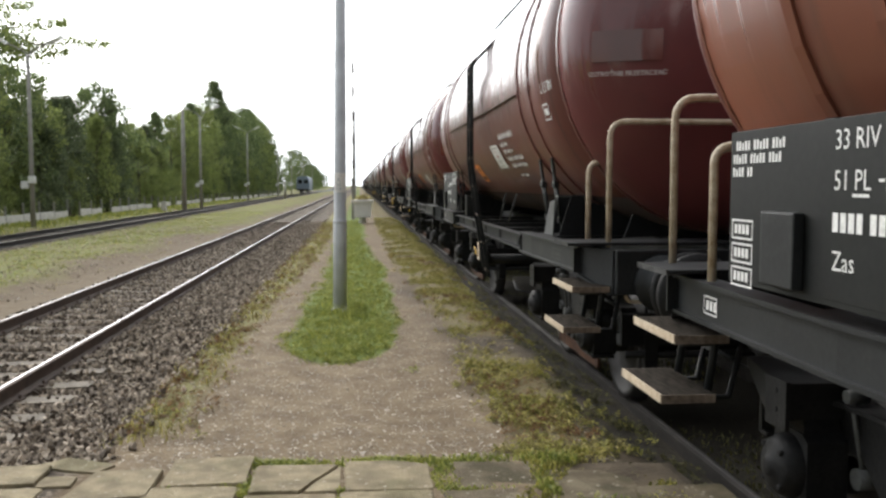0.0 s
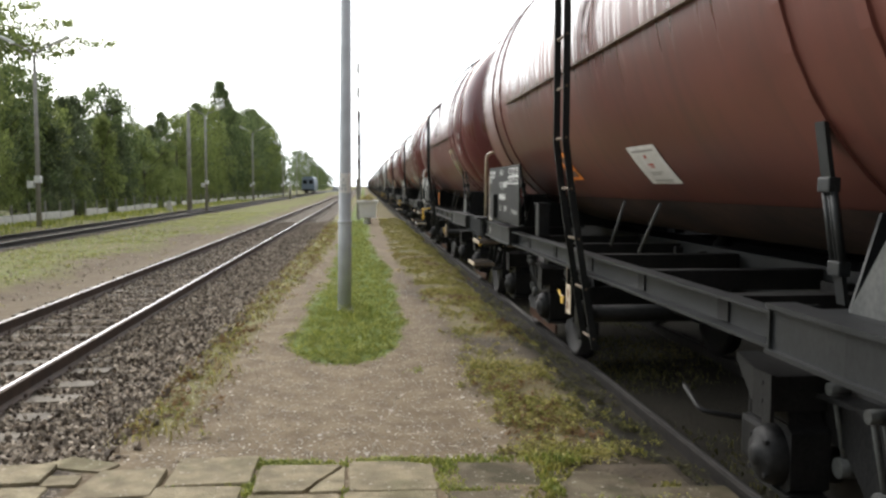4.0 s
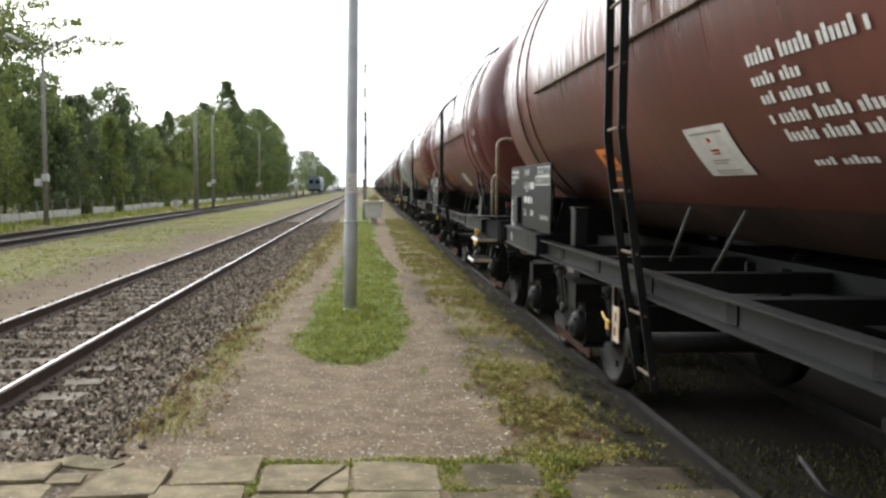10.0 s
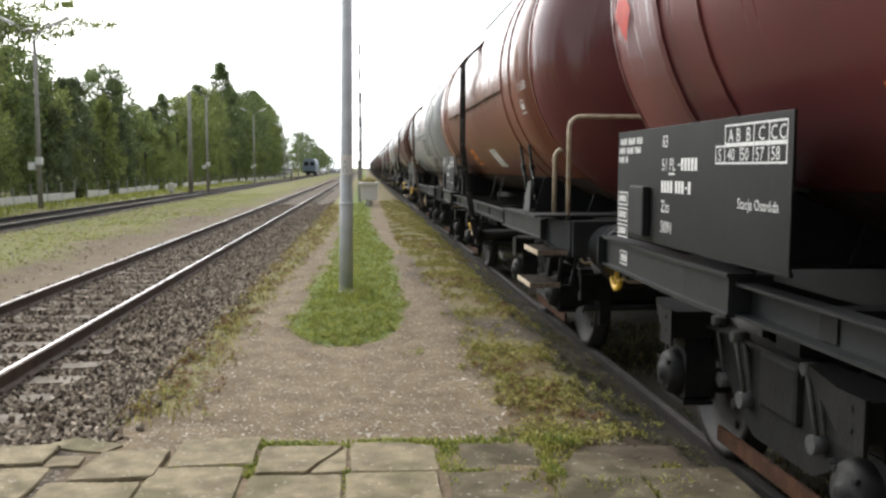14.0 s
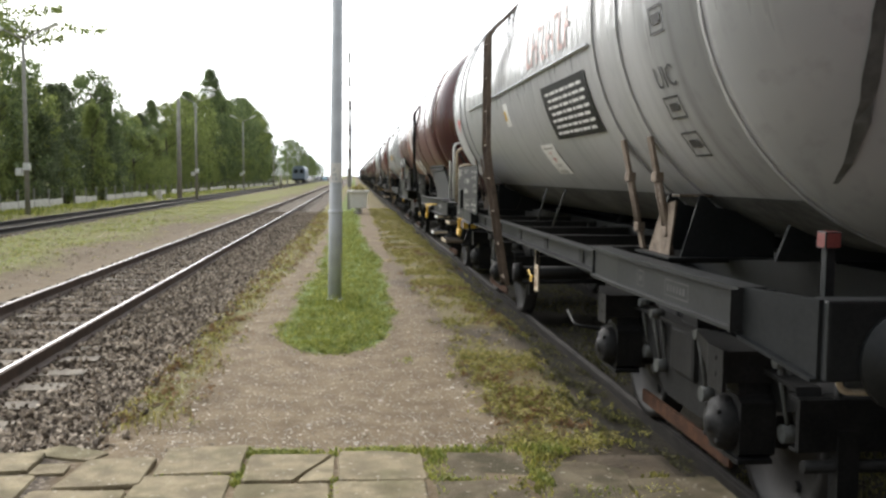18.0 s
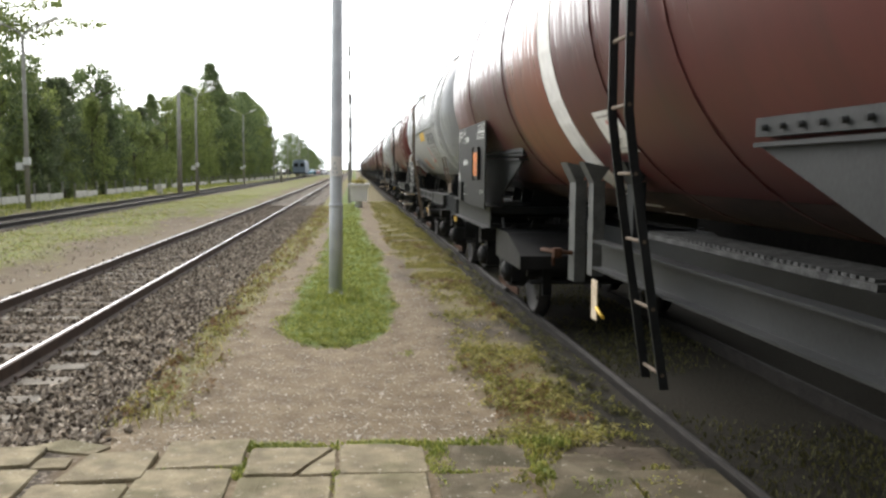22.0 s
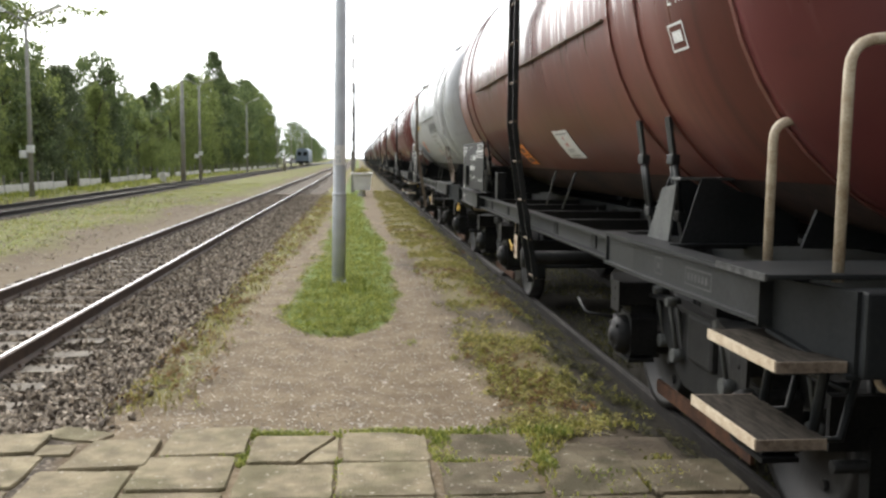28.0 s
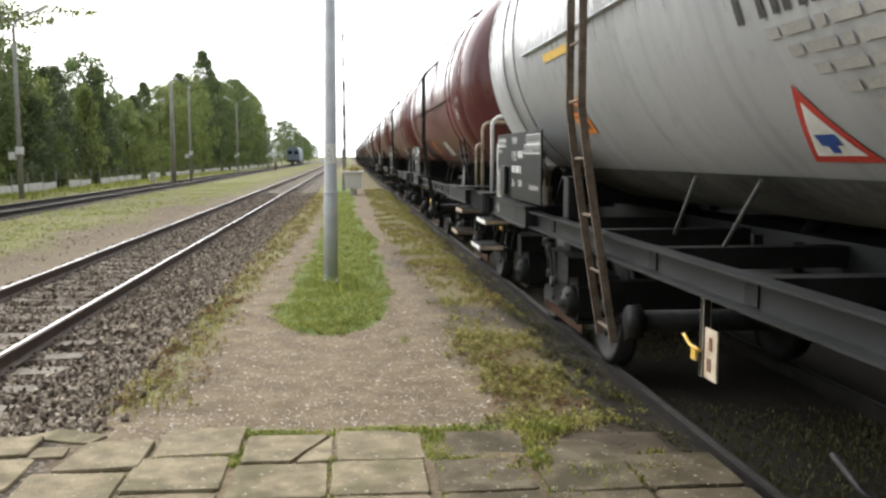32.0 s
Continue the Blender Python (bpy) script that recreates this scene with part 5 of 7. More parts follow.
def horn_bm():
    """The bracket over an axle box: a closed box end that narrows back to the side frame."""
    bm = bmesh.new()
    near = [(-0.17, -0.1, 0.735), (0.1, -0.1, 0.735), (0.1, -0.1, 0.885), (-0.17, -0.1, 0.885)]
    mid = [(-0.17, 0.06, 0.70), (0.1, 0.06, 0.70), (0.1, 0.06, 0.885), (-0.17, 0.06, 0.885)]
    back = [(-0.05, 0.55, 0.84), (0.06, 0.55, 0.84), (0.06, 0.55, 0.88), (-0.05, 0.55, 0.88)]
    rings = [[bm.verts.new(q) for q in ring] for ring in (near, mid, back)]
    for a, c in zip(rings, rings[1:]):
        for k in range(4):
            bm.faces.new((a[k], a[(k + 1) % 4], c[(k + 1) % 4], c[k]))
    bm.faces.new(rings[0]), bm.faces.new(rings[-1])
    box(bm, -0.185, -0.165, -0.115, 0.07, 0.69, 0.9, 0.003)
    box(bm, -0.18, 0.11, -0.112, -0.1, 0.875, 0.893)
    for z in (0.77, 0.85):
        tube(bm, [(-0.19, -0.03, z), (-0.18, -0.03, z)], 0.013, 6)
    return bm


def end_beam_bm():
    bm = bmesh.new()
    box(bm, -0.98, 0.98, -0.015, 0.015, 0.52, 0.76, 0.004)
    box(bm, -0.98, 0.98, 0.0, 0.09, 0.745, 0.765)
    box(bm, -0.98, 0.98, 0.0, 0.07, 0.515, 0.53)
    return bm


def axlebox_bm():
    """A cast axle box: a square housing with a drum and a coned cover on its outer end."""
    bm = bmesh.new()
    lathe(bm, [(-0.212, 0.02), (-0.206, 0.045), (-0.19, 0.055), (-0.185, 0.098), (-0.165, 0.122), (-0.13, 0.135), (-0.1, 0.14), (-0.06, 0.142)], "x", 24)
    prism(bm, [(-0.145, -0.12), (-0.11, -0.145), (0.11, -0.145), (0.145, -0.12), (0.145, 0.13), (0.1, 0.16), (-0.1, 0.16), (-0.145, 0.13)], -0.1, 0.08, "x")
    prism(bm, [(-0.1, 0.155), (0.1, 0.155), (0.08, 0.23), (-0.08, 0.23)], -0.09, 0.07, "x")
    for k in range(4):
        a = math.pi / 4 + k * math.pi / 2
        tube(bm, [(-0.19, 0.105 * math.cos(a), 0.105 * math.sin(a)), (-0.16, 0.105 * math.cos(a), 0.105 * math.sin(a))], 0.013, 6)
    box(bm, -0.12, 0.06, -0.17, 0.17, -0.165, -0.14, 0.004)
    return bm


def link_bm():
    """Two slanting brake hangers with a knob below."""
    bm = bmesh.new()
    for dx in (0.0, 0.045):
        tube(bm, [(dx - 0.02, 0, 0.87), (dx + 0.035, -0.02, 0.53)], 0.013, 6)
    tube(bm, [(-0.04, 0, 0.85), (0.05, 0, 0.85)], 0.03, 8)
    tube(bm, [(0.0, -0.02, 0.51), (0.1, -0.02, 0.51)], 0.045, 10)
    return bm


def tiebar_bm():
    bm = bmesh.new()
    box(bm, -0.012, 0.012, -0.72, 0.72, 0.18, 0.27, 0.004)
    return bm


def wheelset_bm():
    bm = bmesh.new()
    lathe(bm, [(-1.05, 0.06), (-0.8, 0.085), (0.8, 0.085), (1.05, 0.06)], "x", 12)
    for s in (-1, 1):
        lathe(bm, [(s * 0.685, 0.1), (s * 0.685, 0.2), (s * 0.7, 0.36), (s * 0.682, 0.40), (s * 0.682, 0.485), (s * 0.705, 0.488), (s * 0.716, 0.462), (s * 0.815, 0.455), (s * 0.815, 0.40),
                   (s * 0.775, 0.37), (s * 0.755, 0.2), (s * 0.79, 0.15), (s * 0.79, 0.1)], "x", 36)
        for k in range(4):
            a = k * math.pi / 2
            tube(bm, [(s * 0.74, 0.27 * math.cos(a), 0.27 * math.sin(a)), (s * 0.785, 0.27 * math.cos(a), 0.27 * math.sin(a))], 0.03, 6)
    return bm


def brake_bm():
    bm = bmesh.new()
    tube(bm, [(-0.95, 0, 0.45), (0.95, 0, 0.45)], 0.03, 6)
    for s in (-1, 1):
        prism(bm, [(-0.04, 0.3), (0.04, 0.28), (0.05, 0.62), (-0.03, 0.62)], s * 0.75 - 0.05, s * 0.75 + 0.05, "x")
        tube(bm, [(s * 0.78, 0, 0.6), (s * 0.78, 0.03, 0.85)], 0.018, 5)
    return bm


def saddle_bm(y, radius=TANK_R, zc=TANK_Z):
    """A cradle plate that carries the tank, its top cut to the tank's round."""
    bm = bmesh.new()
    arcp = [(radius * math.sin(a), zc - radius * math.cos(a)) for a in np.linspace(-0.46, 0.46, 13)]
    prism(bm, [(-0.72, 1.3)] + [(float(x), float(z)) for x, z in arcp] + [(0.72, 1.3)], y - 0.012, y + 0.012, "y")
    return bm


def turnbuckle_bm(y, foot=-1.17):
    """A strap's lower end, which leaves the tank and runs down to its foot through a screwed sleeve."""
    bm = bmesh.new()
    a = radians(-34)
    p = (-(TANK_R + 0.012) * math.cos(a), y, TANK_Z + (TANK_R + 0.012) * math.sin(a))
    q = (foot, y, 1.28)
    d = Vector(q) - Vector(p)
    m1, m2 = Vector(p) + d * 0.34, Vector(p) + d * 0.8
    for k0, k1, hw in ((0.0, 0.36, 0.035), (0.8, 1.0, 0.03)):
        u, v = Vector(p) + d * k0, Vector(p) + d * k1
        prism(bm, [(u.x - 0.01, u.z), (u.x + 0.01, u.z), (v.x + 0.01, v.z), (v.x - 0.01, v.z)], y - hw, y + hw, "y")
    for s in (-1, 1):
        tube(bm, [m1 + Vector((0, s * 0.03, 0)), m2 + Vector((0, s * 0.03, 0))], 0.016, 6)
    box(bm, m1.x - 0.025, m1.x + 0.025, y - 0.045, y + 0.045, m1.z - 0.03, m1.z + 0.03, 0.008)
    box(bm, m2.x - 0.025, m2.x + 0.025, y - 0.045, y + 0.045, m2.z - 0.03, m2.z + 0.03, 0.008)
    tube(bm, [m1, m2], 0.012, 6)
    return bm


def bracket_bm(y, out=0.0):
    """The welded seat between two straps: a leaning side plate, two cheek plates and a bearing bar under the tank."""
    bm = bmesh.new()
    x = -1.1 - out
    prism(bm, [(y + 0.1, 1.285), (y - 0.26, 1.285), (y - 0.35, 1.61), (y - 0.13, 1.58)], x - 0.006, x + 0.006, "x", 1)
    for yy in (y - 0.34, y + 0.16):
        prism(bm, [(x + 0.03, 1.275), (-0.96 - out, 1.64), (-0.93 - out * 0.5, 1.64), (-0.86, 1.575), (-0.72, 1.54), (-0.5, 1.42), (-0.5, 1.275)], yy - 0.008, yy + 0.008, "y")
    box(bm, x + 0.03, -0.86, y - 0.32, y - 0.18, 1.628, 1.646, 0.004, 1)
    box(bm, x - 0.06, -0.5, y - 0.4, y + 0.2, 1.272, 1.284)
    return bm


def ladder_parts(parent, y, mt, bend=0.2):
    lad = part("ladder", kept(("stile", bend, mt.name, -1), lambda: finish(stile_bm(-0.15, bend), "ladder", mt)), None, parent, m=pose(0, y, 0))
    part("stile", kept(("stile", bend, mt.name, 1), lambda: finish(stile_bm(0.15, bend), "stile", mt)), None, lad)
    for i in range(10):
        z = 0.64 + 0.36 * i
        x = stile_x(z, bend)
        bm_make = lambda: finish(tube(bmesh.new(), [(0, -0.16, 0), (0, 0.16, 0)], 0.011, 6), "rung", WEATHER)
        part("rung", kept(("rung", mt.name), bm_make), None, lad, m=pose(x, 0, z))


def stile_x(z, bend):
    if z < 2.05:
        return -1.53 + bend * ((2.05 - z) / 1.3) ** 1.1
    if z < 3.25:
        return -1.53
    return -1.53 + 0.95 * (z - 3.25) / 0.95


def stile_bm(dy, bend):
    bm = bmesh.new()
    zs = [0.56, 0.9, 1.2, 1.5, 1.8, 2.05, 2.6, 3.22, 3.3, 3.7, 4.2]
    pts = [(stile_x(z, bend), dy, z) for z in zs]
    u = [[bm.verts.new((p[0] + a, p[1] + b, p[2])) for a, b in ((-0.025, -0.008), (0.025, -0.008), (0.025, 0.008), (-0.025, 0.008))] for p in pts]
    for a, b in zip(u, u[1:]):
        for k in range(4):
            bm.faces.new((a[k], a[(k + 1) % 4], b[(k + 1) % 4], b[k]))
    bm.faces.new(u[0]), bm.faces.new(u[-1])
    return bm


def top_rails_bm(y):
    """Hand rails that lead from the head of the ladder on to the walkway."""
    bm = bmesh.new()
    for dy in (-0.2, 0.2):
        tube(bm, arc([(-1.18, y + dy, 3.75), (-0.62, y + dy, 4.36), (-0.5, y + dy - 0.1, 4.42), (-0.5, y + dy - 0.5, 4.42), (-0.5, y + dy - 0.5, 4.25)], 0.08), 0.015, 6)
    return bm


def walkway_bm(y):
    bm = bmesh.new()
    for k in range(6):
        box(bm, -0.55 + k * 0.2, -0.38 + k * 0.2, y - 2.4, y - 0.9, 4.27, 4.3)
    for yy in (y - 2.2, y - 1.1):
        box(bm, -0.5, 0.6, yy - 0.03, yy + 0.03, 4.2, 4.27)
    return bm


def manhole_bm(y):
    bm = bmesh.new()
    lathe(bm, [(4.1, 0.3), (4.42, 0.3), (4.43, 0.35), (4.47, 0.35), (4.5, 0.2), (4.51, 0.03)], "z", 20)
    bmesh.ops.translate(bm, verts=bm.verts, vec=(0.1, y, 0))
    return bm


def end_steps(parent, s, half, mt, board, tube_m=None, long_rails=False):
    """Foot boards, hangers and hand rails at one end of a wagon, on the near side."""
    y0 = s * (half - (0.36 if s > 0 else 0.24))
    st = part("step_hanger", kept(("hanger", s, round(half, 2)), lambda: finish(hanger_bm(y0), "step_hanger", BLACK)), None, parent)
    for z, x in ((1.02, -1.36), (0.74, -1.42)):
        def mk(zz=z):
            bm = bmesh.new()
            hl = 0.19 if long_rails else 0.3
            if board is TREAD:
                ridges = [(-hl + (k + (0.15, 0.35, 0.65, 0.85)[c]) * hl / 6, 0.012 + (0, 0.008, 0.008, 0)[c]) for k in range(12) for c in range(4)]
                prism(bm, [(hl, -0.018), (-hl, -0.018), (-hl, 0.012)] + ridges + [(hl, 0.012)], -0.13, 0.13, "x")
            else:
                box(bm, -0.13, 0.13, -hl, hl, -0.018, 0.018, 0.006)
            box(bm, -0.136, -0.128, -hl, hl, -0.022, 0.019, 0, 1)
            for yy in (-hl - 0.002, hl + 0.002):
                box(bm, -0.13, 0.13, yy - 0.004, yy + 0.004, -0.024, 0.016, 0, 2)
            return finish(bm, "step_board", [board, mt, WEATHER if board is WOOD else (CREAM if mt is WHITE else LEGM)])
        part("step_board", kept(("board", board.name, mt.name, long_rails), mk), None, st, m=pose(x, y0, z))

    def plat():
        bm = bmesh.new()
        box(bm, -1.5, -0.3, y0 - 0.22, y0 + 0.22, 1.315, 1.335, 0.004)
        box(bm, -1.508, -1.498, y0 - 0.22, y0 + 0.22, 1.31, 1.337, 0, 1)
        return finish(bm, "step_platform", [BLACK, TREAD])
    part("step_platform", kept(("plat", s, round(half, 2), mt.name), plat), None, parent)

    def rail(dy, x, h, inner):
        bm = bmesh.new()
        tube(bm, arc([(x, y0 + dy, 1.3), (x, y0 + dy, h), (inner, y0 + dy, h), (inner, y0 + dy, h - 0.1)] if inner else
                     [(x, y0 + dy, 1.3), (x, y0 + dy, h), (x + 0.16, y0 + dy, h + 0.02), (x + 0.2, y0 + dy, h - 0.06)], 0.12), 0.021, 8)
        return finish(bm, "hand_rail", tube_m or mt)
    part("hand_rail", kept(("rail1", s, round(half, 2), mt.name, tube_m is None), lambda: rail(s * (0.02 if mt is WHITE and s < 0 and not long_rails else 0.16), -1.34 if s > 0 else -1.2, (2.33 if long_rails else 2.4) if mt is WHITE and s < 0 else 2.18, -0.1)), None, parent, "bent tubular hand rail with worn light paint")
    part("hand_rail", kept(("rail2", s, round(half, 2), mt.name, tube_m is None), lambda: rail(-s * 0.4, -1.36 if s > 0 else -1.2, 2.24 if long_rails else 1.9, None)), None, parent)


def hanger_bm(y0):
    bm = bmesh.new()
    for dy in (-0.2, 0.2):
        for x0, x1 in ((-1.28, -1.25),):
            tube(bm, [(x0 + 0.08, y0 + dy, 1.1), (x1, y0 + dy, 1.0), (x1 - 0.04, y0 + dy, 0.72)], 0.02, 6)
        tube(bm, [(-1.1, y0 + dy, 1.08), (-1.18, y0 + dy, 0.72), (-1.45, y0 + dy, 0.71)], 0.016, 6)
        tube(bm, [(-1.12, y0 + dy, 0.98), (-1.42, y0 + dy, 0.98)], 0.016, 6)
    tube(bm, [(-1.16, y0 - 0.2, 0.9), (-1.16, y0 + 0.2, 0.9)], 0.012, 6)
    return bm


def hook_bm(y, k=0.55, x=-1.2, z=1.0):
    """A cast rope hook: a flat shank that ends in an anchor of two upturned horns."""
    bm = bmesh.new()
    box(bm, x - 0.025 * k, x + 0.025 * k, y - 0.045 * k, y + 0.045 * k, z - 0.1 * k, z + 0.14 * k, 0.006)
    pts = [(0, 0.17, -0.05), (0, 0.13, -0.14), (0, 0.0, -0.19), (0, -0.13, -0.14), (0, -0.17, -0.05)]
    tube(bm, arc([(x + p[0], y + p[1] * k, z + p[2] * k) for p in pts], 0.05 * k), 0.04 * k, 8)
    box(bm, x - 0.03 * k, x + 0.12, y - 0.06 * k, y + 0.06 * k, z + 0.1 * k, z + 0.2 * k, 0.006)
    return bm


def guard_bm(far, near):
    """A bent tube round the brake hood, then back to the frame."""
    bm = bmesh.new()
    tube(bm, arc([(-1.2, far, 1.16), (-1.46, far, 1.14), (-1.46, far - 0.5, 1.14), (-1.37, near, 1.2)], 0.06), 0.014, 8)
    return bm


def hood(parent, far, broad):
    """A sloping sheet-metal hood over the brake gear, with warning stripes in yellow and black."""
    near = far - 0.4
    bm = bmesh.new()
    prism(bm, [(-1.41, 1.0), (-1.41, 1.11), (-1.2, 1.19), (-1.2, 1.0)], near, far, "y")
    h = part("brake_hood", bm, BROWNST if broad else BLACK, parent)
    if broad:
        for k, (x0, x1, mt) in enumerate(((-1.41, -1.345, YELLOW), (-1.345, -1.31, BLACK), (-1.31, -1.235, YELLOW), (-1.235, -1.2, BLACK))):
            bm = bmesh.new()
            za, zb = 1.11 + (x0 + 1.41) * 0.38, 1.11 + (x1 + 1.41) * 0.38
            prism(bm, [(x0, 1.0), (x0, za), (x1, zb), (x1, 1.0)], near - 0.006, near - 0.001, "y")
            part("stripe", bm, mt, h)
    else:
        for k in range(4):
            bm = bmesh.new()
            y0 = near + 0.03 + k * 0.09
            v = [bm.verts.new((x, yy, 1.114 + (x + 1.41) * 0.381)) for x, yy in ((-1.405, y0 + 0.06), (-1.405, y0 + 0.09), (-1.21, y0 - 0.02), (-1.21, y0 - 0.05))]
            bm.faces.new(v)
            part("stripe", bm, YELLOW, h)
    part("rope_hook", hook_bm(far - 0.04, 0.64, -1.43), YELLOW, parent, "yellow rope hook")


def handle_bm(s, half):
    """The shunter's handle, a bent bar under the headstock."""
    bm = bmesh.new()
    y = s * (half + 0.06)
    tube(bm, arc([(-1.12, y, 1.0), (-1.1, y, 0.93), (-0.82, y, 0.92), (-0.8, y, 1.0)], 0.04), 0.013, 8)
    return bm


def marker_bm(y):
    bm = bmesh.new()
    y += 0.1
    box(bm, -1.06, -1.02, y - 0.02, y + 0.02, 1.0, 1.46, 0.004)
    box(bm, -1.075, -1.005, y - 0.035, y + 0.035, 1.46, 1.53, 0.006, 1)
    return bm


def plate(parent, y_left, z0, z1, first, second, third, w=1.96, x=-1.415, table=True, layout=0, right=None):
    """The lettered data plate: a dark board with a label box, plain bars for names and numbers."""
    bm = bmesh.new()
    box(bm, x - 0.006, x + 0.006, y_left - w, y_left, z0, z1, 0.002)
    box(bm, x - 0.004, x + 0.012, y_left - w, y_left, z0 - 0.02, z0, 0)
    p = part("data_plate", bm, PLATE, parent, "dark plate with white lettering and ruled boxes")
    bm = bmesh.new()
    box(bm, x - 0.05, x - 0.007, y_left - 0.62, y_left - 0.37, z0 + 0.01, z0 + 0.28, 0.008)
    part("label_box", bm, BLACK, p)
    h = z1 - z0
    fx = x - 0.0085
    ink = POSTC if right else LETTER
    v1, v2, v3, v4, v5, size = ((0.83, 0.61, 0.38, 0.17, 0.17, 0.092), (0.82, 0.62, 0.43, 0.26, 0.08, 0.088), (0.9, 0.8, 0.5, 0.19, 0.07, 0.1))[layout]
    uc = 0.72 if right else 0.57 if layout == 2 else 0.8
    for txt, v in ((first, v1), (second, v2), (third, v4)):
        part("lettering", letters(txt, size, ink), None, p, m=on_side(fx, y_left - uc, z0 + v * h))
    step, bar, tall = size * 0.5, size * 0.36, size * 0.68
    u2 = uc + (size * 2.6 if second[3:] else size * 2.0)
    rows = [(u + k * step, u + k * step + bar, v * h, v * h + tall) for u, v, n in ((u2 + 0.05, v2, 5), (uc, v3, 4), (uc + 4.6 * step, v3, 3), (uc + 8.6 * step, v3, 1)) for k in range(n)]
    rows += [(u2 + 0.01, u2 + 0.04, v2 * h + tall * 0.4, v2 * h + tall * 0.55), (uc + 7.7 * step, uc + 8.3 * step, v3 * h + tall * 0.4, v3 * h + tall * 0.55)]
    rows += [(uc + size * 1.2, uc + size * 2.2, v2 * h - 0.022, v2 * h - 0.012)] if not right else []
    for k, wd in enumerate((0.46, 0.43, 0.2)):
        zt = h - 0.06 - 0.052 * k
        rows += [(0.03 + j * 0.026, 0.047 + j * 0.026, zt - 0.017, zt + (0.02 if (j * 7 + k) % 3 else 0.012)) for j in range(int(wd / 0.026)) if (j + k) % 6]
    for k in range(3):
        z2 = min(0.37 * h, 0.38) - 0.095 * k
        rows += frame_rows(0.03, 0.22, z2 - 0.06, z2 + 0.02, 0.008)
        rows += [(0.055 + 0.035 * q, 0.08 + 0.035 * q, z2 - 0.038, z2) for q in range(4)]
    tagged(part("lettering", bars(rows, ink), None, p, m=on_side(fx, y_left, z0)), kind="stuff")
    if not right:
        part("lettering", letters("3091", size, ink), None, p, m=on_side(fx, y_left - (uc if layout else uc + 0.33), z0 + v5 * h))
    if right:
        for txt, u, v, size in right:
            part("lettering", letters(txt, size, ink), None, p, m=on_side(fx, y_left - u, z0 + v * h))
        rows = frame_rows(0.03, 0.36, h * 0.74, h * 0.90, 0.007) + frame_rows(0.74, 0.98, 0.02, 0.11, 0.007) + frame_rows(1.01, 1.24, 0.02, 0.15, 0.007) + frame_rows(1.27, 1.37, 0.02, 0.16, 0.007)
        rows += [(0.05 + 0.06 * k, 0.09 + 0.06 * k, h * 0.77, h * 0.87) for k in range(5)] + [(0.79, 0.93, 0.05, 0.08), (1.05, 1.2, 0.06, 0.09)]
        rows += [(1.52 + 0.04 * k, 1.548 + 0.04 * k, v, v + 0.038) for k in range(11) for v in (0.075, 0.015) if k % 6 != 5 and (v > 0.05 or 1 < k < 9)]
        tagged(part("lettering", bars(rows, ink), None, p, m=on_side(fx, y_left, z0)), kind="stuff")
        return p
    part("lettering", letters("Stacja Ostróda", 0.062, ink), None, p, m=on_side(fx, y_left - (w - 0.46), z0 + (0.16, 0.36, 0.16)[layout] * h))
    if table:
        u0, tz, c = w - 0.7, h - 0.195, 0.87
        rows = frame_rows(u0 + 0.11 * c, u0 + 0.76 * c, tz + 0.08, tz + 0.165, 0.008) + frame_rows(u0, u0 + 0.76 * c, tz, tz + 0.08, 0.008)
        rows += [(u0 + u * c, u0 + u * c + 0.007, tz, tz + (0.165 if q else 0.08)) for u, q in ((0.11, 0), (0.29, 0), (0.43, 1), (0.585, 1))]
        part("lettering", bars(rows, LETTER), None, p, m=on_side(fx, y_left, z0))
        for a, u in zip("ABBCCC", (0.15, 0.24, 0.35, 0.48, 0.6, 0.68)):
            part("lettering", letters(a, 0.08, LETTER), None, p, m=on_side(fx, y_left - u0 - u * c, z0 + tz + 0.092))
        for k, b in enumerate(("40", "50", "57", "58")):
            part("lettering", letters(b, 0.075, LETTER), None, p, m=on_side(fx, y_left - u0 - (0.145 + k * 0.155) * c, z0 + tz + 0.014))
        part("lettering", letters("S", 0.075, LETTER), None, p, m=on_side(fx, y_left - u0 - 0.03, z0 + tz + 0.014))
    return p


def un_plate(parent, y, z, x, legs=0.2):
    """The orange hazard plate with its two numbers, 0.4 by 0.3 m."""
    bm = bmesh.new()
    box(bm, x - 0.006, x + 0.002, y - 0.4, y, z, z + 0.3, 0.002)
    p = part("hazard_plate", bm, HAZARD, parent, "orange hazard plate with black numbers")
    bm = bmesh.new()
    box(bm, x + 0.003, x + 0.012, y - 0.43, y + 0.03, z - 0.03, z + 0.35)
    box(bm, x - 0.02, x + 0.015, y - 0.46, y - 0.43, z - legs, z + 0.36, 0.003)
    box(bm, x - 0.02, x + 0.015, y + 0.03, y + 0.06, z - 0.05, z + 0.36, 0.003)
    part("plate_holder", bm, BLACK, p)
    tagged(part("lettering", bars(frame_rows(0.0, 0.4, 0.0, 0.3, 0.008) + [(0.008, 0.392, 0.146, 0.154)], DARKLET), None, p, m=on_side(x - 0.0075, y, z)), kind="stuff")
    part("lettering", letters("30", 0.15, DARKLET), None, p, m=on_side(x - 0.008, y - 0.115, z + 0.172))
    part("lettering", letters("1202", 0.15, DARKLET), None, p, m=on_side(x - 0.008, y - 0.035, z + 0.025))


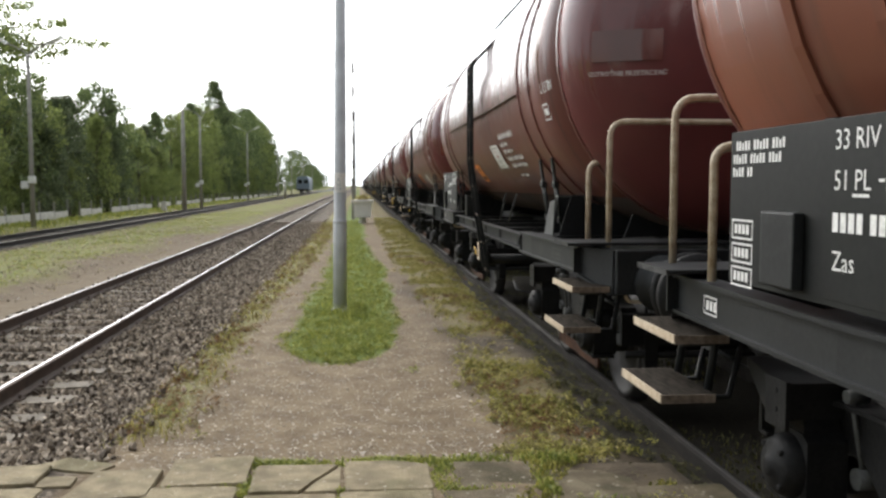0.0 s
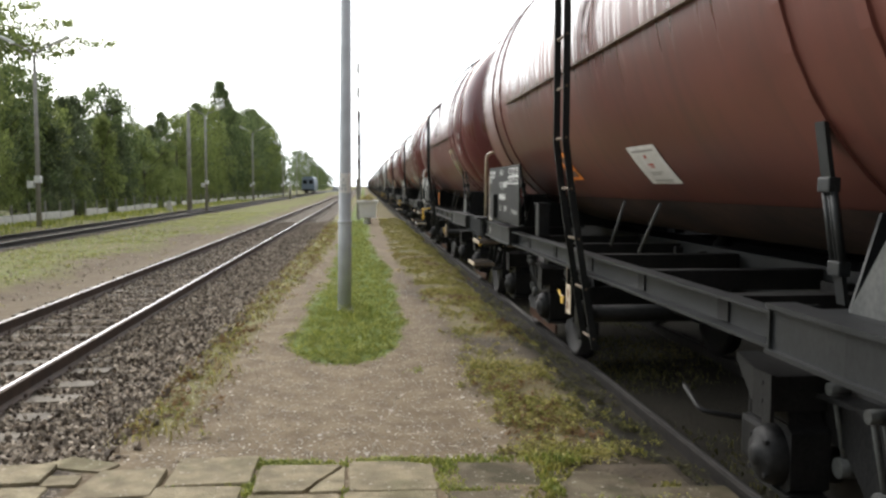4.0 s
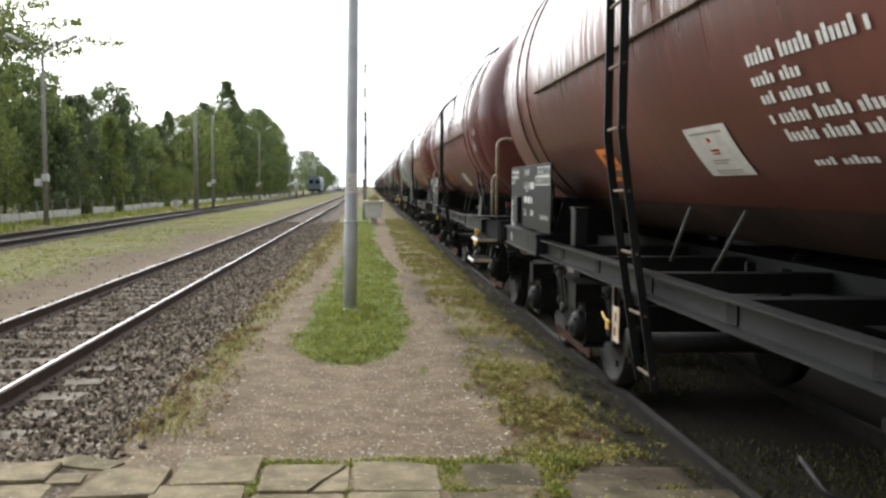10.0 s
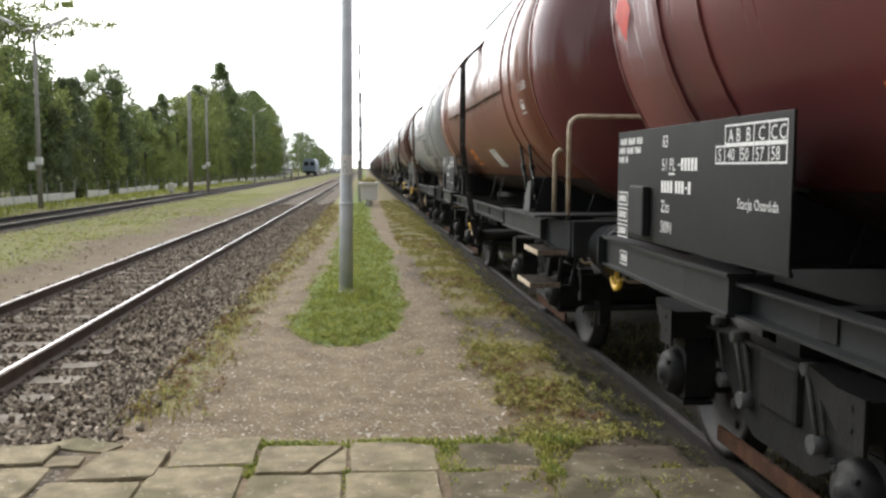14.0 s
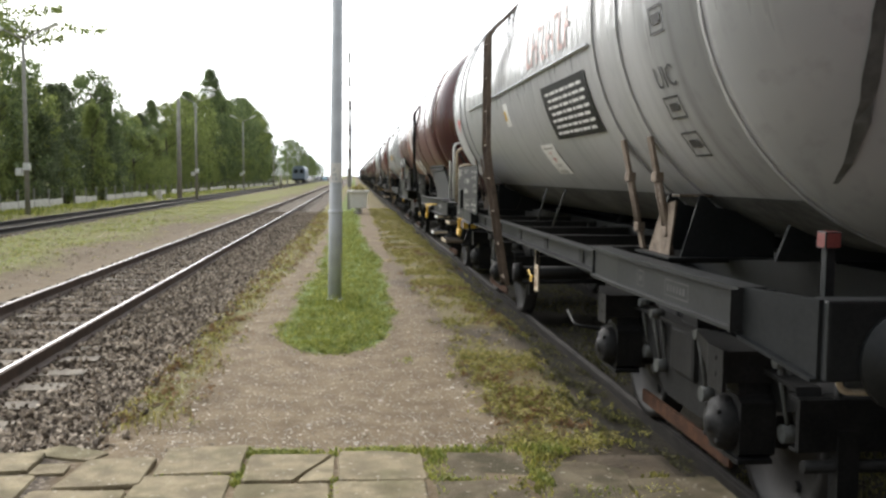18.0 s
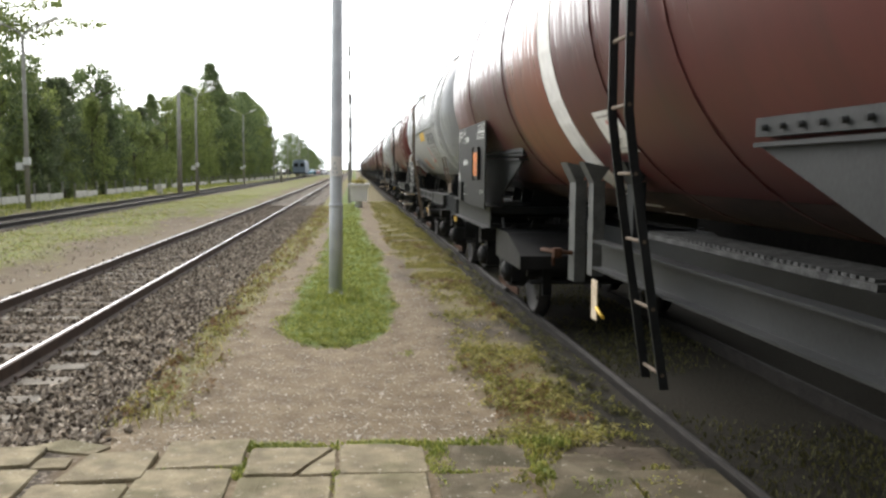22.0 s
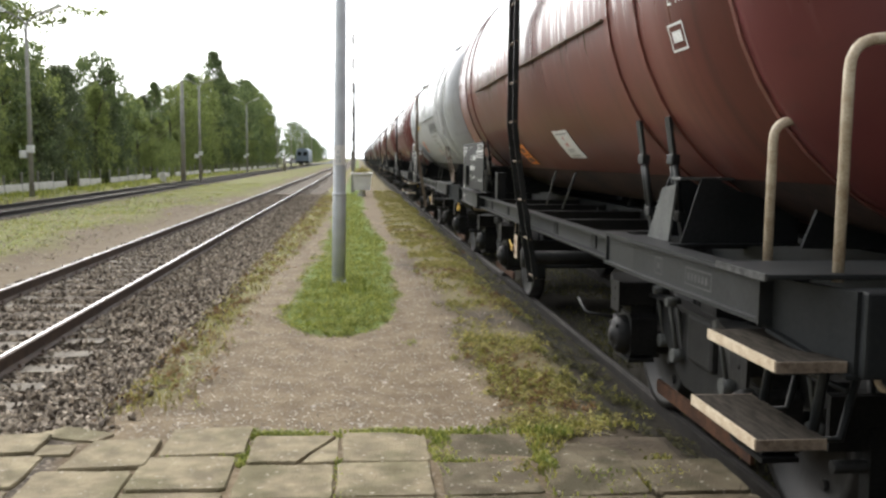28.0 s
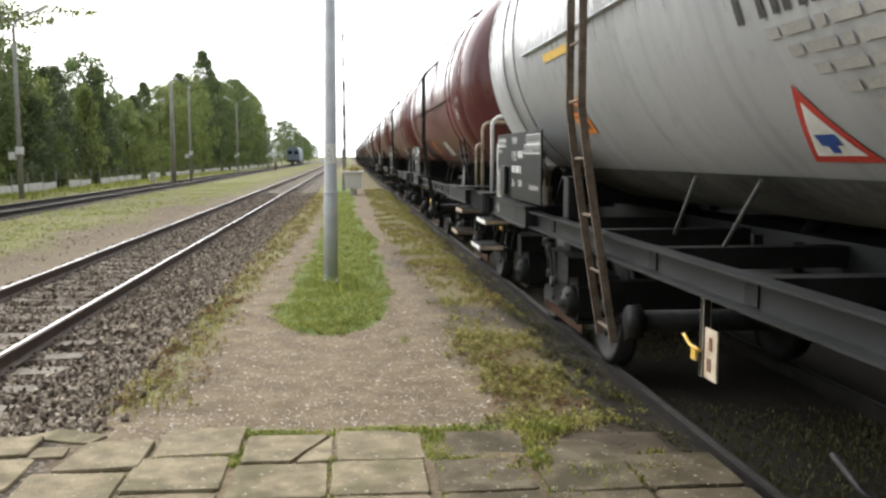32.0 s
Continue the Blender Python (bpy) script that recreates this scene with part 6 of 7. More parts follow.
def sticker(parent, y, a0, w, h, kind, radius=TANK_R, zc=TANK_Z):
    """A sheet that is stuck on the tank's side."""
    base = bars([(0, w, 0, h)], {"paper": STICKER, "orange": HAZARD, "red": REDP, "yellow": YELLOW, "dark": PLATE, "ghost": BROWN, "white": WHITE}[kind])
    s = part("sticker", bent(base, y, a0, 0.006, radius), None, parent, m=pose(0, 0, zc - TANK_Z), label= {"paper": "pale notice sheet with fine print", "orange": "orange hazard sheet", "yellow": "yellow notice strip", "dark": "black lettered panel"}.get(kind, ""))
    if kind == "paper":
        rows = [(w * 0.12, w * 0.88, h * 0.86, h * 0.9), (w * 0.3, w * 0.7, h * 0.32, h * 0.35), (w * 0.3, w * 0.6, h * 0.26, h * 0.29), (w * 0.2, w * 0.8, h * 0.1, h * 0.13), (w * 0.2, w * 0.8, h * 0.05, h * 0.07)]
        part("print", bent(bars(rows, POSTC), y, a0, 0.009, radius), None, s)
        part("print", bent(bars([(w * 0.46, w * 0.53, h * 0.7, h * 0.78), (w * 0.4, w * 0.6, h * 0.52, h * 0.56), (w * 0.42, w * 0.58, h * 0.46, h * 0.49)], REDP), y, a0, 0.009, radius), None, s)
    if kind == "orange":
        part("print", bent(bars([(w * 0.1, w * 0.9, h * 0.48, h * 0.52), (w * 0.3, w * 0.7, h * 0.62, h * 0.84), (w * 0.15, w * 0.85, h * 0.14, h * 0.36)], RUST), y, a0, 0.009, radius), None, s)
    return s


def tank_text(parent, text, size, y, a0, mt):
    part("lettering", bent(letters(text, size, mt), y, a0, 0.007), None, parent)


def tank_bars(parent, rows, y, a0, mt):
    part("lettering", bent(bars(rows, mt), y, a0, 0.007), None, parent)


def wagon(y, paint_m, label, front=None, rear=None, strap=None, ladder=None, hook_f=0, hook_r=False, guard_r=False, codes=("33 RIV", "51 PL", "Zas"),
          head_text="", near=True, grey=False, extras=None, mark_f=False, un=False, layout=0, lad_y=0.0, plate_y=4.4, plate_box=(1.36, 1.95, 2.07), right=None, patch=None):
    """A four-axled tank wagon 12.34 m over the buffers; y is its middle at the clip's start."""
    w = tagged(new("tank_wagon"), label, "tank wagon", "wagons of the train")
    w.matrix_basis = pose(TRACK_X, y, 0)
    half = 5.48
    strap = strap or paint_m
    ladder = ladder or BLACK
    tank = part("tank", kept(("tank", paint_m.name), lambda: finish(tank_bm(4.8), "tank", paint_m)), None, w, m=pose(0, 0, TANK_Z))
    # the sheet's dark tone also stands in for shade under the tank
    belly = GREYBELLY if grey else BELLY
    part("belly_sheet", kept(("belly", belly.name), lambda: finish(belly_bm(4.78, 53), "belly_sheet", belly)), None, w, m=pose(0, 0, TANK_Z), label="sheet below the lengthwise seam, darkened with grime and painted underside shade")
    head_m = paint_m if grey else DARKRED
    for s in (-1, 1):
        part("tank_end", kept(("head", s, head_m.name), lambda: finish(head_bm(s, 4.8), "tank_end", head_m)), None, w, m=pose(0, 0, TANK_Z))
    for yy in (-3.58, -3.06, 3.48, 4.0):
        s = part("strap", kept(("strap", yy, strap.name), lambda: finish(ring_bm(yy, 0.07, 0.014), "strap", strap)), None, w, m=pose(0, 0, TANK_Z))
        part("turnbuckle", kept(("buckle", yy, grey), lambda: finish(turnbuckle_bm(yy, -1.06 if grey else -1.1), "turnbuckle", WEATHER if grey else BLACK)), None, s, m=pose(0, 0, -TANK_Z))
    for yy in (-4.8, 4.8):
        part("rim_seam", kept(("seam", yy, paint_m.name), lambda: finish(ring_bm(yy, 0.03, 0.005), "rim_seam", paint_m)), None, w, m=pose(0, 0, TANK_Z))
    def drip():
        bm = bmesh.new()
        a = radians(-8)
        for sx in (-1, 1):
            cx, cz = sx * TANK_R * math.cos(a), TANK_R * math.sin(a)
            box(bm, min(cx, cx + sx * 0.032), max(cx, cx + sx * 0.032), -3.0, 3.0, cz - 0.006, cz + 0.006)
        return finish(bm, "drip_rail", WEATHER if not grey else GALV)
    part("drip_rail", kept(("drip", grey), drip), None, w, m=pose(0, 0, TANK_Z))
    ladder_parts(w, lad_y, ladder)
    part("top_hand_rail", kept("toprails", lambda: finish(top_rails_bm(0.0), "top_hand_rail", BLACK)), None, w, m=pose(0, lad_y, 0))
    part("walkway", kept("walkway", lambda: finish(walkway_bm(1.3), "walkway", BLACK)), None, w)
    part("manhole", kept(("manhole", paint_m.name), lambda: finish(manhole_bm(-0.4), "manhole", paint_m)), None, w)
    for sx in (-1, 1):
        part("solebar", kept(("solebar", sx), lambda: finish(solebar_bm(-3.1, 3.1, -1.37, 1.1, 1.25), "solebar", BLACK)), None, w, m=pose(0, 0, 0, 0, 0, 0 if sx < 0 else 180))
    for s in (-1, 1):
        for side in (-1, 1):
            part("end_frame", kept(("endframe", s, side), lambda: finish(end_frame_bm(s, side), "end_frame", BLACK)), None, w)
        part("headstock", kept(("headstock", s), lambda: finish(headstock_bm(s, 5.48), "headstock", BLACK)), None, w)
        for ys in (3.3, 4.2):
            part("saddle", kept(("saddle", ys), lambda: finish(saddle_bm(ys), "saddle", BLACK)), None, w, m=pose(0, (s - 1) * ys, 0))
        for side in (-1, 1):
            buffer_parts(w, s, half, side)
        def hook():
            bm = bmesh.new()
            tube(bm, arc([(0, s * 5.6, 1.06), (0, s * 5.95, 1.06), (0, s * 6.05, 1.16), (0, s * 5.95, 1.22)], 0.06), 0.04, 8)
            tube(bm, arc([(0.04, s * 5.95, 1.06), (0.05, s * 6.1, 0.85), (0.0, s * 5.95, 0.7)], 0.1), 0.022, 6)
            tube(bm, arc([(-0.4, s * 5.6, 0.95), (-0.42, s * 5.85, 0.75), (-0.35, s * 6.05, 0.62), (-0.3, s * 6.15, 0.75)], 0.1), 0.025, 8)
            return finish(bm, "coupling", GRIME)
        part("coupling", kept(("coupling", s), hook), None, w)
        part("shunter_handle", kept(("handle", s), lambda: finish(handle_bm(s, 5.48), "shunter_handle", CREAM)), None, w, "worn light shunter's handle")
    for yy in (-3.4, 3.72):
        part("strap_bracket", kept(("bracket", yy, grey), lambda: finish(bracket_bm(yy, 0.0 if grey else 0.11), "strap_bracket", [BLACK, WEATHER if grey else LEGM])), None, w)
    def cross():
        bm = bmesh.new()
        box(bm, -0.2, 0.2, -5.4, 5.4, 0.98, 1.26, 0)
        return finish(bm, "centre_sill", BLACK)
    sill = part("centre_sill", kept("cross", cross), None, w)
    for yy in (-2.4, -1.2, 0.0, 1.2, 2.4):
        for sx in (-1, 1):
            part("cross_member", kept("crossm", lambda: finish(box(bmesh.new(), -0.55, 0.55, -0.06, 0.06, 1.12, 1.24), "cross_member", GRIME)), None, sill, m=pose(sx * 0.755, yy, 0))
    for y0, y1 in ((0.35, 0.17), (-0.35, -0.63)):
        part("brace", kept(("brace", y0), lambda: finish(tube(bmesh.new(), [(-1.05, y0, 1.28), (-1.0, y1, 1.62)], 0.012, 6), "brace", LEGM)), None, w)
    def reservoir():
        bm = bmesh.new()
        lathe(bm, [(-0.45, 0.02), (-0.43, 0.14), (-0.38, 0.19), (0.38, 0.19), (0.43, 0.14), (0.45, 0.02)], "y", 18)
        for yy in (-0.25, 0.25):
            box(bm, -0.03, 0.03, yy - 0.02, yy + 0.02, 0.15, 0.35)
        return finish(bm, "air_reservoir", GRIME)
    part("air_reservoir", kept("reservoir", reservoir), None, w, m=pose(-0.42, 0.35, 0.9))
    def cylinder():
        bm = bmesh.new()
        lathe(bm, [(-0.3, 0.16), (-0.28, 0.2), (0.15, 0.2), (0.2, 0.1), (0.5, 0.04)], "y", 16)
        box(bm, -0.05, 0.05, -0.1, 0.1, 0.15, 0.35)
        return finish(bm, "brake_cylinder", GRIME)
    part("brake_cylinder", kept("cylinder", cylinder), None, w, m=pose(-0.3, -1.6, 0.85))
    def outlet():
        bm = bmesh.new()
        tube(bm, [(-1.18, 0.55, 0.72), (-0.4, 0.55, 0.72), (0.4, 0.55, 0.72)], 0.07, 10)
        lathe(bm, [(-1.26, 0.1), (-1.18, 0.11)], "x", 14)
        for v in bm.verts:
            if v.co.y < 0.2:
                v.co += Vector((0, 0.55, 0.72))
        tube(bm, [(-0.4, 0.55, 0.72), (0, 0.55, 1.4)], 0.07, 8)
        return finish(bm, "outlet_pipe", GRIME)
    part("outlet_pipe", kept("outlet", outlet), None, w)
    def rods():
        bm = bmesh.new()
        tube(bm, [(-0.3, -2.6, 0.72), (-0.3, 2.6, 0.72)], 0.016, 5)
        tube(bm, arc([(-1.22, -1.72, 0.66), (-1.22, -1.95, 0.58), (-0.9, -2.1, 0.55)], 0.05), 0.014, 6)
        box(bm, -1.05, -0.95, -2.3, -2.05, 0.38, 0.6, 0.03)
        return finish(bm, "brake_rigging", GRIME)
    part("brake_rigging", kept("rods", rods), None, w)
    def lever():
        bm = bmesh.new()
        box(bm, -1.3, -1.29, -1.27, -1.13, 0.74, 0.98, 0.004)
        box(bm, -1.304, -1.3, -1.21, -1.17, 0.78, 0.84, 0, 3)
        box(bm, -1.304, -1.3, -1.22, -1.19, 0.88, 0.94, 0, 3)
        box(bm, -1.28, -1.24, -1.06, -1.02, 0.72, 1.1, 0.004, 2)
        tube(bm, arc([(-1.31, -0.9, 0.9), (-1.31, -0.98, 0.86), (-1.31, -1.1, 0.86)], 0.05), 0.009, 6, 1)
        box(bm, -1.315, -1.3, -1.06, -1.0, 0.8, 0.87, 0.004, 1)
        return finish(bm, "brake_lever", [CREAM, YELLOW, BLACK, RUST])
    part("brake_lever", kept("lever", lever), None, w, m=pose(0, 0.4 if lad_y > 0.5 else 1.9, -0.04), label="brake change-over lever with a worn light plate")
    for b in (-3.5, 3.5):
        bogie(w, b, near)
    # the near-side board at the trailing end
    def cabinet():
        bm = bmesh.new()
        box(bm, -1.33, -1.22, 1.8, 1.95, 1.27, 1.57, 0.012)
        box(bm, -1.34, -1.21, 1.79, 1.96, 1.565, 1.58, 0.004)
        return finish(bm, "label_cabinet", BLACK)
    if not un:
        part("label_cabinet", kept("cabinet", cabinet), None, w)
    if near:
        plate(w, plate_y, plate_box[0], plate_box[1], *codes, w=plate_box[2], layout=layout, right=right, table=not right)
        marks = frame_rows(0.0, 0.1, 0.0, 0.09, 0.007) + [(0.03, 0.07, 0.03, 0.06)]
        long_mark = frame_rows(0.0, 0.3, 0.0, 0.085, 0.007) + [(0.03 + 0.04 * k, 0.055 + 0.04 * k, 0.025, 0.06) for k in range(6)]
        for yy, rows_, key in ((-3.95, marks, "mark_small"), (-4.35, long_mark, "mark_long")):
            x = -(1.395 - (abs(yy) - 3.6) * 0.031) - 0.004
            part("lettering", kept(key, lambda: bars(rows_, LEGM)), None, w, m=Matrix.Translation((x, yy, 1.145)) @ Matrix.Rotation(radians(1.8), 4, "Z") @ SIDE)
        part("lettering", kept("mark_rear", lambda: bars(frame_rows(0.0, 0.16, 0.0, 0.085, 0.007) + [(0.03 + 0.045 * k, 0.06 + 0.045 * k, 0.02, 0.065) for k in range(3)], LETTER)), None, w,
             m=Matrix.Translation((-1.362, 4.8, 1.145)) @ Matrix.Rotation(radians(-1.8), 4, "Z") @ SIDE)
    else:
        part("data_plate", kept("far_plate", lambda: finish(box(bmesh.new(), -1.42, -1.41, 2.33, 4.4, 1.33, 1.93), "data_plate", PLATE)), None, w)
        rows = [(0.57, 0.9, 0.45, 0.52), (0.57, 1.1, 0.34, 0.41), (0.57, 1.1, 0.23, 0.3), (0.57, 0.8, 0.12, 0.19), (1.25, 2.0, 0.4, 0.56), (0.03, 0.45, 0.42, 0.56), (0.03, 0.22, 0.05, 0.3)]
        part("lettering", kept("far_rows", lambda: bars(rows, LETTER)), None, w, m=on_side(-1.4225, 4.4, 1.33))
    part("data_plate", kept("off_plate", lambda: finish(box(bmesh.new(), 1.41, 1.42, -4.4, -2.33, 1.33, 1.93), "data_plate", PLATE)), None, w)
    if front:
        end_steps(w, -1, half, *front)
    if rear:
        end_steps(w, 1, half, *rear)
    if mark_f:
        part("tail_lamp_bracket", kept("marker", lambda: finish(marker_bm(-5.4), "tail_lamp_bracket", [BLACK, DULLRED])), None, w, "bracket with a red marker on top")
    if hook_f:
        part("rope_hook", kept(("hookf", hook_f), lambda: finish(hook_bm(hook_f, 0.5 if hook_f < -5 else 0.6, -1.2 if hook_f < -5 else -1.4, 0.93 if hook_f < -5 else 1.0), "rope_hook", YELLOW)), None, w, "yellow rope hook")
    if hook_r:
        part("rope_hook", kept("hookr", lambda: finish(hook_bm(5.42), "rope_hook", YELLOW)), None, w, "yellow rope hook")
    if guard_r:
        hood(w, 4.14, grey)
        if not grey:
            part("guard_bar", guard_bm(4.14, 2.5), YELLOW, w, "yellow tubular guard bar")
    if un:
        un_plate(w, 2.06, 1.29, -1.2)
    if head_text:
        patch = (-1.27, -0.8, 2.62, 2.84, BROWN)
        part("lettering", letters(head_text, 0.046, LETTER), None, w, m=Matrix.Translation((-1.3, -5.165, 2.515)) @ Matrix.Rotation(radians(-21.6), 4, "Z") @ Matrix(((1, 0, 0, 0), (0, 0, -1, 0), (0, 1, 0, 0), (0, 0, 0, 1))))
    if patch:
        part("faded_sheet", head_sheet_bm(*patch[:4]), patch[4], w, "patch of differently faded paint")
    if extras:
        extras(w)
    return w


def company_rows(w, y, a0, mt):
    """A company's name and address in plain bars, six lines."""
    rows = []
    for k, (v, u0, u1, h) in enumerate(((0.0, 0.0, 1.0, 0.07), (-0.09, 0.03, 0.45, 0.055), (-0.175, 0.05, 0.62, 0.055), (-0.27, 0.04, 0.98, 0.06), (-0.36, 0.1, 1.0, 0.06), (-0.49, 0.18, 0.7, 0.04))):
        x, i = u0, 0
        while x < u1 - 0.02:
            if (i + 2 * k) % 7:
                tall = h * (1.0 if (i * 5 + k) % 4 == 0 else 0.72)
                rows.append((x, min(x + 0.03, u1), v, v + tall))
            x += 0.043
            i += 1
    tank_bars(w, rows, y, a0, mt)


def load_marks(w, y, mt, a_top=-12):
    tank_text(w, "L 1.5 BN", 0.12, y, radians(a_top), mt)
    tank_bars(w, frame_rows(0, 0.2, 0, 0.14, 0.012) + [(0.04, 0.16, 0.045, 0.1)], y + 0.05, radians(a_top - 9), mt)


def brown_extras(w, text=True, orange=1.6, lsb=True, tilt=-44, paper=(-0.52, -46)):
    if paper:
        sticker(w, paper[0], radians(paper[1]), 0.56, 0.31, "paper")
    if orange:
        sticker(w, orange, radians(tilt), 0.4, 0.3, "orange")
    if text:
        company_rows(w, -1.35, radians(-22), LETTER)
    if lsb:
        load_marks(w, -4.1, LETTER)


def first_extras(w):
    brown_extras(w, paper=(-0.55, -36))


def fifth_extras(w):
    brown_extras(w, paper=(-0.34, -43))


def plain_extras(w):
    brown_extras(w, text=False)


def ladder_side_extras(w):
    brown_extras(w, text=False, orange=2.25)
    bm = bmesh.new()
    bm.faces.new([bm.verts.new(p) for p in ((0.0, 0.17, 0), (0.15, 0.0, 0), (0.3, 0.17, 0), (0.15, 0.34, 0))])
    part("hazard_mark", bent(finish(bm, "diamond", REDP), 4.72, radians(-13)), None, w, "red diamond hazard sticker")


def late_extras(w):
    brown_extras(w, text=False, orange=1.65, tilt=-50)


def patched_extras(w):
    brown_extras(w, text=False, orange=0, paper=None)
    sticker(w, -2.4, radians(-40), 0.9, 0.6, "ghost")


def grey_extras(w):
    sticker(w, -0.57, radians(-45), 0.5, 0.33, "paper")
    sticker(w, -1.38, radians(-31), 1.4, 0.45, "dark")
    rows = []
    for k in range(7):
        x = 0.12 + 0.05 * (k % 2)
        for wd in (0.12, 0.2, 0.09, 0.16, 0.07, 0.18, 0.14):
            rows.append((x, x + wd, 0.37 - 0.055 * k, 0.392 - 0.055 * k))
            x += wd + 0.03
    tank_bars(w, rows, -1.38, radians(-31), LETTER)
    sticker(w, 0.5, radians(-22), 0.24, 0.24, "white")
    sticker(w, 0.49, radians(-19.5), 0.11, 0.1, "yellow").location.x -= 0.004
    bm = bmesh.new()
    bm.faces.new([bm.verts.new(p) for p in ((0.1, 0, 0), (0.3, 0.17, 0), (0.0, 0.19, 0))])
    part("hazard_mark", bent(finish(bm, "tri", REDP), 4.42, radians(-17)), None, w, "red triangular mark")
    load_marks(w, -4.2, DARKLET, -4)
    tank_bars(w, [(0.2 * k, 0.2 * k + 0.05, 0.0, 0.3) for k in range(8)] + [(0.2 * k + 0.05, 0.2 * k + 0.14, 0.13 * (k % 3), 0.13 * (k % 3) + 0.04) for k in range(8)], -0.95, radians(-5), FADEDRED)
    tank_text(w, "UIC", 0.17, -4.05, radians(-24), DARKLET)
    tank_bars(w, frame_rows(0, 0.22, 0, 0.13, 0.012) + frame_rows(0, 0.22, -0.24, -0.08, 0.012) + [(0.05, 0.17, 0.045, 0.09), (0.05, 0.17, -0.18, -0.13)], -4.05, radians(-31), DARKLET)
    # a long dark run of spilled cargo down the front end
    bm = bmesh.new()
    rows = []
    for k in range(11):
        z = 1.72 + 0.085 * k
        half = (0.008, 0.016, 0.022, 0.03, 0.026, 0.034, 0.03, 0.026, 0.03, 0.018, 0.006)[k]
        row = []
        for x in (-0.86 - half, -0.86 + half):
            row.append(bm.verts.new((x, head_y(x, z) - 0.012, z)))
        rows.append(row)
    for a, b in zip(rows, rows[1:]):
        bm.faces.new((a[0], a[1], b[1], b[0]))
    part("stain", bm, GREYBELLY, w, "narrow dark run of spilled cargo")


def silver_extras(w, name_y=-1.1, yellow=(2.3, -13.2, 0.95, 0.06), tri=(-1.06, -48.4), paper=(-2.33, -46), orange=(2.02, -38)):
    marks = []
    for k in range(9):
        x = k * 0.195
        marks += [(x, x + 0.05, 0, 0.23), (x + 0.05, x + 0.15, 0.18, 0.23)] if k % 3 == 0 else [(x, x + 0.045, 0, 0.23), (x + 0.11, x + 0.155, 0, 0.23), (x + 0.045, x + 0.11, 0.09, 0.135)]
    tank_bars(w, marks, name_y, radians(-21.5), DARKLET)
    rows = []
    for k in range(6):
        x = 0.1 + 0.12 * k
        for wd in (0.1, 0.2, 0.07, 0.18, 0.12, 0.16, 0.1)[: (7, 4, 5, 4, 3, 2)[k]]:
            rows.append((x, x + wd, -0.085 * k, -0.085 * k + 0.045))
            x += wd + 0.03
    tank_bars(w, rows, name_y - 0.1, radians(-25), POSTC)
    sticker(w, yellow[0], radians(yellow[1]), yellow[2], yellow[3], "yellow")
    # a warning triangle with its red edge
    bm = bmesh.new()
    bm.faces.new([bm.verts.new(p) for p in ((0, 0, 0), (0.5, 0, 0), (0.25, 0.40, 0))])
    part("warning_sign", bent(finish(bm, "tri", REDP), tri[0], radians(tri[1])), None, w, "red-edged triangular warning sticker")
    bm = bmesh.new()
    bm.faces.new([bm.verts.new(p) for p in ((0.07, 0.04, 0), (0.43, 0.04, 0), (0.25, 0.32, 0))])
    part("warning_sign", bent(finish(bm, "tri", STICKER), tri[0], radians(tri[1]), 0.009), None, w)
    part("warning_sign", bent(bars([(0.18, 0.33, 0.1, 0.16), (0.22, 0.28, 0.06, 0.1)], BLUEC), tri[0], radians(tri[1]), 0.012), None, w)
    sticker(w, paper[0], radians(paper[1]), 0.5, 0.31, "paper")
    sticker(w, orange[0], radians(orange[1]), 0.36, 0.3, "orange")
    load_marks(w, -4.0, DARKLET, -18)


def silver_other(w):
    silver_extras(w, -1.42, (0.26, -16.7, 1.2, 0.19), (-0.85, -37.4), (-0.42, -45), (1.4, -46))


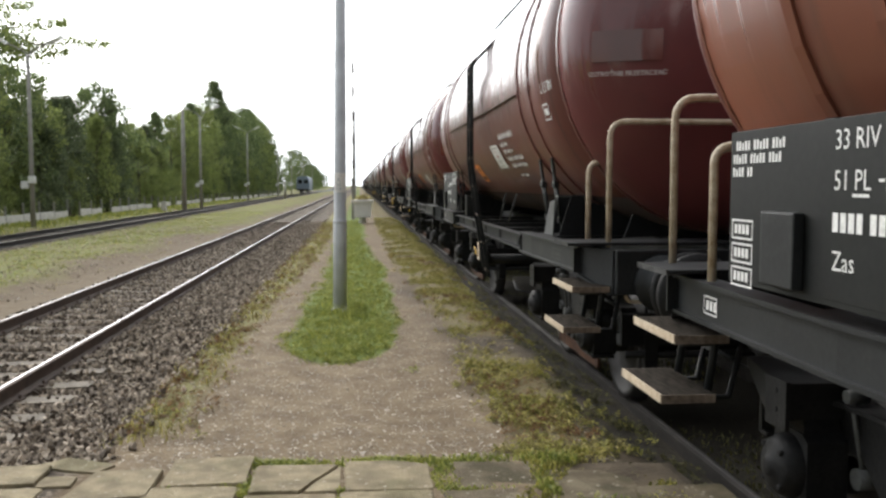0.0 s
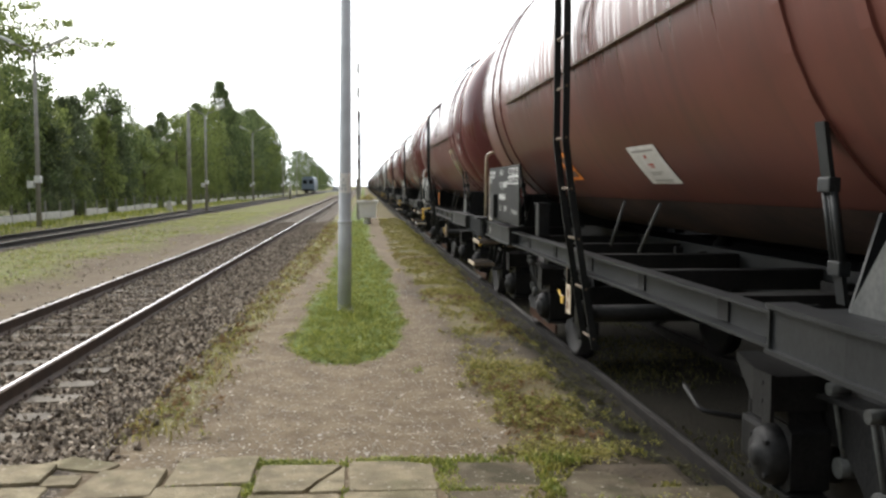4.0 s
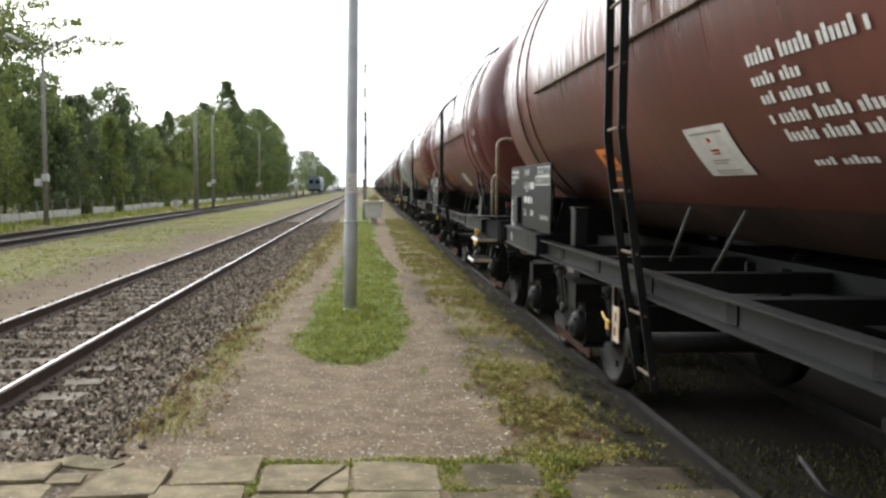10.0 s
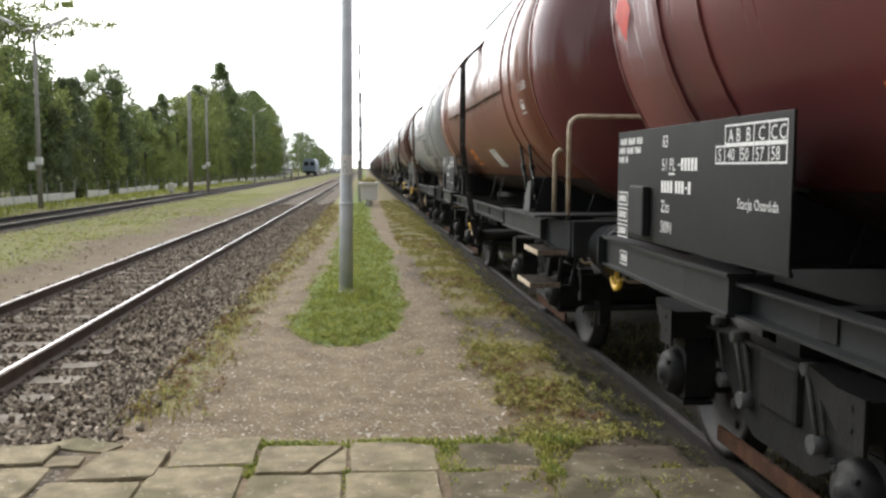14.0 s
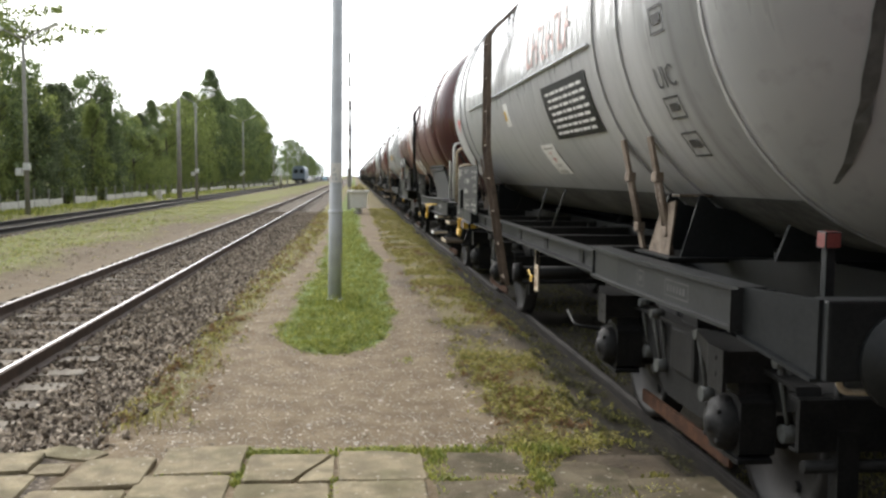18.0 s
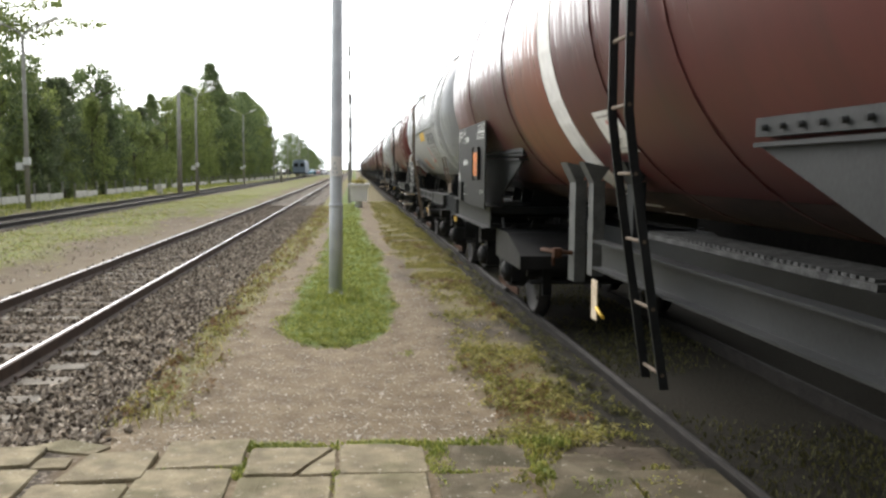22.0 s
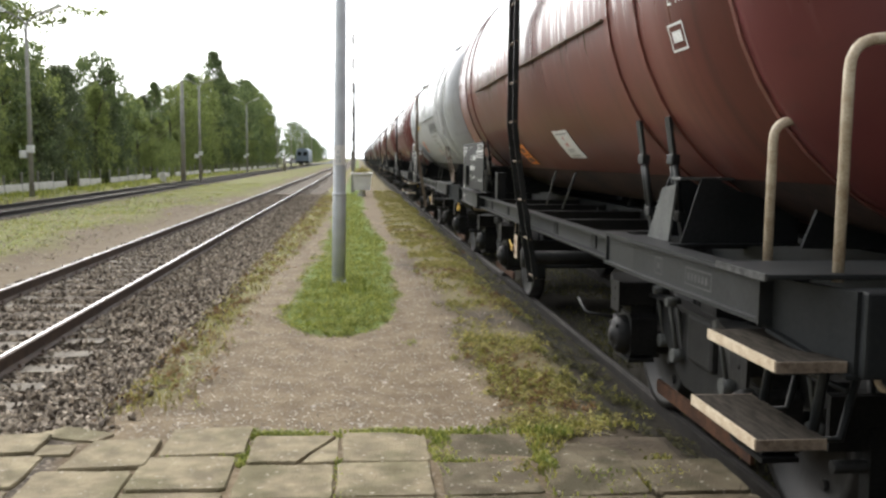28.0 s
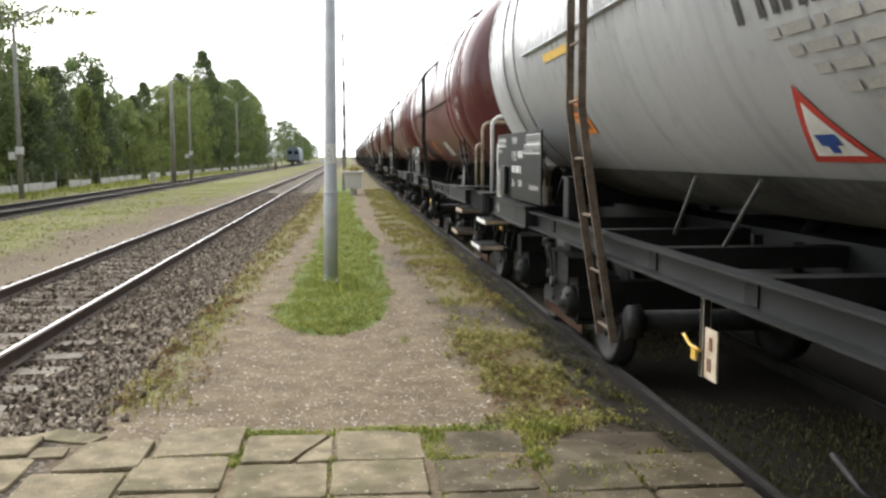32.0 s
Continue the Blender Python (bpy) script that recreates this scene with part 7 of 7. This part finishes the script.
HEAD_TEXT = "OSTROŻNIE PRZETACZAĆ"
CW, WW = (CREAM, WOOD), (WHITE, TREAD)
BROWN_L = "brown tank wagon with dark underframe, ladder and lettered plate"
RED_L = "dark red tank wagon with dark underframe and side ladder"
GREY_L = "grey tank wagon with rusty strap brackets and a side ladder"
SILVER_L = "silver tank wagon with dark lettering and a side ladder"
PITCH = 12.34
Y0 = -0.88
WAGONS = [
    wagon(Y0, ORANGE, BROWN_L, rear=CW, extras=plain_extras),
    wagon(Y0 + PITCH, BROWN, BROWN_L, front=CW, head_text=HEAD_TEXT, extras=first_extras, codes=("84", "51 PL", "Zas"), lad_y=-0.2),
    wagon(Y0 + 2 * PITCH, BROWN, BROWN_L, rear=CW, mark_f=True, extras=plain_extras, patch=(-1.22, -0.6, 2.37, 2.9, FRESHRED)),
    wagon(Y0 + 3 * PITCH, DARKRED, RED_L, rear=WW, hook_f=-5.42, guard_r=True, mark_f=True, extras=patched_extras, un=True, layout=1, lad_y=0.85, plate_y=4.17, plate_box=(1.395, 1.94, 1.93), patch=(-1.12, -0.5, 2.58, 3.0, BROWN)),
    wagon(Y0 + 4 * PITCH, BROWN, BROWN_L, front=CW, head_text=HEAD_TEXT, extras=fifth_extras),
    wagon(Y0 + 5 * PITCH, DARKRED, RED_L, front=(WHITE, TREAD, CREAM), hook_f=-4.6, hook_r=True, mark_f=True, extras=ladder_side_extras, codes=("83", "51 PL", "Zas"), layout=1, plate_y=4.68, plate_box=(1.36, 1.95, 2.2), lad_y=0.2),
    wagon(Y0 + 6 * PITCH, ORANGE, BROWN_L, front=CW, extras=plain_extras, codes=("84", "51 PL", "Zas")),
    wagon(Y0 + 7 * PITCH, GREY, GREY_L, rear=CW, mark_f=True, ladder=BROWNST, grey=True, extras=grey_extras, codes=("33 RIV MC", "51 PKP", "Zaes"), guard_r=True, lad_y=0.85, plate_y=4.33, plate_box=(1.275, 1.88, 2.03),
          right=(("Produkty zgodne", 1.47, 0.83, 0.072), ("z kodem zbiornika", 1.47, 0.71, 0.066), ("ZWROT", 1.66, 0.53, 0.066), ("TERMINOWY", 1.6, 0.41, 0.066), ("STACJA", 1.58, 0.23, 0.064))),
]
LONG = 16.3
Y9 = Y0 + 7 * PITCH + 6.17 + LONG + 6.17
WAGONS += [
    wagon(Y9, SILVER, SILVER_L, rear=WW, hook_f=-5.42, mark_f=True, grey=True, ladder=WEATHER, extras=silver_other, lad_y=0.85),
    wagon(Y9 + PITCH, BROWN, BROWN_L, front=CW, head_text="Ostrożnie przetaczać", extras=late_extras, codes=("83", "51 PL", "Zas"), lad_y=-0.3),
    wagon(Y9 + 2 * PITCH, SILVER, SILVER_L, rear=WW, hook_f=-5.42, hook_r=True, mark_f=True, grey=True, ladder=WEATHER, extras=silver_extras, lad_y=0.85),
    wagon(Y9 + 3 * PITCH, DARKRED, RED_L, front=CW, mark_f=True, extras=plain_extras),
    wagon(Y9 + 4 * PITCH, BROWN, BROWN_L, rear=CW, extras=plain_extras),
]
for i in range(15):
    mt, lb = ((BROWN, BROWN_L), (DARKRED, RED_L), (BROWN, BROWN_L), (SILVER, SILVER_L), (DARKRED, RED_L))[i % 5]
    WAGONS.append(wagon(Y9 + (5 + i) * PITCH, mt, lb, near=False, front=CW if i % 2 else None, rear=CW if i % 3 == 0 else None, grey=mt is SILVER))


def long_wagon(y):
    """The longer tank wagon without a through underframe: the tank sits on two end frames with skirts."""
    w = tagged(new("tank_wagon"), "long dark red tank wagon with white band, black end skirts", "tank wagon", "wagons of the train")
    w.matrix_basis = pose(TRACK_X, y, 0)
    h, radius, zc = 7.46, 1.5, 2.85
    part("tank", finish(tank_bm(6.7, radius), "tank", LONGRED), None, w, m=pose(0, 0, zc))
    for s in (-1, 1):
        part("tank_end", head_bm(s, 6.7, radius, 0.62), LONGRED, w, m=pose(0, 0, zc))
    for yy in (-2.2, -4.3, -6.0, -0.9, 2.4, 4.9):
        part("weld_ring", finish(ring_bm(yy, 0.05, 0.01, radius), "weld_ring", LONGRED), None, w, m=pose(0, 0, zc))
    part("white_band", finish(ring_bm(0.42, 0.42, 0.006, radius), "white_band", WHITE), None, w, m=pose(0, 0, zc), label="painted white band round the tank")
    bm = bmesh.new()
    n = 20
    for k in range(n):
        a0, a1 = radians(130 + 115 * k / n), radians(130 + 115 * (k + 1) / n)
        bm.faces.new([bm.verts.new((1.504 * math.cos(a), yy, 1.504 * math.sin(a))) for yy, a in ((2.15, a0), (0.66, a0), (0.66, a1), (2.15, a1))]).smooth = True
    bmesh.ops.remove_doubles(bm, verts=bm.verts, dist=0.0005)
    part("patched_paint", bm, ORANGE, w, m=pose(0, 0, zc), label="patch of brighter orange-brown paint")
    for s in (-1, 1):
        for side in (-1, 1):
            bm = bmesh.new()
            pts = [(-2.7, 1.84), (-5.56, 1.86), (-6.76, 1.42), (-6.76, 1.27), (-4.0, 1.25), (-4.03, 1.38)] if s < 0 else [(2.85, 1.84), (6.9, 1.86), (6.9, 1.27), (4.2, 1.27), (4.18, 1.43)]
            prism(bm, pts, side * 1.155, side * 1.18, "x")
            prism(bm, [(-2.7, 1.84), (-5.56, 1.86), (-5.56, 1.88), (-2.7, 1.86)] if s < 0 else [(2.85, 1.84), (6.9, 1.86), (6.9, 1.88), (2.85, 1.86)], side * 1.1, side * 1.22, "x")
            part("skirt", bm, BLACK, w)
        bm = bmesh.new()
        for k in range(18):
            for side in (-1, 1):
                yy = s * (2.8 + k * 0.155)
                tube(bm, [(side * 1.16, yy, 1.93), (side * 1.235, yy, 1.92)], 0.015, 6)
        box(bm, -1.21, -1.16, min(s * 2.7, s * 5.6), max(s * 2.7, s * 5.6), 1.885, 1.97)
        tagged(part("rivet_strip", bm, BLACK, w), kind="stuff")
        for yy in (4.7, 5.4, 6.1):
            part("saddle", saddle_bm(s * yy, radius, zc), BLACK, w)
        bm = bmesh.new()
        box(bm, -1.3, 1.3, min(s * 4.3, s * h), max(s * 4.3, s * h), 1.2, 1.29)
        part("deck", bm, BLACK, w)
        for side in (-1, 1):
            part("solebar", finish(solebar_bm(min(s * 4.2, s * h), max(s * 4.2, s * h), -1.39, 1.02, 1.3), "solebar", BLACK), None, w, m=pose(0, 0, 0) if side < 0 else pose(0, 0, 0) @ Matrix.Diagonal((-1, 1, 1, 1)))
            buffer_parts(w, s, h, side)
        part("headstock", finish(headstock_bm(s, h), "headstock", BLACK), None, w)
        part("shunter_handle", finish(handle_bm(s, h), "shunter_handle", WHITE), None, w, "white-painted shunter's handle")
        bogie(w, s * 5.03, True)
    for side in (-1, 1):
        part("mid_frame", solebar_bm(-4.2, -0.4, -1.3, 1.05, 1.25), BLACK, w, m=Matrix() if side < 0 else Matrix.Diagonal((-1, 1, 1, 1)))
    part("centre_sill", box(bmesh.new(), -0.25, 0.25, -4.3, 4.3, 0.95, 1.15), BLACK, w)
    part("end_deck", prism(bmesh.new(), [(2.7, 0.69), (2.7, 0.83), (3.5, 1.02), (4.3, 1.02), (4.3, 0.69)], -1.22, 1.22, "x"), GRIME, w)
    part("belly_sheet", belly_bm(6.68, 57, radius), BELLY, w, m=pose(0, 0, zc), label="sheet below the lengthwise seam, darkened with grime and painted underside shade")
    # flat legs that hang from pads under the tank; the first is broad and bends out at the top
    for yy, hw, x, z0, mt in ((0.5, 0.09, -1.2, 0.85, LEGM), (0.02, 0.06, -1.18, 0.95, LEGM), (-0.42, 0.07, -1.02, 1.25, BLACK)):
        bm = bmesh.new()
        box(bm, x - 0.02, x + 0.02, yy - hw, yy + hw, z0, 1.66, 0.006)
        for e in (-1, 1):
            box(bm, x - 0.02, x + 0.07, yy + e * hw - 0.008, yy + e * hw + 0.008, z0, 1.66)
        prism(bm, [(x - 0.02, 1.64), (x + 0.02, 1.64), (x + 0.1, 1.76), (x - 0.1, 1.8)], yy - hw - 0.02, yy + hw + 0.02, "y")
        part("support_leg", bm, mt, w)
    bm = bmesh.new()
    tube(bm, arc([(-1.36, 0.98, 1.06), (-1.33, 0.5, 1.08), (-1.1, 0.42, 1.08)], 0.05), 0.018, 8)
    box(bm, -1.38, -1.31, 0.42, 0.5, 1.04, 1.12, 0.015)
    tube(bm, [(-1.34, 0.62, 1.07), (-1.34, 0.62, 0.96)], 0.014, 6)
    part("outlet_valve", bm, TIEBAR, w)
    bm = bmesh.new()
    box(bm, -1.3, -1.29, -0.55, -0.41, 0.7, 0.98, 0.004)
    tube(bm, [(-1.31, -0.58, 0.8), (-1.31, -0.75, 0.76)], 0.013, 6, 1)
    part("brake_lever", finish(bm, "brake_lever", [CREAM, YELLOW]), None, w)
    ladder_parts(w, -1.75, BLACK)
    part("top_hand_rail", finish(top_rails_bm(-1.75), "top_hand_rail", BLACK), None, w)
    part("walkway", finish(walkway_bm(-1.75), "walkway", BLACK), None, w)
    bm = bmesh.new()
    for k in range(40):
        box(bm, -1.0, -0.72, -3.3 + k * 0.065, -3.26 + k * 0.065, 1.32, 1.335)
    box(bm, -1.02, -0.7, -3.35, -0.7, 1.29, 1.32)
    tagged(part("foot_grating", bm, TREAD, w), kind="stuff")
    end_steps(w, -1, h, WHITE, TREAD, None, True)
    yy = -(h - 0.24) + 0.4
    part("rail_stay", tube(bmesh.new(), arc([(-1.205, yy, 2.22), (-1.215, yy - 0.1, 2.32), (-1.17, yy - 0.32, 2.31), (-1.06, yy - 0.42, 2.1), (-0.78, yy - 0.45, 1.6), (-0.72, yy - 0.45, 1.28)], 0.09), 0.018, 8), BLACK, w, "black tubular stay that carries on from the hand rail")
    part("mark", bars([(0.0, 0.15, 0.0, 0.09)], LEGM), None, w, m=on_side(-1.4, -6.54, 1.15))
    part("lettering", bars(frame_rows(0.0, 0.36, 0.0, 0.075, 0.006) + frame_rows(0.17, 0.19, 0.006, 0.069, 0.005) + [(0.02 + 0.03 * k, 0.038 + 0.03 * k, 0.02, 0.055) for k in range(11) if k != 5], LETTER), None, w, m=on_side(-1.4, -6.79, 1.155))
    part("guard_bar", guard_bm(-4.3, -5.95), YELLOW, w, "yellow tubular guard bar")
    hood(w, -4.42, False)
    plate(w, 6.47, 1.29, 2.31, "33 RIV", "51 PL", "Zas", w=2.6, x=-1.43, layout=2)
    un_plate(w, 4.7, 1.655, -1.455, 0.04)
    sticker(w, -0.42, radians(-41), 0.5, 0.33, "paper", 1.506, zc)
    return w


WAGONS.append(long_wagon(Y0 + 7 * PITCH + 6.17 + LONG / 2))


# ---- motion ----
TRAVEL = [(0, 0.00), (3, 13.14), (6, 26.21), (8.2, 35.77), (11.2, 48.46), (14.2, 61.08), (17.1, 73.09), (20.2, 85.95), (24, 101.65), (27.5, 116.00), (30.2, 126.91), (32, 134.17)]


def way(t):
    """How far the train has come at t seconds."""
    return float(np.interp(t, [r[0] for r in TRAVEL], [r[1] for r in TRAVEL]))


def road_place(d):
    """The pose of a car d metres along the far road."""
    for (x0, y0), (x1, y1) in zip(ROAD, ROAD[1:]):
        n = math.hypot(x1 - x0, y1 - y0)
        if d <= n or (x1, y1) == ROAD[-1]:
            k = d / n
            return pose(x0 + (x1 - x0) * k, y0 + (y1 - y0) * k, 0.08, 0, 0, math.degrees(math.atan2(y1 - y0, x1 - x0)))
        d -= n


def motions():
    mid = math.hypot(10.4, 430) + math.hypot(1.0, 70) + math.hypot(4.4, 34)
    for thing, tc in CARS:
        walk(thing, [(t, road_place(max(1.0, mid + 9.0 * (t - tc)))) for t in [k * 0.5 for k in range(65)]])
    for w in WAGONS:
        y = w.matrix_basis.translation.y
        walk(w, [(t, pose(TRACK_X, y - s, 0)) for t, s in TRAVEL])
    times = [k * 4 / 30 for k in range(241)]
    for wheel, y in WHEELS:
        walk(wheel, [(t, pose(0, y, 0.46, -math.degrees(way(t) / 0.46))) for t in times])


motions()
